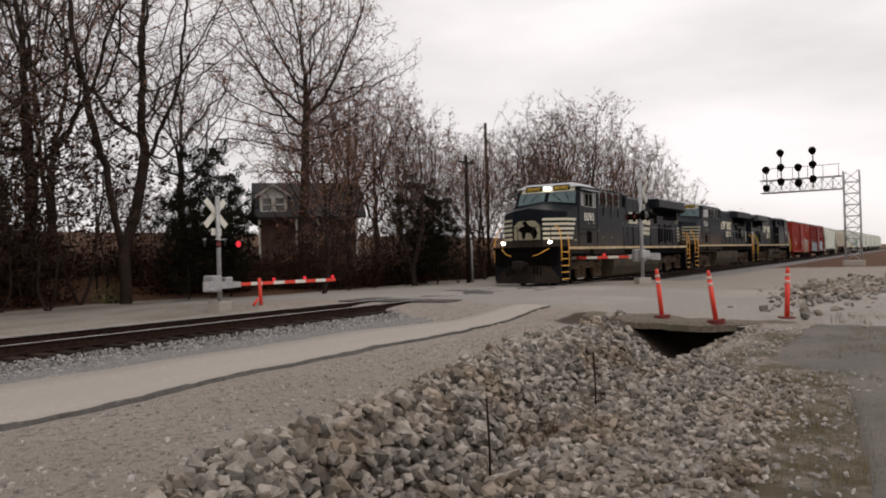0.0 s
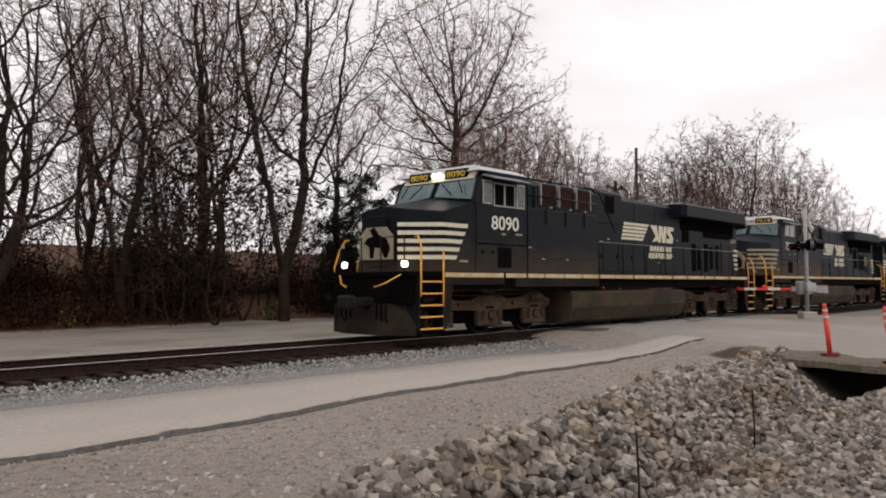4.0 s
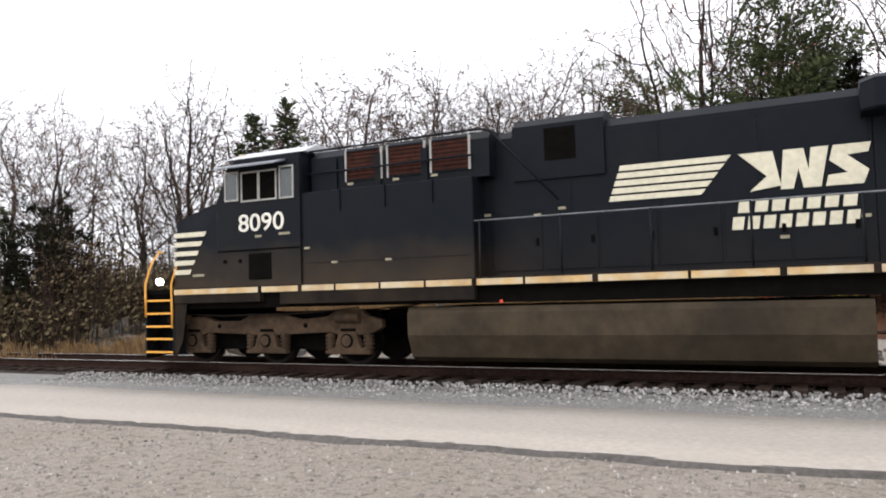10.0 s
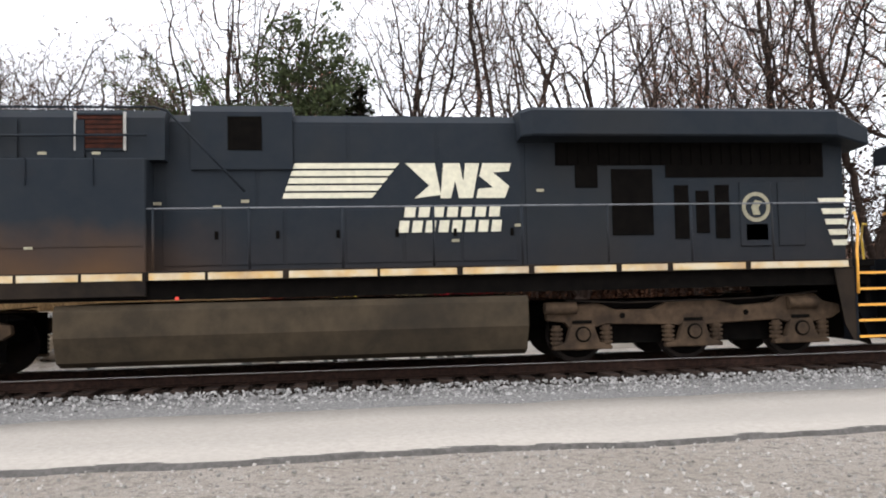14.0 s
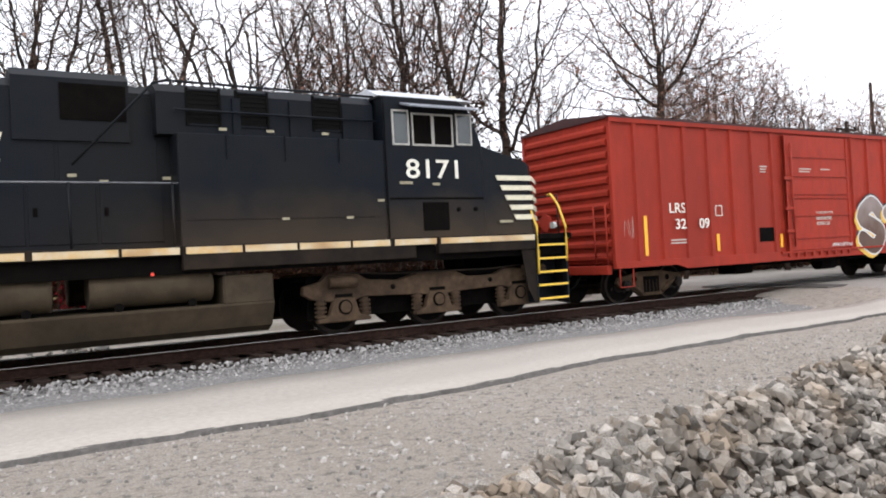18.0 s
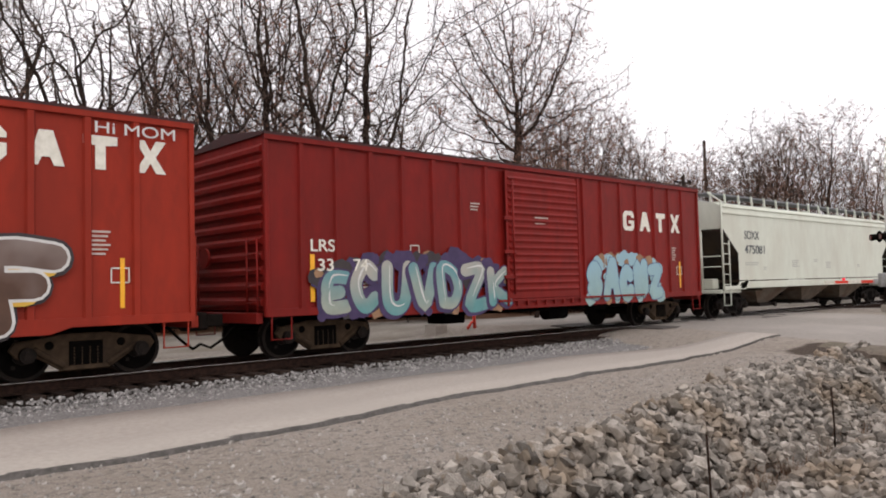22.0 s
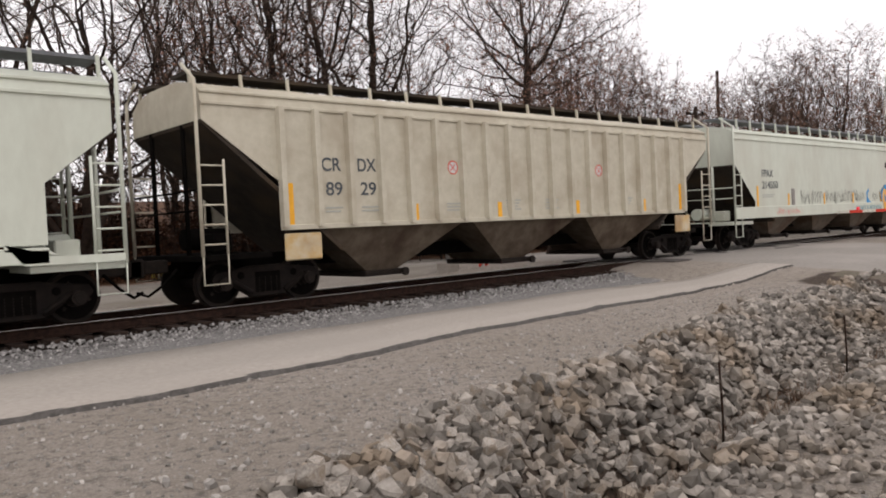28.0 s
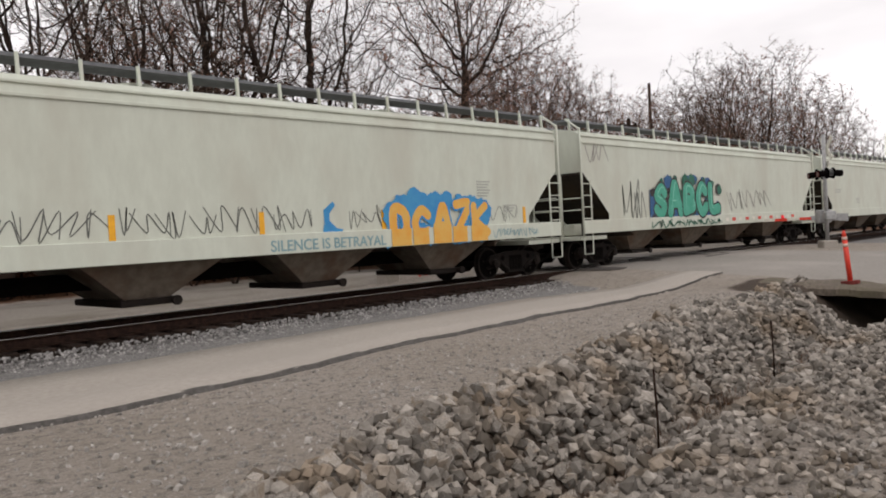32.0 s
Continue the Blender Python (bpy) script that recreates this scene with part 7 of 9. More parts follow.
    for k in range(n):
        if thick[k] > 0.026:
            continue
        p = Vector(nodes[k])
        out = (p - Vector(nodes[parent[k]])).normalized()
        for _ in range(twigs if not kids[k] else 1 if rng.random() < 0.7 else 0):
            v = (out * 0.8 + Vector((rng.gauss(0, 0.55), rng.gauss(0, 0.55), rng.gauss(0.15, 0.5)))).normalized()
            ln = rng.uniform(0.22, 0.62)
            if twigs:
                w.spike(p, p + v * ln, 0.0065)
                for _ in range(2):
                    m = p + v * ln * rng.uniform(0.25, 0.8)
                    w.spike(m, m + (v + Vector((rng.gauss(0, 0.7), rng.gauss(0, 0.7), rng.gauss(0, 0.6)))).normalized() * ln * 0.6, 0.0045)
            if rng.random() < leafy:
                for _ in range(2):
                    w.leaf(p + v * ln * rng.random() + Vector((rng.gauss(0, 0.06), rng.gauss(0, 0.06), rng.gauss(0, 0.06))), leaf * rng.uniform(0.6, 1.2))
        for _ in range(clump if not kids[k] else clump // 3):
            c = p + Vector((rng.gauss(0, 0.17), rng.gauss(0, 0.17), rng.gauss(0.04, 0.11)))
            v = (out * 0.7 + Vector((rng.gauss(0, 0.6), rng.gauss(0, 0.6), rng.gauss(0.35, 0.4)))).normalized()
            u = v.cross(Vector((rng.gauss(0, 1), rng.gauss(0, 1), rng.gauss(0, 1)))).normalized()
            ln, wd = rng.uniform(0.10, 0.20), rng.uniform(0.022, 0.05)
            b = len(w.lv)
            w.lv += [c - v * ln * 0.5, c + u * wd, c + v * ln, c - u * wd]
            w.lf.append((b, b + 1, b + 2, b + 3))
    return w


def tree_kind(w, name="bare_tree", label="tall bare grey-brown forest tree", leaf=None, bark=None, category="tree", group="trees behind the track"):
    # every kind is brought to a height of 10 m, so that copies can be scaled to the height they have
    k = 10.0 / max(v.z for v in w.v + w.sv)
    w.v = [v * k for v in w.v]
    w.sv = [v * k for v in w.sv]
    w.lv = [v * k for v in w.lv]
    return w.build(name, pose(0, -400, -60), label, category, bark or M_BARK, leaf or M_LEAFRUST, group)


def conifer_kind(seed, h, width, material, label, droop=0.15, first=0.08, dome=1.5):
    rng = random.Random(seed)
    w = Wood(seed)
    w.limb([Vector((0, 0, -0.3)), Vector((0.1, 0, h * 0.5)), Vector((0.0, 0.05, h))], [h * 0.018, h * 0.011, 0.02], 7)
    n = int(46 * h / 6)
    for i in range(n):
        z = h * (first + (1 - first) * (i / n) ** 0.95)
        reach = width * (1 - ((z / h - first) / (1 - first)) ** dome) * (0.55 + 0.45 * min(1, (z / h - first) * 8)) * rng.uniform(0.55, 1.15) + 0.12
        a = i * 2.4 + rng.uniform(-0.5, 0.5)
        d = Vector((math.cos(a), math.sin(a), rng.uniform(-0.1, 0.4)))
        side = Vector((-d.y, d.x, 0))
        p0 = Vector((0, 0, z))
        p1 = p0 + d * reach - Vector((0, 0, droop * reach))
        w.limb([p0, (p0 + p1) / 2 + Vector((0, 0, 0.1)), p1], [0.045, 0.028, 0.01], 3)
        for k in range(int(66 * reach / width) + 12):
            t = rng.uniform(0.08, 1.04)
            fan = 0.42 * reach * (1 - 0.5 * t) * rng.gauss(0, 0.6)
            q = p0.lerp(p1, t) + side * fan + Vector((rng.gauss(0, 0.07), rng.gauss(0, 0.07), rng.gauss(0, 0.12) - abs(fan) * droop))
            u = (d * 0.8 + side * fan * 1.2 + Vector((0, 0, rng.uniform(-0.5, 0.4)))).normalized()
            v = u.cross(Vector((rng.gauss(0, 1), rng.gauss(0, 1), 1 + rng.random()))).normalized()
            ln, wd = rng.uniform(0.12, 0.30), rng.uniform(0.04, 0.085)
            b = len(w.lv)
            w.lv += [q - u * ln * 0.5, q + v * wd, q + u * ln, q - v * wd]
            w.lf.append((b, b + 1, b + 2, b + 3))
    root = empty("conifer", pose(0, -400, -60), label, "conifer", "conifers behind the track")
    mesh_part("trunk", w.v, w.f, M_BARK, root, "", True)
    mesh_part("crown", w.lv, w.lf, material, root, "ragged dense needle foliage")
    return root


def polar(az, r):
    return -math.sin(radians(az)) * r, math.cos(radians(az)) * r


FORKS = "bare tree forking low into tall stems"
RUSTS = "tree with a few rusty brown leaves"
TWIGGY = "bare tree with a dense twiggy crown"
KINDS = [tree_kind(wild_tree(1, 3.0, 6.3, 3.8, 3.4, 1000, leafy=0.25, leaf=0.04, twigs=2, tip=0.0085)), tree_kind(wild_tree(2, 2.6, 6.2, 3.9, 3.3, 1000, 2, 0.35, leafy=0.25, leaf=0.04, twigs=2, tip=0.0085)),
         tree_kind(wild_tree(3, 4.2, 7.0, 3.1, 1.9, 600, twigs=2), label="slender bare forest tree"), tree_kind(wild_tree(4, 4.6, 7.2, 2.9, 1.7, 520, twigs=2), label="slender bare forest tree"),
         tree_kind(wild_tree(5, 2.2, 5.9, 4.2, 3.2, 1400, leafy=0.85, leaf=0.05), label=RUSTS), tree_kind(wild_tree(6, 4.0, 6.8, 3.4, 2.7, 800, 3, 0.32, 2), label=FORKS),
         tree_kind(wild_tree(7, 4.6, 7.0, 3.2, 2.4, 700, 2, 0.30, 2), label=FORKS), tree_kind(wild_tree(8, 1.9, 5.7, 4.3, 3.0, 1400, 2, 0.3, leafy=0.85, leaf=0.05), label=RUSTS)]
KINDS.append(tree_kind(wild_tree(9, 1.6, 5.6, 4.4, 3.0, 1400, leafy=0.7, leaf=0.045), label=TWIGGY, leaf=M_HAZE, bark=M_BARKGREY))
KINDS.append(tree_kind(wild_tree(10, 2.0, 5.8, 4.2, 2.7, 1300, 2, 0.35, leafy=0.7, leaf=0.045), label=TWIGGY, leaf=M_HAZE, bark=M_BARKGREY))
OAK = tree_kind(wild_tree(11, 0.7, 5.0, 5.0, 3.4, 420, 2, 0.5, 2, 1.0, 0.10, fine=1.0), label="young oak holding dense dark brown leaves", leaf=M_LEAFDARK)
BIG = tree_kind(wild_tree(21, 2.4, 6.0, 4.1, 4.2, 2300, leafy=1.0, leaf=0.040, leader=5.0, fine=0.62, tip=0.0078, twigs=2), label="big spreading bare tree with a few rusty leaves")
BIG2 = tree_kind(wild_tree(22, 2.0, 5.8, 4.3, 3.8, 2400, 2, 0.3, leafy=0.9, leaf=0.036, fine=0.64), label="broad spreading bare tree with a few rusty leaves")
GNARLED = tree_kind(wild_tree(24, 1.5, 5.4, 4.3, 5.2, 1300, 4, 0.8, leafy=0.2, leaf=0.036, twigs=2, fine=0.72, tip=0.0120), label="gnarled bare tree with many heavy spreading limbs")
PINE = tree_kind(wild_tree(31, 2.4, 6.2, 3.7, 2.9, 620, twigs=0, leader=8.6, clump=30, tip=0.008, fine=0.9), "pine", "green pine with an airy clumped crown", M_PINE3, None, "conifer", "conifers behind the track")
PINE2 = tree_kind(wild_tree(32, 1.6, 5.8, 4.1, 3.4, 620, twigs=0, leader=8.0, clump=30, tip=0.008, fine=0.9), "pine", "pale olive-green pine with an airy crown", M_PINE2, None, "conifer", "conifers behind the track")
EVERGREEN = tree_kind(wild_tree(33, 0.5, 4.8, 5.0, 3.6, 560, twigs=0, leader=7.5, clump=46, tip=0.008, fine=1.0), "evergreen", "broad rounded dark evergreen reaching the ground", M_PINE, None, "conifer", "conifers behind the track")


def plant(kind, az, r, height_m, turn, tilt=0.0, wide=1.0):
    x, y = polar(az, r)
    k = height_m / 10.0
    kind.scale = (k * wide, k * wide, k)
    return copy_thing(kind, pose(x, y, height(x, y) - 0.05, tilt, 0, turn))


def top_angle(az):
    """How high the tree tops stand over the horizon, in degrees, along the wood."""
    pts = ((62, 13.0), (43, 13.0), (38, 15.5), (22, 16.5), (15, 17), (9, 24), (0, 25), (-20, 26), (-36, 26), (-41, 22), (-44, 18), (-49, 20), (-53, 16), (-57, 13.0), (-60, 11.0), (-62, 10.0), (-66, 12.0), (-71, 9.8), (-74, 7.0), (-78, 4.5), (-84, 3.5))
    for (a, ea), (b, eb) in zip(pts, pts[1:]):
        if a >= az >= b:
            return ea + (eb - ea) * (a - az) / (a - b)
    return 4.0


trng = random.Random(77)
# Chosen trees that stand out
plant(BIG, -48.4, 46, 22.0, 40, wide=0.72)
plant(GNARLED, -16.9, 32, 14.0, 200, wide=0.95)
plant(KINDS[1], -25.5, 34, 17, 140)
plant(KINDS[7], -23.6, 36, 12, 60)
plant(KINDS[4], -27.6, 37, 13, 10)
plant(KINDS[5], -6.8, 40, 19, 20)
plant(KINDS[2], -9.6, 41, 22, 70)
plant(KINDS[6], -11.2, 37, 19.5, 160)
plant(KINDS[5], -13.2, 44, 19, 300)
plant(KINDS[0], 8.0, 41, 21, 10)
plant(KINDS[1], 5.6, 45, 19, 110)
plant(KINDS[5], -23.2, 40, 19, 250)
plant(KINDS[0], -30.5, 36, 21, 80)
plant(KINDS[1], -36.3, 35, 22, 215)
plant(BIG2, -66.3, 60, 13.5, 330, wide=1.2)
plant(KINDS[4], -52.0, 50, 15, 40, wide=1.0)
plant(KINDS[4], -57.8, 55, 11.6, 100, wide=1.0)
plant(KINDS[2], 44.5, 36, 12.8, 0)
plant(KINDS[3], 13.8, 38, 12.6, 50)
plant(KINDS[3], 11.5, 45, 13.0, 150)
for a, r, e in ((-61.5, 60, 9.8), (-64.4, 58, 11.6), (-67.0, 64, 12.6), (-69.6, 60, 12.0), (-72.2, 64, 10.0), (-74.8, 70, 7.0), (-53.3, 54, 14.2), (-56.2, 57, 12.4)):
    plant(KINDS[4 + 3 * (int(r) % 2)] if a > -61 else KINDS[4 + 4 * (int(r) % 3 > 0)], a, r, math.tan(radians(e)) * r + 1.0 - height(*polar(a, r)), r * 37, 0, 1.15)
for k in range(12):
    a, r = 17.0 + 3.5 * k + (k * 5 % 3) * 0.5, 34 + 11 * ((k * 7) % 5) / 4
    e = 18.6 - 3.0 * smooth_step(36, 43, a) - 3.2 * ((k * 3) % 4) / 3
    plant(KINDS[8 + k % 2], a, r, math.tan(radians(e)) * r + 1.3 - height(*polar(a, r)), k * 67, 0, 1.6)
for a, r, h, turn in ((-27.2, 35, 6.5, 0), (-28.8, 33, 7.5, 80), (-30.2, 35, 8.8, 160), (-31.6, 33, 10.5, 220), (-33.4, 35, 11.5, 300), (-34.8, 37, 9.0, 30), (-25.4, 36, 5.0, 130), (-51.5, 40, 5.0, 10), (-53.4, 42, 5.5, 90), (-55.8, 44, 5.0, 190), (-59.5, 47, 5.0, 290), (-49.4, 41, 4.2, 20), (-45.6, 42, 3.8, 60), (-13.5, 38, 6.0, 70), (-16.5, 36, 5.0, 170), (-18.8, 40, 6.5, 250), (-21.0, 37, 5.5, 310), (-23.2, 41, 6.6, 20), (-2.0, 37, 7.0, 45), (0.8, 39, 6.0, 145), (-35.5, 46, 5.0, 20), (-37.2, 48, 5.2, 90), (-38.8, 46, 4.6, 160), (-40.2, 50, 5.0, 230), (-36.3, 52, 5.5, 300)):
    plant(OAK, a, r, h, turn, 0, 1.2)
for a, r, e, turn in ((50.5, 40, 14.5, 20), (53.0, 43, 15.5, 120), (55.5, 41, 14.0, 220), (47.5, 44, 15.0, 300), (58.0, 44, 15.5, 60)):
    plant(KINDS[2 + int(turn) % 2 if turn > 100 else 3], a, r, math.tan(radians(e)) * r + 1.3 - height(*polar(a, r)), turn, 0, 0.9)
for a, r, e, turn in ((27.0, 40, 19.0, 10), (23.2, 38, 17.8, 100), (20.5, 42, 18.4, 220), (16.2, 40, 18.8, 300), (31.0, 41, 17.0, 50)):
    plant(KINDS[3 if turn % 20 else 6], a, r, math.tan(radians(e)) * r + 1.3 - height(*polar(a, r)), turn)
az = 60.0
while az > -75:
    el = top_angle(az)
    for lo, hi, low in ((34, 44, 1.0), (47, 60, 0.95)):
        r = trng.uniform(lo, hi) + (14 if az < -58 else 0)
        if -16 < az < -5 and r < 54 or 8 < az and r > 60:
            continue
        if -50 < az < -42 and r < 60 or -42 < az < -22 and r < 45:
            continue
        a = az + trng.uniform(-0.9, 0.9)
        h = (math.tan(radians(el)) * r + 1.0 - height(*polar(a, r))) * trng.uniform(0.6, 1.0) * low * (0.8 if az > 10 else 1.0)
        h = min(h, 24)
        if h > 2.5:
            pick = trng.choice((0, 1, 2, 8, 9, 6, 8, 9)) if az > 12 else trng.choice((0, 1, 2, 3, 5, 6, 0, 1)) if az > -20 else trng.choice((0, 1, 4, 5, 7, 1, 2, 0))
            if az < -50:
                pick = trng.choice((4, 7, 0, 1, 4))
            plant(KINDS[pick], a, r, h, trng.uniform(0, 360), trng.uniform(-3, 3), trng.uniform(0.85, 1.2))
    az -= 7.0 if az > 10 else 9.0 if az > -50 else 5.5
CEDAR = conifer_kind(3, 10.0, 2.6, M_PINE, "dark green cedar with a ragged crown")
CEDAR3 = conifer_kind(5, 10.0, 2.3, M_PINE3, "olive-green cedar with dense foliage", 0.2, 0.05, 2.0)
for kind, a, r, h, turn, wide in ((PINE, 2.7, 36, 13.6, 0, 0.95), (PINE, 0.6, 38, 11.0, 130, 0.8), (CEDAR, -1.4, 34, 9.6, 40, 1.1), (CEDAR, -3.0, 35, 7.6, 200, 1.1), (CEDAR, 4.6, 34, 7.4, 300, 1.2), (PINE2, 11.9, 40, 11.6, 90, 0.85), (PINE2, 9.4, 42, 9.0, 20, 0.8), (PINE2, 14.0, 38, 7.0, 200, 0.9),
                                  (CEDAR3, 40.2, 30, 7.4, 0, 1.15), (CEDAR3, 37.9, 32, 8.8, 70, 0.95), (CEDAR3, 34.5, 38, 7.0, 20, 1.0), (CEDAR3, 56.0, 33, 5.0, 80, 1.1), (CEDAR3, 24.5, 36, 6.0, 30, 1.2),
                                  (EVERGREEN, -42.0, 37, 7.4, 120, 0.80), (EVERGREEN, -43.2, 38, 5.2, 10, 0.75), (EVERGREEN, -40.4, 36, 5.0, 200, 0.85), (EVERGREEN, -56.8, 46, 6.6, 40, 0.8), (EVERGREEN, 53.5, 31, 5.4, 80, 0.85), (EVERGREEN, -58.0, 44, 5.4, 300, 0.8)):
    plant(kind, a, r, h, turn, 0, wide)
for k in range(16):
    a, r = -76.0 - 0.42 * k, 120 + 9.0 * ((k * 5) % 7)
    plant(KINDS[(0, 4, 7, 8)[k % 4]], a, r, 9.5 - 0.32 * k + 0.5 * (k % 3), k * 71, 0, 1.5)
for kind in KINDS + [OAK, BIG, BIG2, GNARLED, PINE, PINE2, EVERGREEN, CEDAR, CEDAR3]:
    for o in (*kind.children_recursive, kind):
        bpy.data.objects.remove(o)


def thicket(name, material, label, spots, seed, stems, leaves, size, stem_mat=None):
    """Loose undergrowth: thin stems and small leaves round many spots of (x, y, radius, height)."""
    w = Wood(seed)
    rng = w.rng
    for x, y, rad, h in spots:
        z = height(x, y)
        for _ in range(stems):
            a, d = rng.uniform(0, 6.28), rad * math.sqrt(rng.random()) * 0.6
            p = Vector((x + d * math.cos(a), y + d * math.sin(a), z - 0.05))
            q = p + Vector((math.cos(a) * rad * 0.5 * rng.random(), math.sin(a) * rad * 0.5 * rng.random(), h * rng.uniform(0.5, 1.05)))
            w.limb([p, p.lerp(q, 0.5) + Vector((rng.uniform(-0.1, 0.1), rng.uniform(-0.1, 0.1), 0)), q], [0.018, 0.012, 0.006], 3)
        for _ in range(leaves):
            a, d = rng.uniform(0, 6.28), rad * math.sqrt(rng.random())
            w.leaf(Vector((x + d * math.cos(a), y + d * math.sin(a), z + h * (0.05 + 0.9 * rng.random() * (1 - 0.5 * (d / rad) ** 2)))), size * rng.uniform(0.6, 1.3))
    me_v, me_f = w.v + w.lv, w.f + [tuple(i + len(w.v) for i in q) for q in w.lf]
    ob = mesh_part(name, me_v, me_f, [stem_mat or M_TWIG, material])
    ob.data.polygons.foreach_set("material_index", [0] * len(w.f) + [1] * len(w.lf))
    return ob


brng = random.Random(5)


def brush_height(a):
    """How tall the dark brush stands along the bank."""
    if a > -16:
        return 3.6
    if a > -28:
        return 2.6
    if a > -34:
        return 4.6
    if a > -40:
        return 0.9
    return 3.0 if a > -62 else 2.4


spots = []
for i in range(560):
    a = brng.uniform(-74, 9)
    r = brng.uniform(29.0, 33) + (6 if a < -52 else 0) + (1.5 if a > -14 else 0)
    x, y = polar(a, r)
    edge = lane_far(x) + 0.4
    if y < edge:
        x, y = x * edge / y, edge
    y += (brng.uniform(1.6, 6.5) if a < -13 else brng.uniform(0.3, 5.0)) + (4.0 if -40 < a < -33.5 else 0.0)
    spots.append((x, y, brng.uniform(0.9, 1.7), brush_height(a) * (0.28 + 1.25 * smooth_step(-0.25, 0.45, fbm(x, y, 0.42))) * brng.choice((0.45, 0.7, 1.0, 1.15)) * brng.uniform(0.8, 1.15)))
tagged(thicket("undergrowth", M_BUSHBRN, "", spots, 9, 14, 240, 0.085), "dense dark brown leafless undergrowth on the bank", "undergrowth", kind="stuff")
spots = []
for i in range(310):
    a = brng.uniform(9, 60)
    r = brng.uniform(28.5, 38)
    x, y = polar(a, r)
    spots.append((x, y, brng.uniform(0.9, 1.9), brng.uniform(1.2, 2.6) + 2.0 * smooth_step(-0.1, 0.5, fbm(x, y, 0.35))))
tagged(thicket("undergrowth", M_BUSHGREY, "", spots, 10, 24, 210, 0.075), "grey-brown bare brush below the trees", "undergrowth", kind="stuff")
spots = []
for i in range(260):
    a = brng.uniform(4, 60)
    r = brng.uniform(24.5, 28)
    x, y = polar(a, r)
    spots.append((x, y, 0.5, brng.uniform(0.35, 0.8)))
tagged(thicket("dry_grass", M_GRASSDRY, "", spots, 12, 30, 0, 0.05, M_GRASSDRY), "tan dry grass along the rock ledge", "grass", kind="stuff")


def bush(name, a, r, rad, h, material, label, seed, leaves=900, size=0.09):
    x, y = polar(a, r)
    root = empty(name, pose(0, 0, 0), label, "bush")
    w = thicket("foliage", material, "", [(x + random.Random(seed + k).uniform(-0.5, 0.5) * rad, y + random.Random(seed - k).uniform(-0.5, 0.5) * rad, rad * (0.5 + 0.15 * (k % 3)), h * (0.55 + 0.15 * (k % 4))) for k in range(5)], seed, 7, leaves // 5, size)
    w.parent = root
    return root


bush("red_bush", -8.6, 33, 1.4, 4.4, M_BUSHRED, "bright crimson autumn bush beside the wood", 31, 2600, 0.11)
bush("red_bush", -10.0, 32.4, 1.0, 2.6, M_BUSHRED, "low crimson autumn bush beside the wood", 37, 1000, 0.10)
bush("red_bush", 6.0, 30.5, 1.2, 4.8, M_BUSHRED, "sparse dull red bush between trees", 44, 700, 0.10)
bush("yellow_bush", 0.4, 31.2, 0.9, 1.7, M_BUSHYEL, "small yellow-leaved bush at the wood's edge", 51, 500, 0.09)
bush("yellow_bush", -12.4, 34, 0.8, 3.9, M_BUSHYEL, "yellow-green bush by the white house", 55, 500, 0.09)
bush("yellow_bush", -22.3, 33, 0.5, 0.7, M_BUSHYEL, "low yellow weed at the wood's edge", 57, 160, 0.07)
for k, (a, r, rad, h) in enumerate(((22.0, 29.5, 1.7, 3.4), (25.4, 30.5, 1.5, 2.8), (19.0, 30.5, 1.4, 3.0), (29.0, 31, 1.5, 2.6), (16.5, 30, 1.3, 4.2), (33.0, 30, 1.4, 2.4))):
    bush("green_bush", a, r, rad, h, M_OLIVE if k != 4 else M_BUSHBRN, "olive-green brush at the wood's edge" if k != 4 else "dark brown rounded bush at the wood's edge", 70 + k, 2600, 0.10)
bush("green_bush", -5.2, 32.5, 0.9, 2.6, M_GRASS, "pale green-brown shrub at the wood's edge", 59, 500, 0.09)
bush("green_bush", -35.5, 36, 0.9, 1.3, M_GRASS, "pale green-brown shrub at the wood's edge", 62, 300, 0.09)

# Houses among the trees, utility pole and wires
def house(name, x, y, turn, w, d, eave, ridge, label, z0):
    root = empty(name, pose(x, y, z0, 0, 0, turn), label, "house")
    bm = bmesh.new()
    prism(bm, [(-w / 2, -1.0), (w / 2, -1.0), (w / 2, eave), (0, ridge), (-w / 2, eave)], -d / 2, d / 2)
    part("wall", bm, M_SIDING, root, "pale clapboard walls")
    for s in (-1, 1):
        bm = bmesh.new()
        prism(bm, [(0, ridge + 0.02), (0, ridge + 0.2), (s * (w / 2 + 0.45), eave - 0.12), (s * (w / 2 + 0.45), eave - 0.3)], -d / 2 - 0.4, d / 2 + 0.4)
        part("roof", bm, M_ROOF, root, "grey shingled roof slope")
    for k in range(int(eave / 0.2)):
        part("clapboard", one(box, -w / 2 + 0.02, w / 2 - 0.02, -d / 2 - 0.025, -d / 2 + 0.01, k * 0.2, k * 0.2 + 0.17), M_SIDING, root)
    return root


def window(root, x, z, w, h, y):
    bm = bmesh.new()
    t = 0.09
    for q in ((x - w / 2, x + w / 2, z, z + t), (x - w / 2, x + w / 2, z + h - t, z + h), (x - w / 2, x - w / 2 + t, z + t, z + h - t), (x + w / 2 - t, x + w / 2, z + t, z + h - t), (x - w / 2 + t, x + w / 2 - t, z + h / 2 - 0.03, z + h / 2 + 0.03)):
        box(bm, q[0], q[1], y - 0.06, y + 0.01, q[2], q[3])
    f = part("window_frame", bm, M_WHITE, root, "white window frame")
    part("pane", one(box, x - w / 2 + t, x + w / 2 - t, y - 0.02, y + 0.0, z + t, z + h - t), M_GLASS, f)


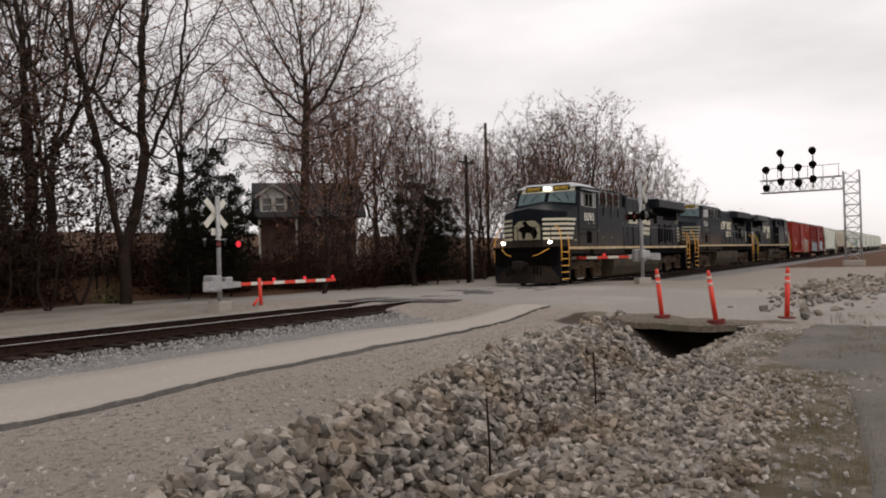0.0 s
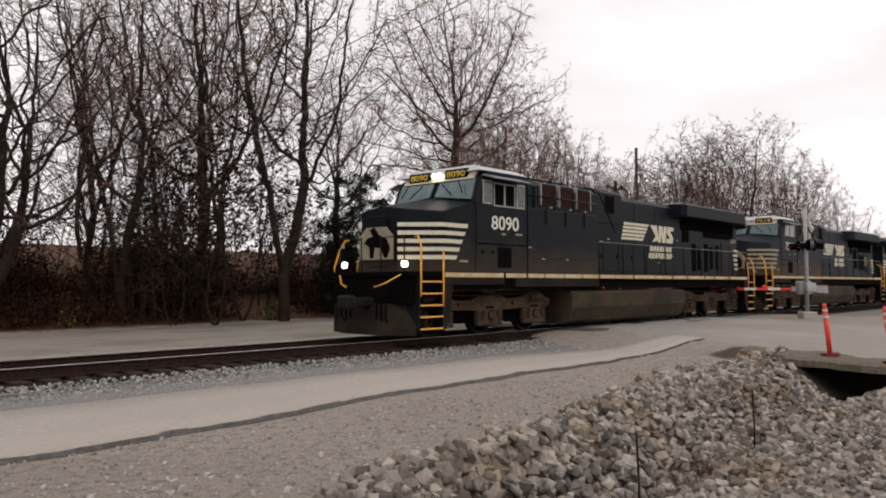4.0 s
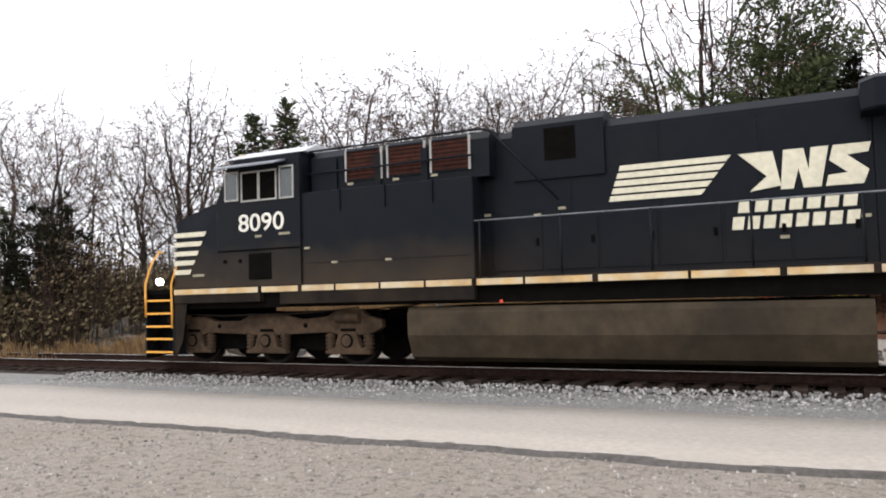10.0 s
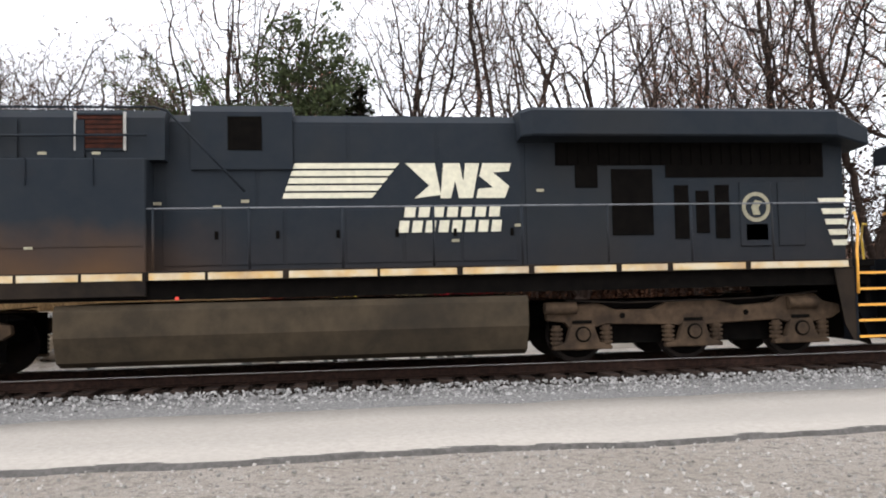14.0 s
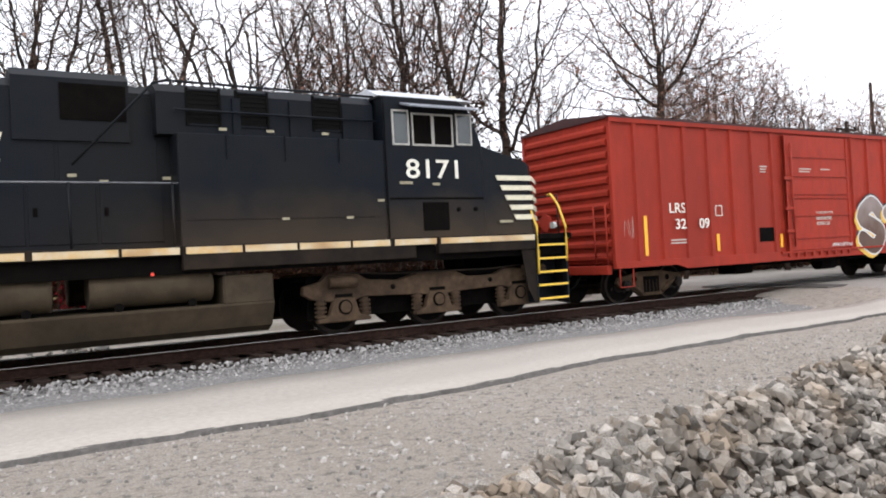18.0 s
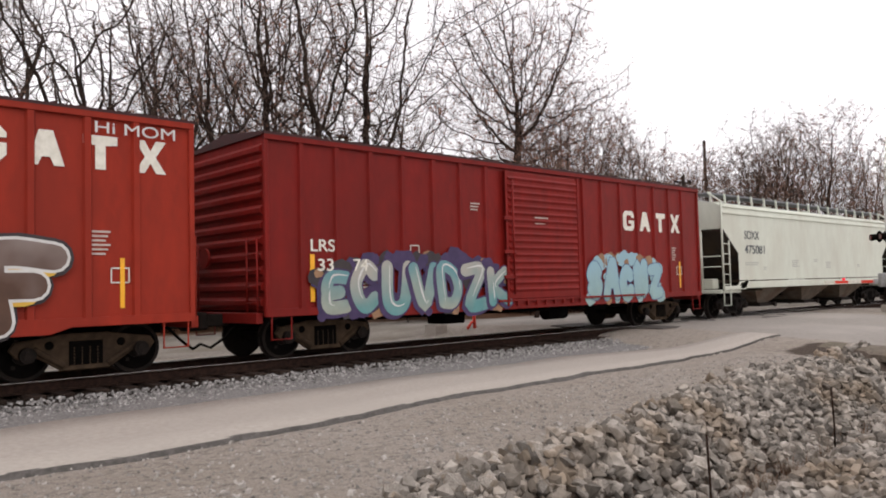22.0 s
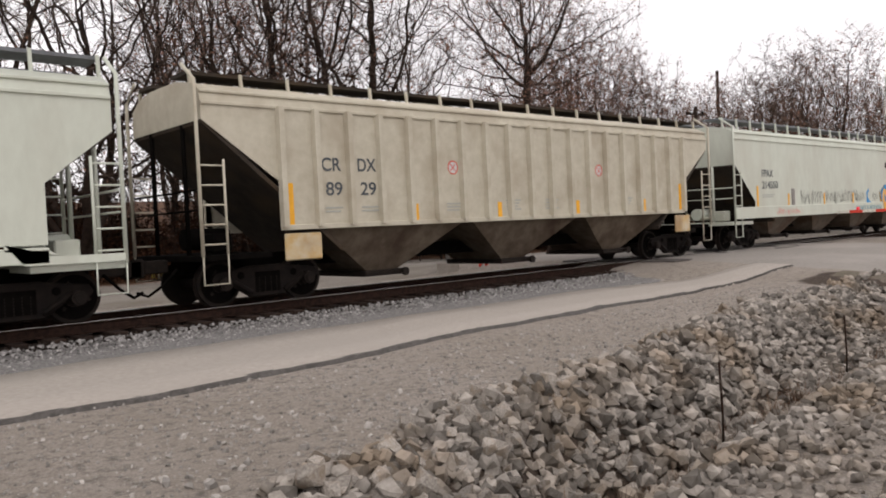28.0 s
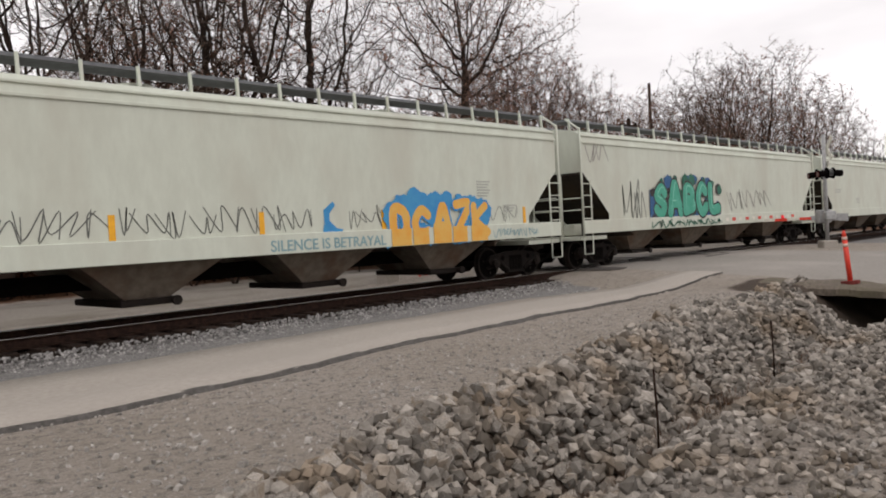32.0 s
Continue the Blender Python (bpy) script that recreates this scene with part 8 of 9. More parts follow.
# House with a dark roof, a pale dormer and a porch, half hidden by the wood
hx, hy = polar(-46.3, 50)
hz0 = height(hx, hy)
house1 = empty("house", pose(hx, hy, 0, 0, 0, -46.3), "dark-roofed house with a pale dormer half hidden by trees", "house")
# The wall takes the brown brick colour to paint in the porch's shade
part("wall", one(box, -1.0, 5.4, 1.6, 7.6, hz0 - 0.5, 4.2), M_BRICK_SHADE, house1, "wall behind the porch, brown for the porch's shade")
for q in ([(0.0, 3.95), (3.9, 6.45), (3.9, 6.62), (-0.1, 4.10)], [(7.8, 3.95), (3.9, 6.45), (3.9, 6.62), (7.9, 4.10)]):
    part("roof", one(prism, q, -1.4, 5.8, "x"), M_ROOF, house1, "dark grey shingled roof slope")
part("porch_floor", one(box, -1.0, 5.4, 0.0, 1.6, hz0 - 0.4, 1.5), M_BRICK_SHADE, house1)
for xx in (-0.9, 1.4, 2.7, 5.2):
    part("porch_post", one(box, xx - 0.07, xx + 0.07, 0.15, 0.29, 1.5, 4.0), M_WHITE, house1, "white porch post")
bm = bmesh.new()
prism(bm, [(-0.85, 4.35), (0.85, 4.35), (0.85, 5.55), (0, 6.15), (-0.85, 5.55)], 0.55, 3.2)
part("dormer_wall", bm, M_SIDING, house1, "pale clapboard dormer gable")
for s in (-1, 1):
    bm = bmesh.new()
    prism(bm, [(0, 6.17), (0, 6.29), (s * 1.08, 5.55), (s * 1.08, 5.43)], 0.35, 3.4)
    part("dormer_roof", bm, M_ROOF, house1)
    bm = bmesh.new()
    prism(bm, [(0, 6.10), (0, 6.24), (s * 1.1, 5.48), (s * 1.1, 5.34)], 0.30, 0.36)
    part("bargeboard", bm, M_WHITE, house1, "white gable trim")
for k in range(7):
    part("clapboard", one(box, -0.83, 0.83, 0.525, 0.56, 4.36 + k * 0.17, 4.50 + k * 0.17), M_SIDING, house1)
for dx in (-0.40, 0.40):
    window(house1, dx, 4.42, 0.72, 0.98, 0.53)
hx, hy = polar(-7.2, 47.5)
z2 = height(hx, hy)
house2 = house("house", hx, hy, -8, 9.0, 8, 5.9 - z2, 8.5 - z2, "white house with a low gable behind the trees", z2)
window(house2, 1.6, 4.3 - z2, 0.9, 1.2, -4.03)
window(house2, -1.5, 4.3 - z2, 0.9, 1.2, -4.03)
for dx, zt in ((-1.9, 9.0), (3.2, 7.6)):
    part("chimney", one(box, dx - 0.3, dx + 0.3, -1.3, -0.7, 6.2 - z2, zt - z2, 0.02), M_BRICK_SHADE, house2, "brown brick chimney")

px, py = polar(-60.3, 47)
pole = empty("utility_pole", pose(px, py, height(px, py)), "weathered wooden utility pole", "pole")
ph = 7.4 - height(px, py)
part("pole", one(tube, [(0, 0, -0.3), (0.05, 0, ph)], 0.15, 10, 0, 0.11), M_BARK, pole)
part("crossarm", one(box, -0.9, 0.9, -0.06, 0.06, ph - 0.5, ph - 0.38), M_BARK, pole)
part("insulator", one(disc, (0.8, 0, ph - 0.3), 0.06, 0.14, "z", 8), M_UNDER, pole)
part("conduit", one(tube, [(0.2, -0.15, 0), (0.2, -0.14, 2.6)], 0.06, 8), M_SIGNAL, pole)
p2x, p2y = polar(-61.8, 62)
pole2 = empty("utility_pole", pose(p2x, p2y, height(p2x, p2y)), "dark wooden pole among the trees", "pole")
part("pole", one(tube, [(0, 0, -0.3), (0.0, 0, 12.2)], 0.15, 10, 0, 0.11), M_BARK, pole2)


def wire(a0, e0, r0, a1, e1, r1, far, near, label):
    """An overhead cable between two points, run on past both."""
    p = Vector((*polar(a0, r0), 1.31 + math.tan(radians(e0)) * r0))
    q = Vector((*polar(a1, r1), 1.31 + math.tan(radians(e1)) * r1))
    a, b = p + (p - q) * far, q + (q - p) * near
    pts = [a.lerp(b, t / 24) - Vector((0, 0, 0.5 * 4 * (t / 24) * (1 - t / 24))) + Vector((0, 0, 0.3)) for t in range(25)]
    bm = bmesh.new()
    tube(bm, pts, 0.022, 5)
    return tagged(part("overhead_wire", bm, M_UNDER), label, "wire", "overhead wires")


wire(-36.9, 15.2, 52, -41.8, 17.9, 42, 1.2, 2.2, "thin black overhead cable crossing above the trees")
wire(-38.6, 14.9, 50, -45.3, 18.4, 38, 1.0, 1.7, "black overhead cable crossing above the trees")

# Level crossing: masts with flashers and gates, marker posts, signal bridge, ditch and culvert
def gate_mast(x, y, z, facing, arm_dir, arm_len, label, tall, arm_z, lit=None):
    """A crossing signal. facing: heading of its front; arm_dir: heading of the lowered arm, both in degrees about z from +x."""
    root = empty("crossing_signal", pose(x, y, z, 0, 0, facing), label, "crossing signal", "crossing signals")
    bm = bmesh.new()
    box(bm, -0.28, 0.28, -0.28, 0.28, -0.3, 0.32, 0.03)
    part("concrete_base", bm, M_PATH, root)
    part("mast", one(tube, [(0, 0, 0.3), (0, 0, tall)], 0.075, 12), M_SIGNAL, root, "galvanised steel mast")
    for a in (45, -45):
        bm = bmesh.new()
        box(bm, -0.015, 0.015, -0.60, 0.60, -0.10, 0.10, 0.004)
        cb = part("crossbuck", bm, M_WHITE, root, "white crossbuck board")
        cb.matrix_basis = pose(0.09 if a > 0 else 0.125, 0, tall - 0.55, a, 0, 0)
        for k in (-1, 1):
            part("lettering_bar", one(box, 0.016, 0.019, k * 0.34 - 0.16, k * 0.34 + 0.16, -0.05, 0.05), M_UNDER, cb)
    part("track_sign", one(box, 0.08, 0.10, -0.22, 0.22, tall - 1.28, tall - 1.05, 0.01), M_WHITE, root, "small white sign plate")
    bm = bmesh.new()
    tube(bm, [(0, -0.62, tall - 1.42), (0, 0.62, tall - 1.42)], 0.03, 8)
    part("light_bracket", bm, M_SIGNAL, root)
    for d in (-1, 1):
        for yy in (-0.42, 0.42):
            bm = bmesh.new()
            disc(bm, (d * 0.12, yy, tall - 1.55), 0.22, 0.03, "x", 20)
            fl = part("flasher", bm, M_UNDER, root, "black round flasher backing")
            bm = bmesh.new()
            tube(bm, [(d * 0.12, yy, tall - 1.55), (-d * 0.1, yy, tall - 1.55)], 0.11, 12)
            part("housing", bm, M_SIGNAL, fl)
            bm = bmesh.new()
            tube(bm, [(d * 0.13, yy, tall - 1.55), (d * 0.46, yy, tall - 1.58)], 0.13, 14)
            part("hood", bm, M_UNDER, fl)
            bm = bmesh.new()
            disc(bm, (d * 0.465, yy, tall - 1.58), 0.105, 0.02, "x", 16)
            part("lens", bm, M_REDLAMP if (yy < 0) == lit else M_REDLENS, fl, "red flasher lens")
    bm = bmesh.new()
    box(bm, -0.25, 0.25, 0.10, 0.48, arm_z - 0.22, arm_z + 0.32, 0.04)
    box(bm, -0.20, 0.20, -0.42, -0.10, arm_z - 0.1, arm_z + 0.25, 0.04)
    part("gate_machine", bm, M_SIGNAL, root, "grey gate mechanism box")
    arm = new("gate_arm")
    arm.parent = root
    arm.matrix_basis = pose(0, 0, arm_z, 0, 0, arm_dir - facing)
    arm["label"] = "red and white striped gate arm, lowered"
    bm = bmesh.new()
    prism(bm, [(-0.75, -0.18), (-0.4, -0.14), (0.6, -0.09), (0.6, 0.09), (-0.4, 0.14), (-0.75, 0.12)], -0.32, -0.26)
    part("counterweight", bm, M_SIGNAL, arm)
    n = int(arm_len / 0.42)
    for k in range(n):
        w = arm_len / n
        part("stripe", one(box, 0.55 + k * w, 0.55 + (k + 1) * w, -0.30, -0.26, -0.055, 0.055), M_POSTRED if k % 2 == 0 else M_WHITE, arm)
    for k in (0.36, 0.68, 0.99):
        bm = bmesh.new()
        tube(bm, [(0.55 + arm_len * k - 0.08, -0.28, 0.06), (0.55 + arm_len * k - 0.08, -0.28, 0.16)], 0.055, 10)
        part("arm_lamp", bm, M_REDLAMP, arm, "small red arm lamp")
    return root


M_REDLENS = mat("dark_red_lens", (0.10, 0.005, 0.008), (0.07, 0.004, 0.006), 8, 0.25)
M_REDLAMP = glow("lit_red_lens", (0.8, 0.02, 0.04), 0.5)
gate_mast(17.85, 19.5, -0.26, 90, -12, 4.0, "galvanised crossing signal with crossbuck and lowered gate", 3.75, 0.85, True)
gate_mast(32.9, 10.2, -0.12, -48, 104, 3.2, "galvanised crossing signal with crossbuck and lowered gate", 4.5, 1.22)
stand = empty("gate_stand", pose(19.1, 18.9, height(19.1, 18.9)), "red painted stand below the gate arm", "stand")
part("post", one(tube, [(0, 0, -0.05), (-0.06, 0, 0.9)], 0.06, 8), M_POSTRED, stand)
part("foot", one(tube, [(-0.35, 0, 0.0), (-0.15, 0, 0.2), (0.0, 0, 0.22)], 0.045, 8), M_POSTRED, stand)

for bx, by, lx, ly, tilt in ((18.71, 5.33, 0, 0.06, 5), (18.03, 3.93, 0, 0.1, 7), (18.99, 2.6, 0, -0.08, -2.5)):
    z = height(bx, by, True) + 0.02
    post = empty("delineator_post", pose(bx, by, z, -tilt, 0, 0), "leaning red-orange plastic marker post with pale bands", "marker post", "red marker posts")
    bm = bmesh.new()
    tube(bm, [(0, 0, 0.05), (0, 0, 1.02)], 0.055, 12)
    part("tube", bm, M_POSTRED, post)
    bm = bmesh.new()
    tube(bm, [(0, 0, 1.02), (0, 0, 1.10), (0, 0, 1.16)], 0.048, 12, 0, 0.03)
    part("cap", bm, M_POSTRED, post)
    for zz in (0.80, 0.95):
        bm = bmesh.new()
        tube(bm, [(0, 0, zz), (0, 0, zz + 0.075)], 0.058, 12)
        part("reflective_band", bm, M_PALEBAND, post, "faded reflective band")
    bm = bmesh.new()
    disc(bm, (0, 0, 0.0), 0.2, 0.1, "z", 12)
    part("rubber_base", bm, M_POSTDARK, post, "dark red rubber base")

# Signal bridge arm over the track
gx = 74.6
gantry = empty("signal_gantry", pose(gx, 5.0, 0.0), "galvanised lattice signal gantry with black signal heads", "signal gantry")


def lattice(root, name, a, b, w, d, n, r=0.05):
    """A square lattice boom from a to b, in steps of n."""
    a, b = Vector(a), Vector(b)
    ax = (b - a).normalized()
    u = Vector((1, 0, 0))
    v = ax.cross(u).normalized()
    cs = [(s * u * w / 2 + t * v * d / 2) for s, t in ((-1, -1), (1, -1), (1, 1), (-1, 1))]
    for c in cs:
        part(name + "_chord", one(tube, [a + c, b + c], r, 6), M_SIGNAL, root)
    bm = bmesh.new()
    for k in range(n):
        p, q = a.lerp(b, k / n), a.lerp(b, (k + 1) / n)
        for i in range(4):
            tube(bm, [p + cs[i], q + cs[(i + 1) % 4]], r * 0.6, 5)
            tube(bm, [p + cs[i], p + cs[(i + 1) % 4]], r * 0.6, 5)
    part(name + "_bracing", bm, M_SIGNAL, root)


lattice(gantry, "tower", (0, 0, 0.0), (0, 0, 7.7), 1.2, 1.2, 8)
lattice(gantry, "boom", (0, 0.6, 6.75), (0, 7.2, 6.75), 1.1, 1.1, 8, 0.045)
bm = bmesh.new()
tube(bm, [(-0.6, 0.8, 8.3), (-0.6, 7.1, 8.3)], 0.03, 5)
for k in range(6):
    tube(bm, [(-0.6, 0.9 + k * 1.2, 7.3), (-0.6, 0.9 + k * 1.2, 8.3)], 0.03, 5)
part("guard_rail", bm, M_SIGNAL, gantry)
for yy, zs in ((6.6, (8.2, 6.6)), (5.4, (9.6, 8.35, 7.1)), (4.0, (8.25, 6.9)), (2.85, (9.6, 8.4, 7.15))):
    part("signal_mast", one(tube, [(-0.7, yy, 6.4), (-0.7, yy, max(zs) + 0.3)], 0.06, 8), M_SIGNAL, gantry)
    for zz in zs:
        head = part("signal_head", one(disc, (-0.98, yy, zz), 0.31, 0.10, "x", 20), M_UNDER, gantry, "black round signal head")
        part("hood", one(tube, [(-1.02, yy, zz + 0.02), (-1.45, yy, zz - 0.04)], 0.18, 14), M_UNDER, head)
        part("lamp_case", one(box, -0.93, -0.72, yy - 0.18, yy + 0.18, zz - 0.34, zz + 0.2, 0.04), M_UNDER, head)
part("footing", one(box, -0.8, 0.8, -0.8, 0.8, -0.6, 0.1, 0.05), M_PATH, gantry)
# Thin rods standing in the ditch
for rx, ry, h in ((7.15, 3.85, 1.05), (11.3, 4.25, 1.05)):
    z = height(rx, ry)
    bm = bmesh.new()
    tube(bm, [(0, 0, -0.1), (0.02, 0.0, h * 0.5), (0.0, 0.01, h)], 0.012, 6)
    rod = part("marker_rod", bm, M_RUST)
    rod.location = (rx, ry, z)
    tagged(rod, "thin rusty rod standing in the ditch", "rod", "rods in the ditch")

M_SHOULDER = mat("gravelly_brown_soil", (0.17, 0.14, 0.11), (0.085, 0.068, 0.052), 14, 0.95, bump=0.9, bump_scale=40, c=(0.11, 0.095, 0.06), big=1.2)
M_APRON = mat("worn_dark_asphalt", (0.125, 0.112, 0.097), (0.085, 0.076, 0.066), 11, 0.9, bump=0.4, bump_scale=50, c=(0.15, 0.132, 0.113), big=0.5)
# Culvert mouth under the road edge: a soil shoulder carried over the ditch by a slab
bm = bmesh.new()
nx, ny = 9, 22
grid = []
for i in range(nx):
    for k in range(ny):
        x, y = 17.75 + 1.5 * i / (nx - 1), 2.3 + 5.0 * k / (ny - 1)
        x += (0.25 * fbm(y, 0, 1.1) + 0.5 * abs(y - 4.4) / 2.4) * (1 - i / (nx - 1))
        grid.append(bm.verts.new((x, y, height(x, y, True) + 0.015 + 0.03 * fbm(x, y, 2.0) - (0.05 if i == 0 else 0))))
for i in range(nx - 1):
    for k in range(ny - 1):
        bm.faces.new((grid[i * ny + k], grid[(i + 1) * ny + k], grid[(i + 1) * ny + k + 1], grid[i * ny + k + 1]))
r = bmesh.ops.extrude_face_region(bm, geom=list(bm.faces))
bmesh.ops.translate(bm, verts=[v for v in r["geom"] if isinstance(v, bmesh.types.BMVert)], vec=(0, 0, -0.14))
bmesh.ops.recalc_face_normals(bm, faces=list(bm.faces))
tagged(part("culvert_slab", bm, M_SHOULDER), "dark soil-covered slab over the culvert mouth", "culvert", kind="structure")

# Panels between the rails on the crossing
bed = tagged(part("crossing_panel", one(box, 19.8, 30.8, TRACK_Y - 0.66, TRACK_Y + 0.66, -0.12, -0.012, 0.01), M_TARRED), "dark asphalt between the crossing rails", "crossing panel", kind="structure")
for s in (-1, 1):
    tagged(part("crossing_panel", one(box, 19.8, 30.8, TRACK_Y + s * 1.45 - 0.6, TRACK_Y + s * 1.45 + 0.6, -0.14, -0.016, 0.01), M_TARRED), "dark asphalt beside the crossing rails", "crossing panel", kind="structure")

# Stones: riprap in the ditch, ballast, pebbles, ledge behind the track; ties
def stone_mesh(name, seed, flat=0.7, count=4, material=None):
    """A broken stone: the hull of a skewed block with a few chipped corners, with flat angular faces."""
    rng = random.Random(seed)
    bm = bmesh.new()
    sx, sy = rng.uniform(0.85, 1.3), rng.uniform(0.6, 0.9)
    lean = rng.uniform(-0.35, 0.35)
    for cx in (-1, 1):
        for cy in (-1, 1):
            for cz in (-1, 1):
                cut = rng.uniform(0.55, 1.0) if rng.random() < 0.6 else rng.uniform(0.2, 0.5)
                bm.verts.new(((cx * cut * 0.78 + lean * cz * 0.5) * sx, cy * rng.uniform(0.35, 0.9) * sy, cz * rng.uniform(0.4, 0.95) * flat))
    for _ in range(count):
        d = Vector((rng.gauss(0, 1), rng.gauss(0, 1), rng.gauss(0, 1))).normalized() * rng.uniform(0.85, 1.05)
        bm.verts.new((d.x * sx, d.y * sy, d.z * flat))
    r = bmesh.ops.convex_hull(bm, input=list(bm.verts))
    bmesh.ops.delete(bm, geom=list({g for g in r["geom_interior"] + r["geom_unused"] if isinstance(g, bmesh.types.BMVert)}), context="VERTS")
    bmesh.ops.recalc_face_normals(bm, faces=list(bm.faces))
    me = bpy.data.meshes.new(name)
    bm.to_mesh(me)
    bm.free()
    me.materials.append(material or M_ROCK)
    return me


ROCKS = [stone_mesh("rock", 100 + k, 0.55 + 0.07 * (k % 5), 5 + k % 3) for k in range(12)]
SMALL = [stone_mesh("stone", 200 + k, 0.7, 2) for k in range(6)]


def scatter(name, meshes, spots, material, label, category, parent=None):
    """Many stones joined into one mesh. spots: (x, y, z, size, turn, tilt a, tilt b, kind)."""
    vs, fs = [], []
    base = 0
    data = []
    for me in meshes:
        co = np.empty(len(me.vertices) * 3)
        me.vertices.foreach_get("co", co)
        data.append((co.reshape(-1, 3), [tuple(p.vertices) for p in me.polygons]))
    for x, y, z, s, rz, rx, ry, k in spots:
        co, faces = data[k % len(data)]
        m = np.array(Euler((rx, ry, rz)).to_matrix())
        vs.append(co @ m.T * s + (x, y, z))
        fs += [tuple(i + base for i in f) for f in faces]
        base += len(co)
    ob = mesh_part(name, np.concatenate(vs).tolist(), fs, material, parent)
    return tagged(ob, label, category, kind="stuff")


rng = random.Random(4)
spots, near_rocks = [], []
for tries in range(24000):
    x, y = rng.uniform(1.2, 19.2), rng.uniform(0.9, 7.6)
    c = ditch_line(x)
    up = 1.35 + 0.55 * smooth_step(5, 15, x)
    low = 1.05 + 0.25 * fbm(x, y, 0.7) + 1.9 * smooth_step(9.5, 13.0, x) + 1.0 * (1 - smooth_step(2, 5, x))
    edge = 1.02 + 0.22 * fbm(x, y, 0.9)
    across = (y - c) / up
    if across > edge * (0.65 + 0.4 * smooth_step(1.2, 3.0, x)) or y < low:
        continue
    if abs(y - c) < 0.16 and rng.random() < 0.6:
        continue
    if x > 17.6 and abs(y - 4.4) < 2.0:
        continue
    far_bank = y > c
    fringe = smooth_step(0.7, 1.7, c - y)
    size = rng.uniform(0.036, 0.094) * (1.08 if far_bank else 0.95 - 0.42 * fringe) * (1.35 if rng.random() < 0.10 else 1.0)
    if rng.random() < 0.08 * fringe:
        continue
    z = height(x, y) + size * rng.uniform(-0.25, 1.0)
    s = (x, y, z, size, rng.uniform(0, 6.28), rng.uniform(-0.8, 0.8), rng.uniform(-0.8, 0.8), rng.randrange(12))
    if 2.6 < x < 6.3 and far_bank and len(near_rocks) < 290 and size > 0.068:
        near_rocks.append(s)
    else:
        spots.append(s)
bank = scatter("riprap", ROCKS, spots, M_ROCK, "grey broken limestone riprap lining the ditch", "riprap")
for x, y, z, s, rz, rx, ry, k in near_rocks:
    ob = new("rock", ROCKS[k])
    ob.parent = bank
    ob.matrix_basis = Matrix.LocRotScale((x, y, z), Euler((rx, ry, rz)), (s, s, s))

# Pebbles on the verge
spots = []
for i in range(2600):
    x, y = rng.uniform(3.2, 17.5), rng.uniform(-0.2, 3.2)
    if verge_share(x, y) < 0.11 or (x > 11.5 and y < 2.0) or y < 0.35:
        continue
    s = rng.uniform(0.012, 0.045)
    spots.append((x, y, height(x, y) + s * 0.3, s, rng.uniform(0, 6.28), 0.2, 0.2, rng.randrange(6)))
for i in range(13000):
    x, y = rng.uniform(-11, 17), rng.uniform(4.2, 8.0)
    if ditch_cut(x, y) > 0.2:
        continue
    s = rng.choice((0.008, 0.010, 0.012, 0.014, 0.024)) * rng.uniform(0.7, 1.3)
    if x > 2.0 and y < 6.3 and rng.random() < 0.4:
        s *= 1.7
    spots.append((x, y, height(x, y) + s * 0.3, s, rng.uniform(0, 6.28), 0, 0, rng.randrange(6)))
scatter("pebbles", SMALL, spots, M_PEBBLE, "small pale pebbles on the gravel verge", "pebbles")

# Ballast stones on the near shoulder
spots = []
for i in range(10500):
    x = rng.uniform(-16, 21)
    d = rng.uniform(-3.3, -1.36)
    z = -0.235 - 0.115 * smooth_step(1.35, 3.0, -d)
    s = rng.uniform(0.022, 0.045)
    spots.append((x, TRACK_Y + d, z + s * 0.3, s, rng.uniform(0, 6.28), rng.uniform(-0.5, 0.5), rng.uniform(-0.5, 0.5), rng.randrange(6)))
for i in range(2200):
    x = rng.uniform(-18, 20)
    d = rng.uniform(0.9, 2.9)
    z = -0.215 - 0.185 * smooth_step(1.35, 3.0, d)
    s = rng.uniform(0.025, 0.045)
    spots.append((x, TRACK_Y + d, z + s * 0.3, s, rng.uniform(0, 6.28), 0.3, 0.2, rng.randrange(6)))
scatter("ballast_stones", SMALL, spots, M_BALLAST, "loose grey ballast stones beside the rails", "ballast")

# Wooden ties, each a piece of the track bed
tie_bm = bmesh.new()
box(tie_bm, -0.115, 0.115, -1.32, 1.32, -0.36, -0.187, 0.012)
tie_mesh = bpy.data.meshes.new("tie")
tie_bm.to_mesh(tie_mesh)
tie_bm.free()
tie_mesh.materials.append(M_TIE)
plate_bm = bmesh.new()
for s in (-1, 1):
    box(plate_bm, -0.1, 0.1, s * 0.755 - 0.17, s * 0.755 + 0.17, -0.19, -0.172)
    for dx in (-0.06, 0.06):
        box(plate_bm, dx - 0.012, dx + 0.012, s * 0.755 - 0.1, s * 0.755 - 0.075, -0.18, -0.155)
        box(plate_bm, dx - 0.012, dx + 0.012, s * 0.755 + 0.075, s * 0.755 + 0.1, -0.18, -0.155)
plate_mesh = bpy.data.meshes.new("tie_plate")
plate_bm.to_mesh(plate_mesh)
plate_bm.free()
plate_mesh.materials.append(M_RUST)
track_bed = bpy.data.objects["ballast_bed"]
for k in range(130):
    x = -42 + 0.475 * k
    tie = new("tie", tie_mesh)
    tie.parent = track_bed
    tie.matrix_basis = pose(x, TRACK_Y + rng.uniform(-0.06, 0.06), rng.uniform(-0.01, 0.01), 0, 0, rng.uniform(-1.5, 1.5))
    pl = new("tie_plate", plate_mesh)
    pl.parent = tie

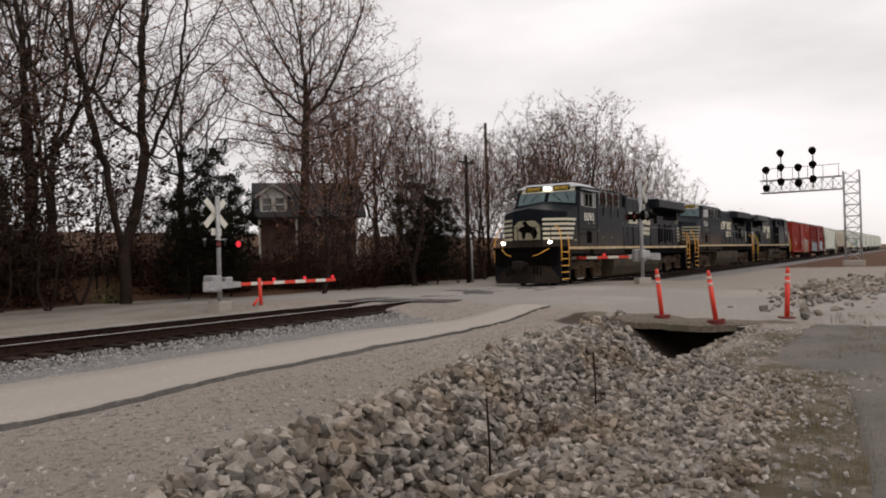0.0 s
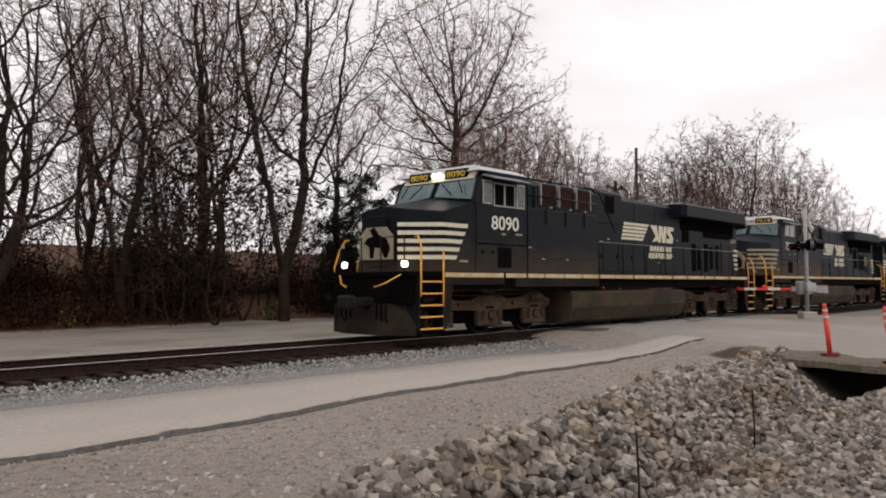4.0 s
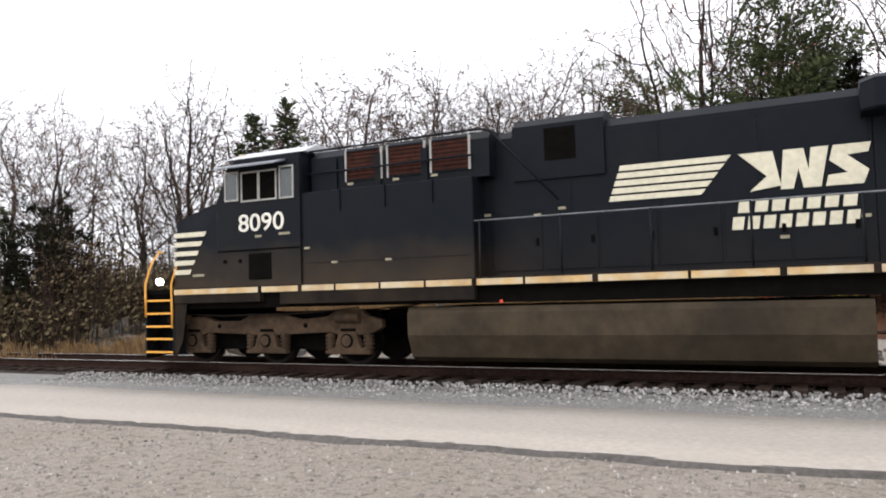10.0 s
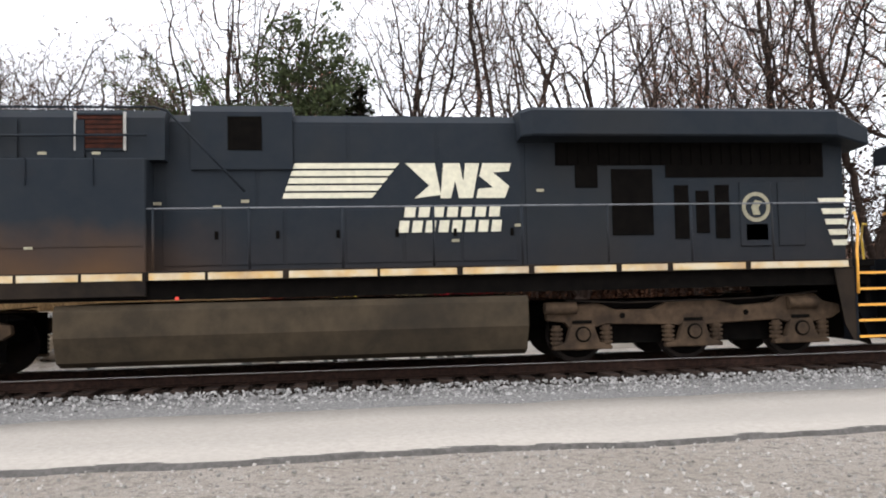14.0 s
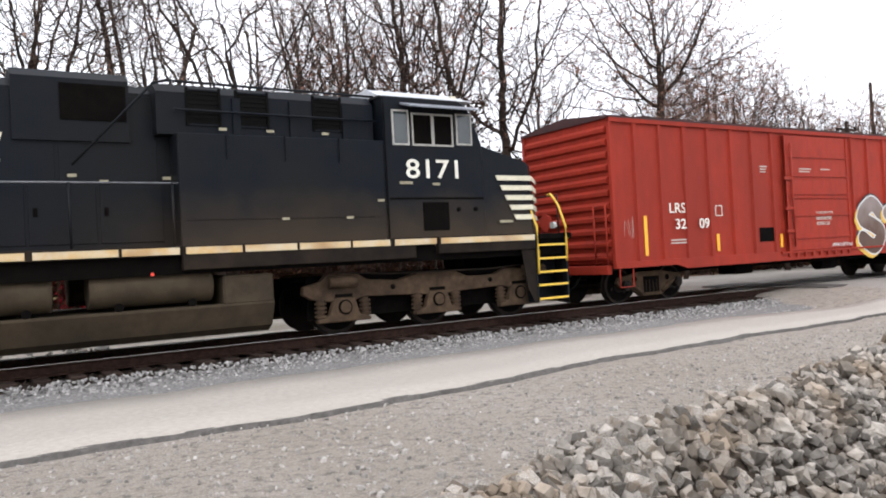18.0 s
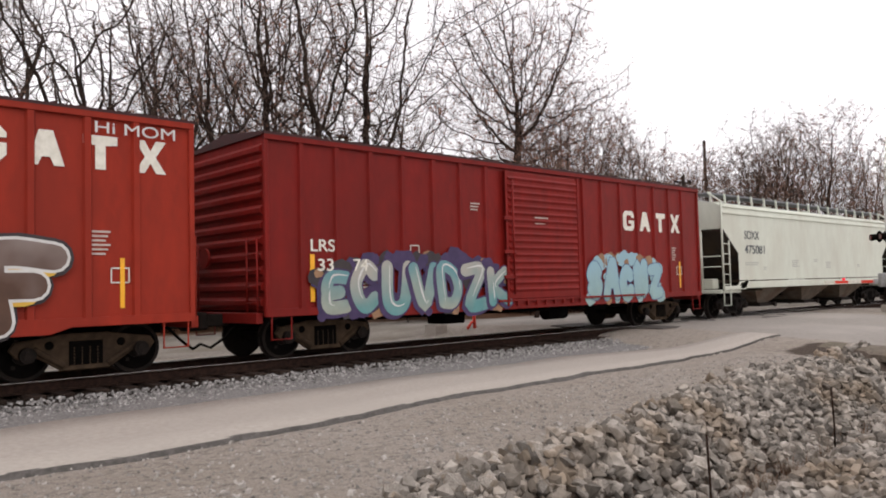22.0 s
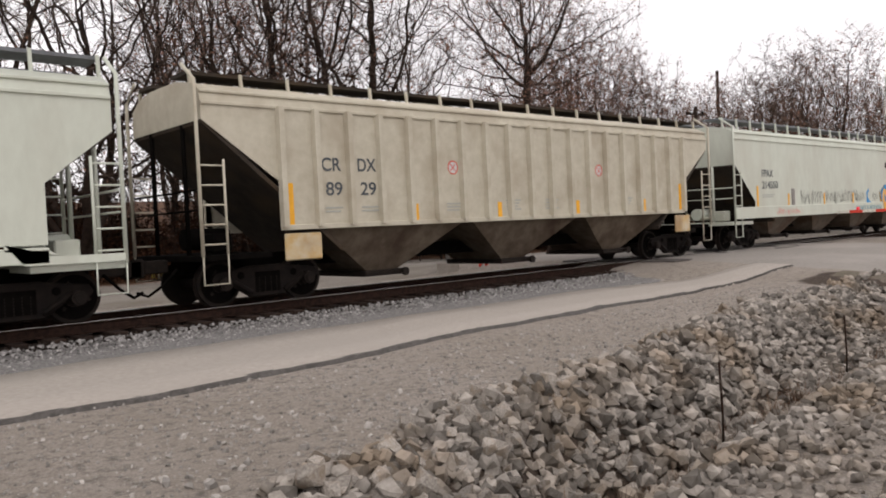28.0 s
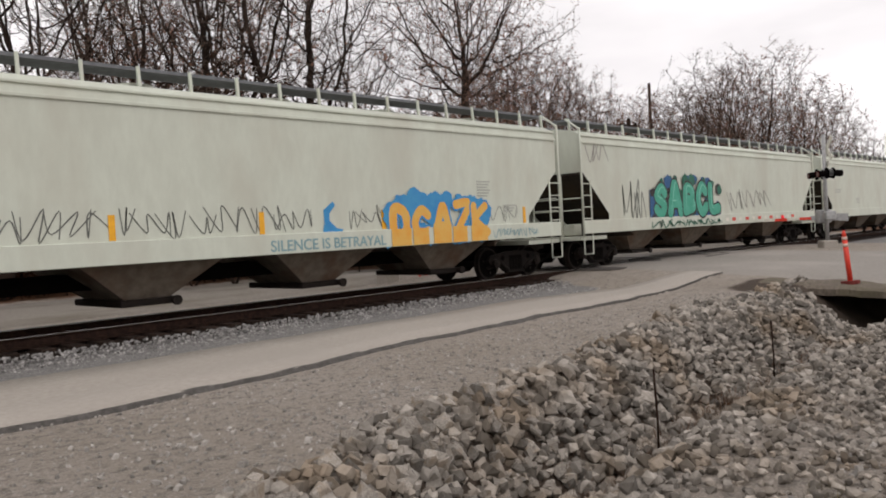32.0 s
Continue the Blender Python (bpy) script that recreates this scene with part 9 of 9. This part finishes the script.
# Oil-stained stones between and beside the ties
spots = []
for i in range(5200):
    x = rng.uniform(-22, 20)
    d = rng.uniform(-1.45, 1.3)
    s = rng.uniform(0.022, 0.042)
    spots.append((x, TRACK_Y + d, -0.238 + s * 0.2, s, rng.uniform(0, 6.28), rng.uniform(-0.5, 0.5), rng.uniform(-0.5, 0.5), rng.randrange(6)))
scatter("stained_ballast", SMALL, spots, M_OILED, "dark oil-stained ballast stones between the ties", "ballast")

# Rock outcrops in the sandy bank behind the track: fractured beds, and loose blocks between them
def broken_block(sx, sy, sz, jagged=0.35):
    """A fractured block: a hull of points pushed to its faces, with corners knocked off."""
    bm = bmesh.new()
    for q in range(15):
        p = [rng.uniform(-1, 1) for _ in range(3)]
        p[q % 3] = rng.choice((-1.0, 1.0)) * rng.uniform(1 - jagged, 1.0)
        bm.verts.new((p[0] * sx, p[1] * sy, p[2] * sz))
    r = bmesh.ops.convex_hull(bm, input=list(bm.verts))
    bmesh.ops.delete(bm, geom=list({g for g in r["geom_interior"] + r["geom_unused"] if isinstance(g, bmesh.types.BMVert)}), context="VERTS")
    bmesh.ops.recalc_face_normals(bm, faces=list(bm.faces))
    return bm


for cx, wide, tall in ((-2.6, 0.8, 0.35), (-5.4, 1.0, 0.55), (-8.9, 1.3, 0.75), (-11.8, 0.8, 0.5), (-14.6, 1.2, 0.6), (-16.4, 1.5, 0.8), (-19.9, 1.0, 0.6), (-22.2, 1.5, 0.85), (-25.8, 1.2, 0.6), (-28.4, 1.6, 0.8), (-32.3, 1.3, 0.7)):
    cy = 18.25 + rng.uniform(-0.15, 0.3)
    outcrop = empty("rock_outcrop", pose(cx, cy, height(cx, cy)), "dark grey fractured rock outcrop in the sandy bank", "rock", "rock outcrops behind the track")
    dip, strike = rng.uniform(-12, 12), rng.uniform(-20, 20)
    for k in range(int(5 + 5 * wide)):
        x, y = rng.uniform(-1, 1) * wide, rng.uniform(-0.25, 0.75)
        z = height(cx + x, cy + y) - height(cx, cy) + rng.uniform(-0.05, 0.22) * tall
        ob = part("rock_bed", broken_block(rng.uniform(0.25, 0.62) * wide, rng.uniform(0.22, 0.45), rng.uniform(0.14, 0.34) * tall), M_BLUFF, outcrop)
        ob.matrix_local = pose(x, y, z, rng.uniform(-10, 6), dip + rng.uniform(-9, 9), strike + rng.uniform(-25, 25))
for k in range(46):
    x, y = rng.uniform(-34, -1.5), rng.uniform(17.7, 20.0)
    sz = rng.uniform(0.06, 0.16)
    ob = part("rock", broken_block(sz * rng.uniform(1.0, 2.2), sz * rng.uniform(1.0, 1.6), sz), M_BLUFF)
    ob.matrix_world = pose(x, y, height(x, y) + sz * 0.2, rng.uniform(-20, 20), rng.uniform(-20, 20), rng.uniform(0, 360))
    tagged(ob, "loose grey rock on the sandy bank behind the track", "rock", "loose rocks on the bank")
spots = []
for i in range(1500):
    x, y = rng.uniform(-34, 3.0), rng.uniform(17.4, 22.0)
    s = rng.uniform(0.03, 0.13)
    spots.append((x, y, height(x, y) + s * 0.2, s, rng.uniform(0, 6.28), 0.3, 0.2, rng.randrange(9)))
scatter("rubble", ROCKS, spots, M_BLUFF, "loose rubble on the bank behind the track", "rubble")
spots = []
for i in range(1000):
    x, y = 33 + rng.gauss(0, 5.0), rng.gauss(2.4, 0.9)
    s = rng.uniform(0.05, 0.15)
    spots.append((x, y, height(x, y) + s * 0.3 + 0.12 * max(0, 1 - abs(y - 2.6) / 1.6), s, rng.uniform(0, 6.28), 0.3, 0.2, rng.randrange(9)))
scatter("rock_pile", ROCKS, spots, M_ROCK, "low pile of broken rock beside the road", "rubble")

# Weeds and grass
def tufts(name, material, spots, seed, label, blades=14):
    r = random.Random(seed)
    v, f = [], []
    for x, y, h in spots:
        z = height(x, y)
        for _ in range(blades):
            a = r.uniform(0, 6.28)
            dx, dy = math.cos(a) * h * r.uniform(0.1, 0.7), math.sin(a) * h * r.uniform(0.1, 0.7)
            bx, by = x + r.uniform(-0.1, 0.1), y + r.uniform(-0.1, 0.1)
            b = len(v)
            v += [(bx - dy * 0.04, by + dx * 0.04, z - 0.01), (bx + dy * 0.04, by - dx * 0.04, z - 0.01), (bx + dx, by + dy, z + h * r.uniform(0.5, 1.0))]
            f.append((b, b + 1, b + 2))
    return tagged(mesh_part(name, v, f, material), label, "grass", kind="stuff")


gs = []
for i in range(9000):
    x, y = rng.uniform(3.6, 17.5), rng.uniform(-0.6, 2.7)
    if verge_share(x, y) * rng.random() > 0.1 and fbm(x, y, 0.8) > 0.0 and y > -0.3:
        gs.append((x, y, rng.uniform(0.03, 0.12)))
tufts("sparse_grass", M_GRASS, gs, 3, "sparse short grass and weeds on the verge", 9)
ws = [(ditch_line(x) * 1.0 and x, ditch_line(x) + rng.gauss(0, 0.16), rng.uniform(0.12, 0.34)) for x in [rng.uniform(4.4, 15.5) for _ in range(260)]]
tufts("dead_weeds", M_WEED, ws, 5, "brown dead weeds along the ditch bottom", 12)
ws = [(rng.gauss(19.3, 0.5), rng.gauss(1.2, 0.5), rng.uniform(0.1, 0.22)) for _ in range(40)]
tufts("roadside_weeds", M_GRASS, ws, 6, "low green weeds at the road edge", 14)
# Fallen log at the wood's edge
bm = bmesh.new()
lx, ly = polar(-0.9, 27.0)
tube(bm, [(-1.2, 0, 0.12), (-0.3, 0.1, 0.18), (0.6, -0.05, 0.14), (1.3, 0.1, 0.30)], 0.07, 8, 0, 0.04)
tagged(part("fallen_branch", bm, M_BARK), "grey fallen branch at the wood's edge", "branch").location = (lx, ly, height(lx, ly))
# Worn asphalt apron beside the ditch
av, af = [], []
for i in range(26):
    y = -6 + i * 8.15 / 25
    for k in range(16):
        x0 = 4.6 + 6.4 * smooth_step(0.25, 0.75, y) + 1.3 * smooth_step(0.9, 2.2, y) + 0.15 * fbm(0, y, 1.5)
        x = x0 + (17.95 - x0) * k / 15
        av.append((x, y + 0.12 * fbm(x, 4, 0.8), height(x, y) + (0.022 if 0 < i < 25 and k > 0 else -0.03)))
for i in range(25):
    for k in range(15):
        af.append((i * 16 + k, i * 16 + k + 1, (i + 1) * 16 + k + 1, (i + 1) * 16 + k))
tagged(mesh_part("pavement_apron", av, af, M_APRON, smooth=True), "worn grey asphalt apron beside the ditch", "pavement", kind="structure")
# The whole train rolls past, speeding up slowly. Seconds and the place of its leading coupler.
TRAIN_ROWS = [(0, 28.69), (2, 20.47), (4, 12.01), (6, 3.33), (8, -5.58), (10, -14.74), (12, -24.19), (14, -33.97), (16, -44.1), (18, -54.61), (20, -65.5), (22, -76.78), (24, -88.44), (26, -100.46), (28, -112.85), (30, -125.6), (32, -138.74)]


def train_place(t):
    for (a, xa), (b, xb) in zip(TRAIN_ROWS, TRAIN_ROWS[1:]):
        if t <= b:
            return xa + (xb - xa) * (t - a) / (b - a)
    return TRAIN_ROWS[-1][1]


def motions():
    for car, back, turn in cars:
        walk(car, [(t, pose(x + back, TRACK_Y, 0, 0, 0, turn)) for t, x in TRAIN_ROWS])
        # the wheels roll with the way gone
        for ob in car.children_recursive:
            if ob.name.startswith("wheel_set"):
                x, y, r = ob.location
                sign = -1 if turn == 0 else 1
                rows = []
                for k in range(381):
                    t = 32.0 * k / 380
                    rows.append((t, pose(x, y, r, 0, sign * math.degrees((TRAIN_ROWS[0][1] - train_place(t)) / r), 0)))
                walk(ob, rows)


motions()
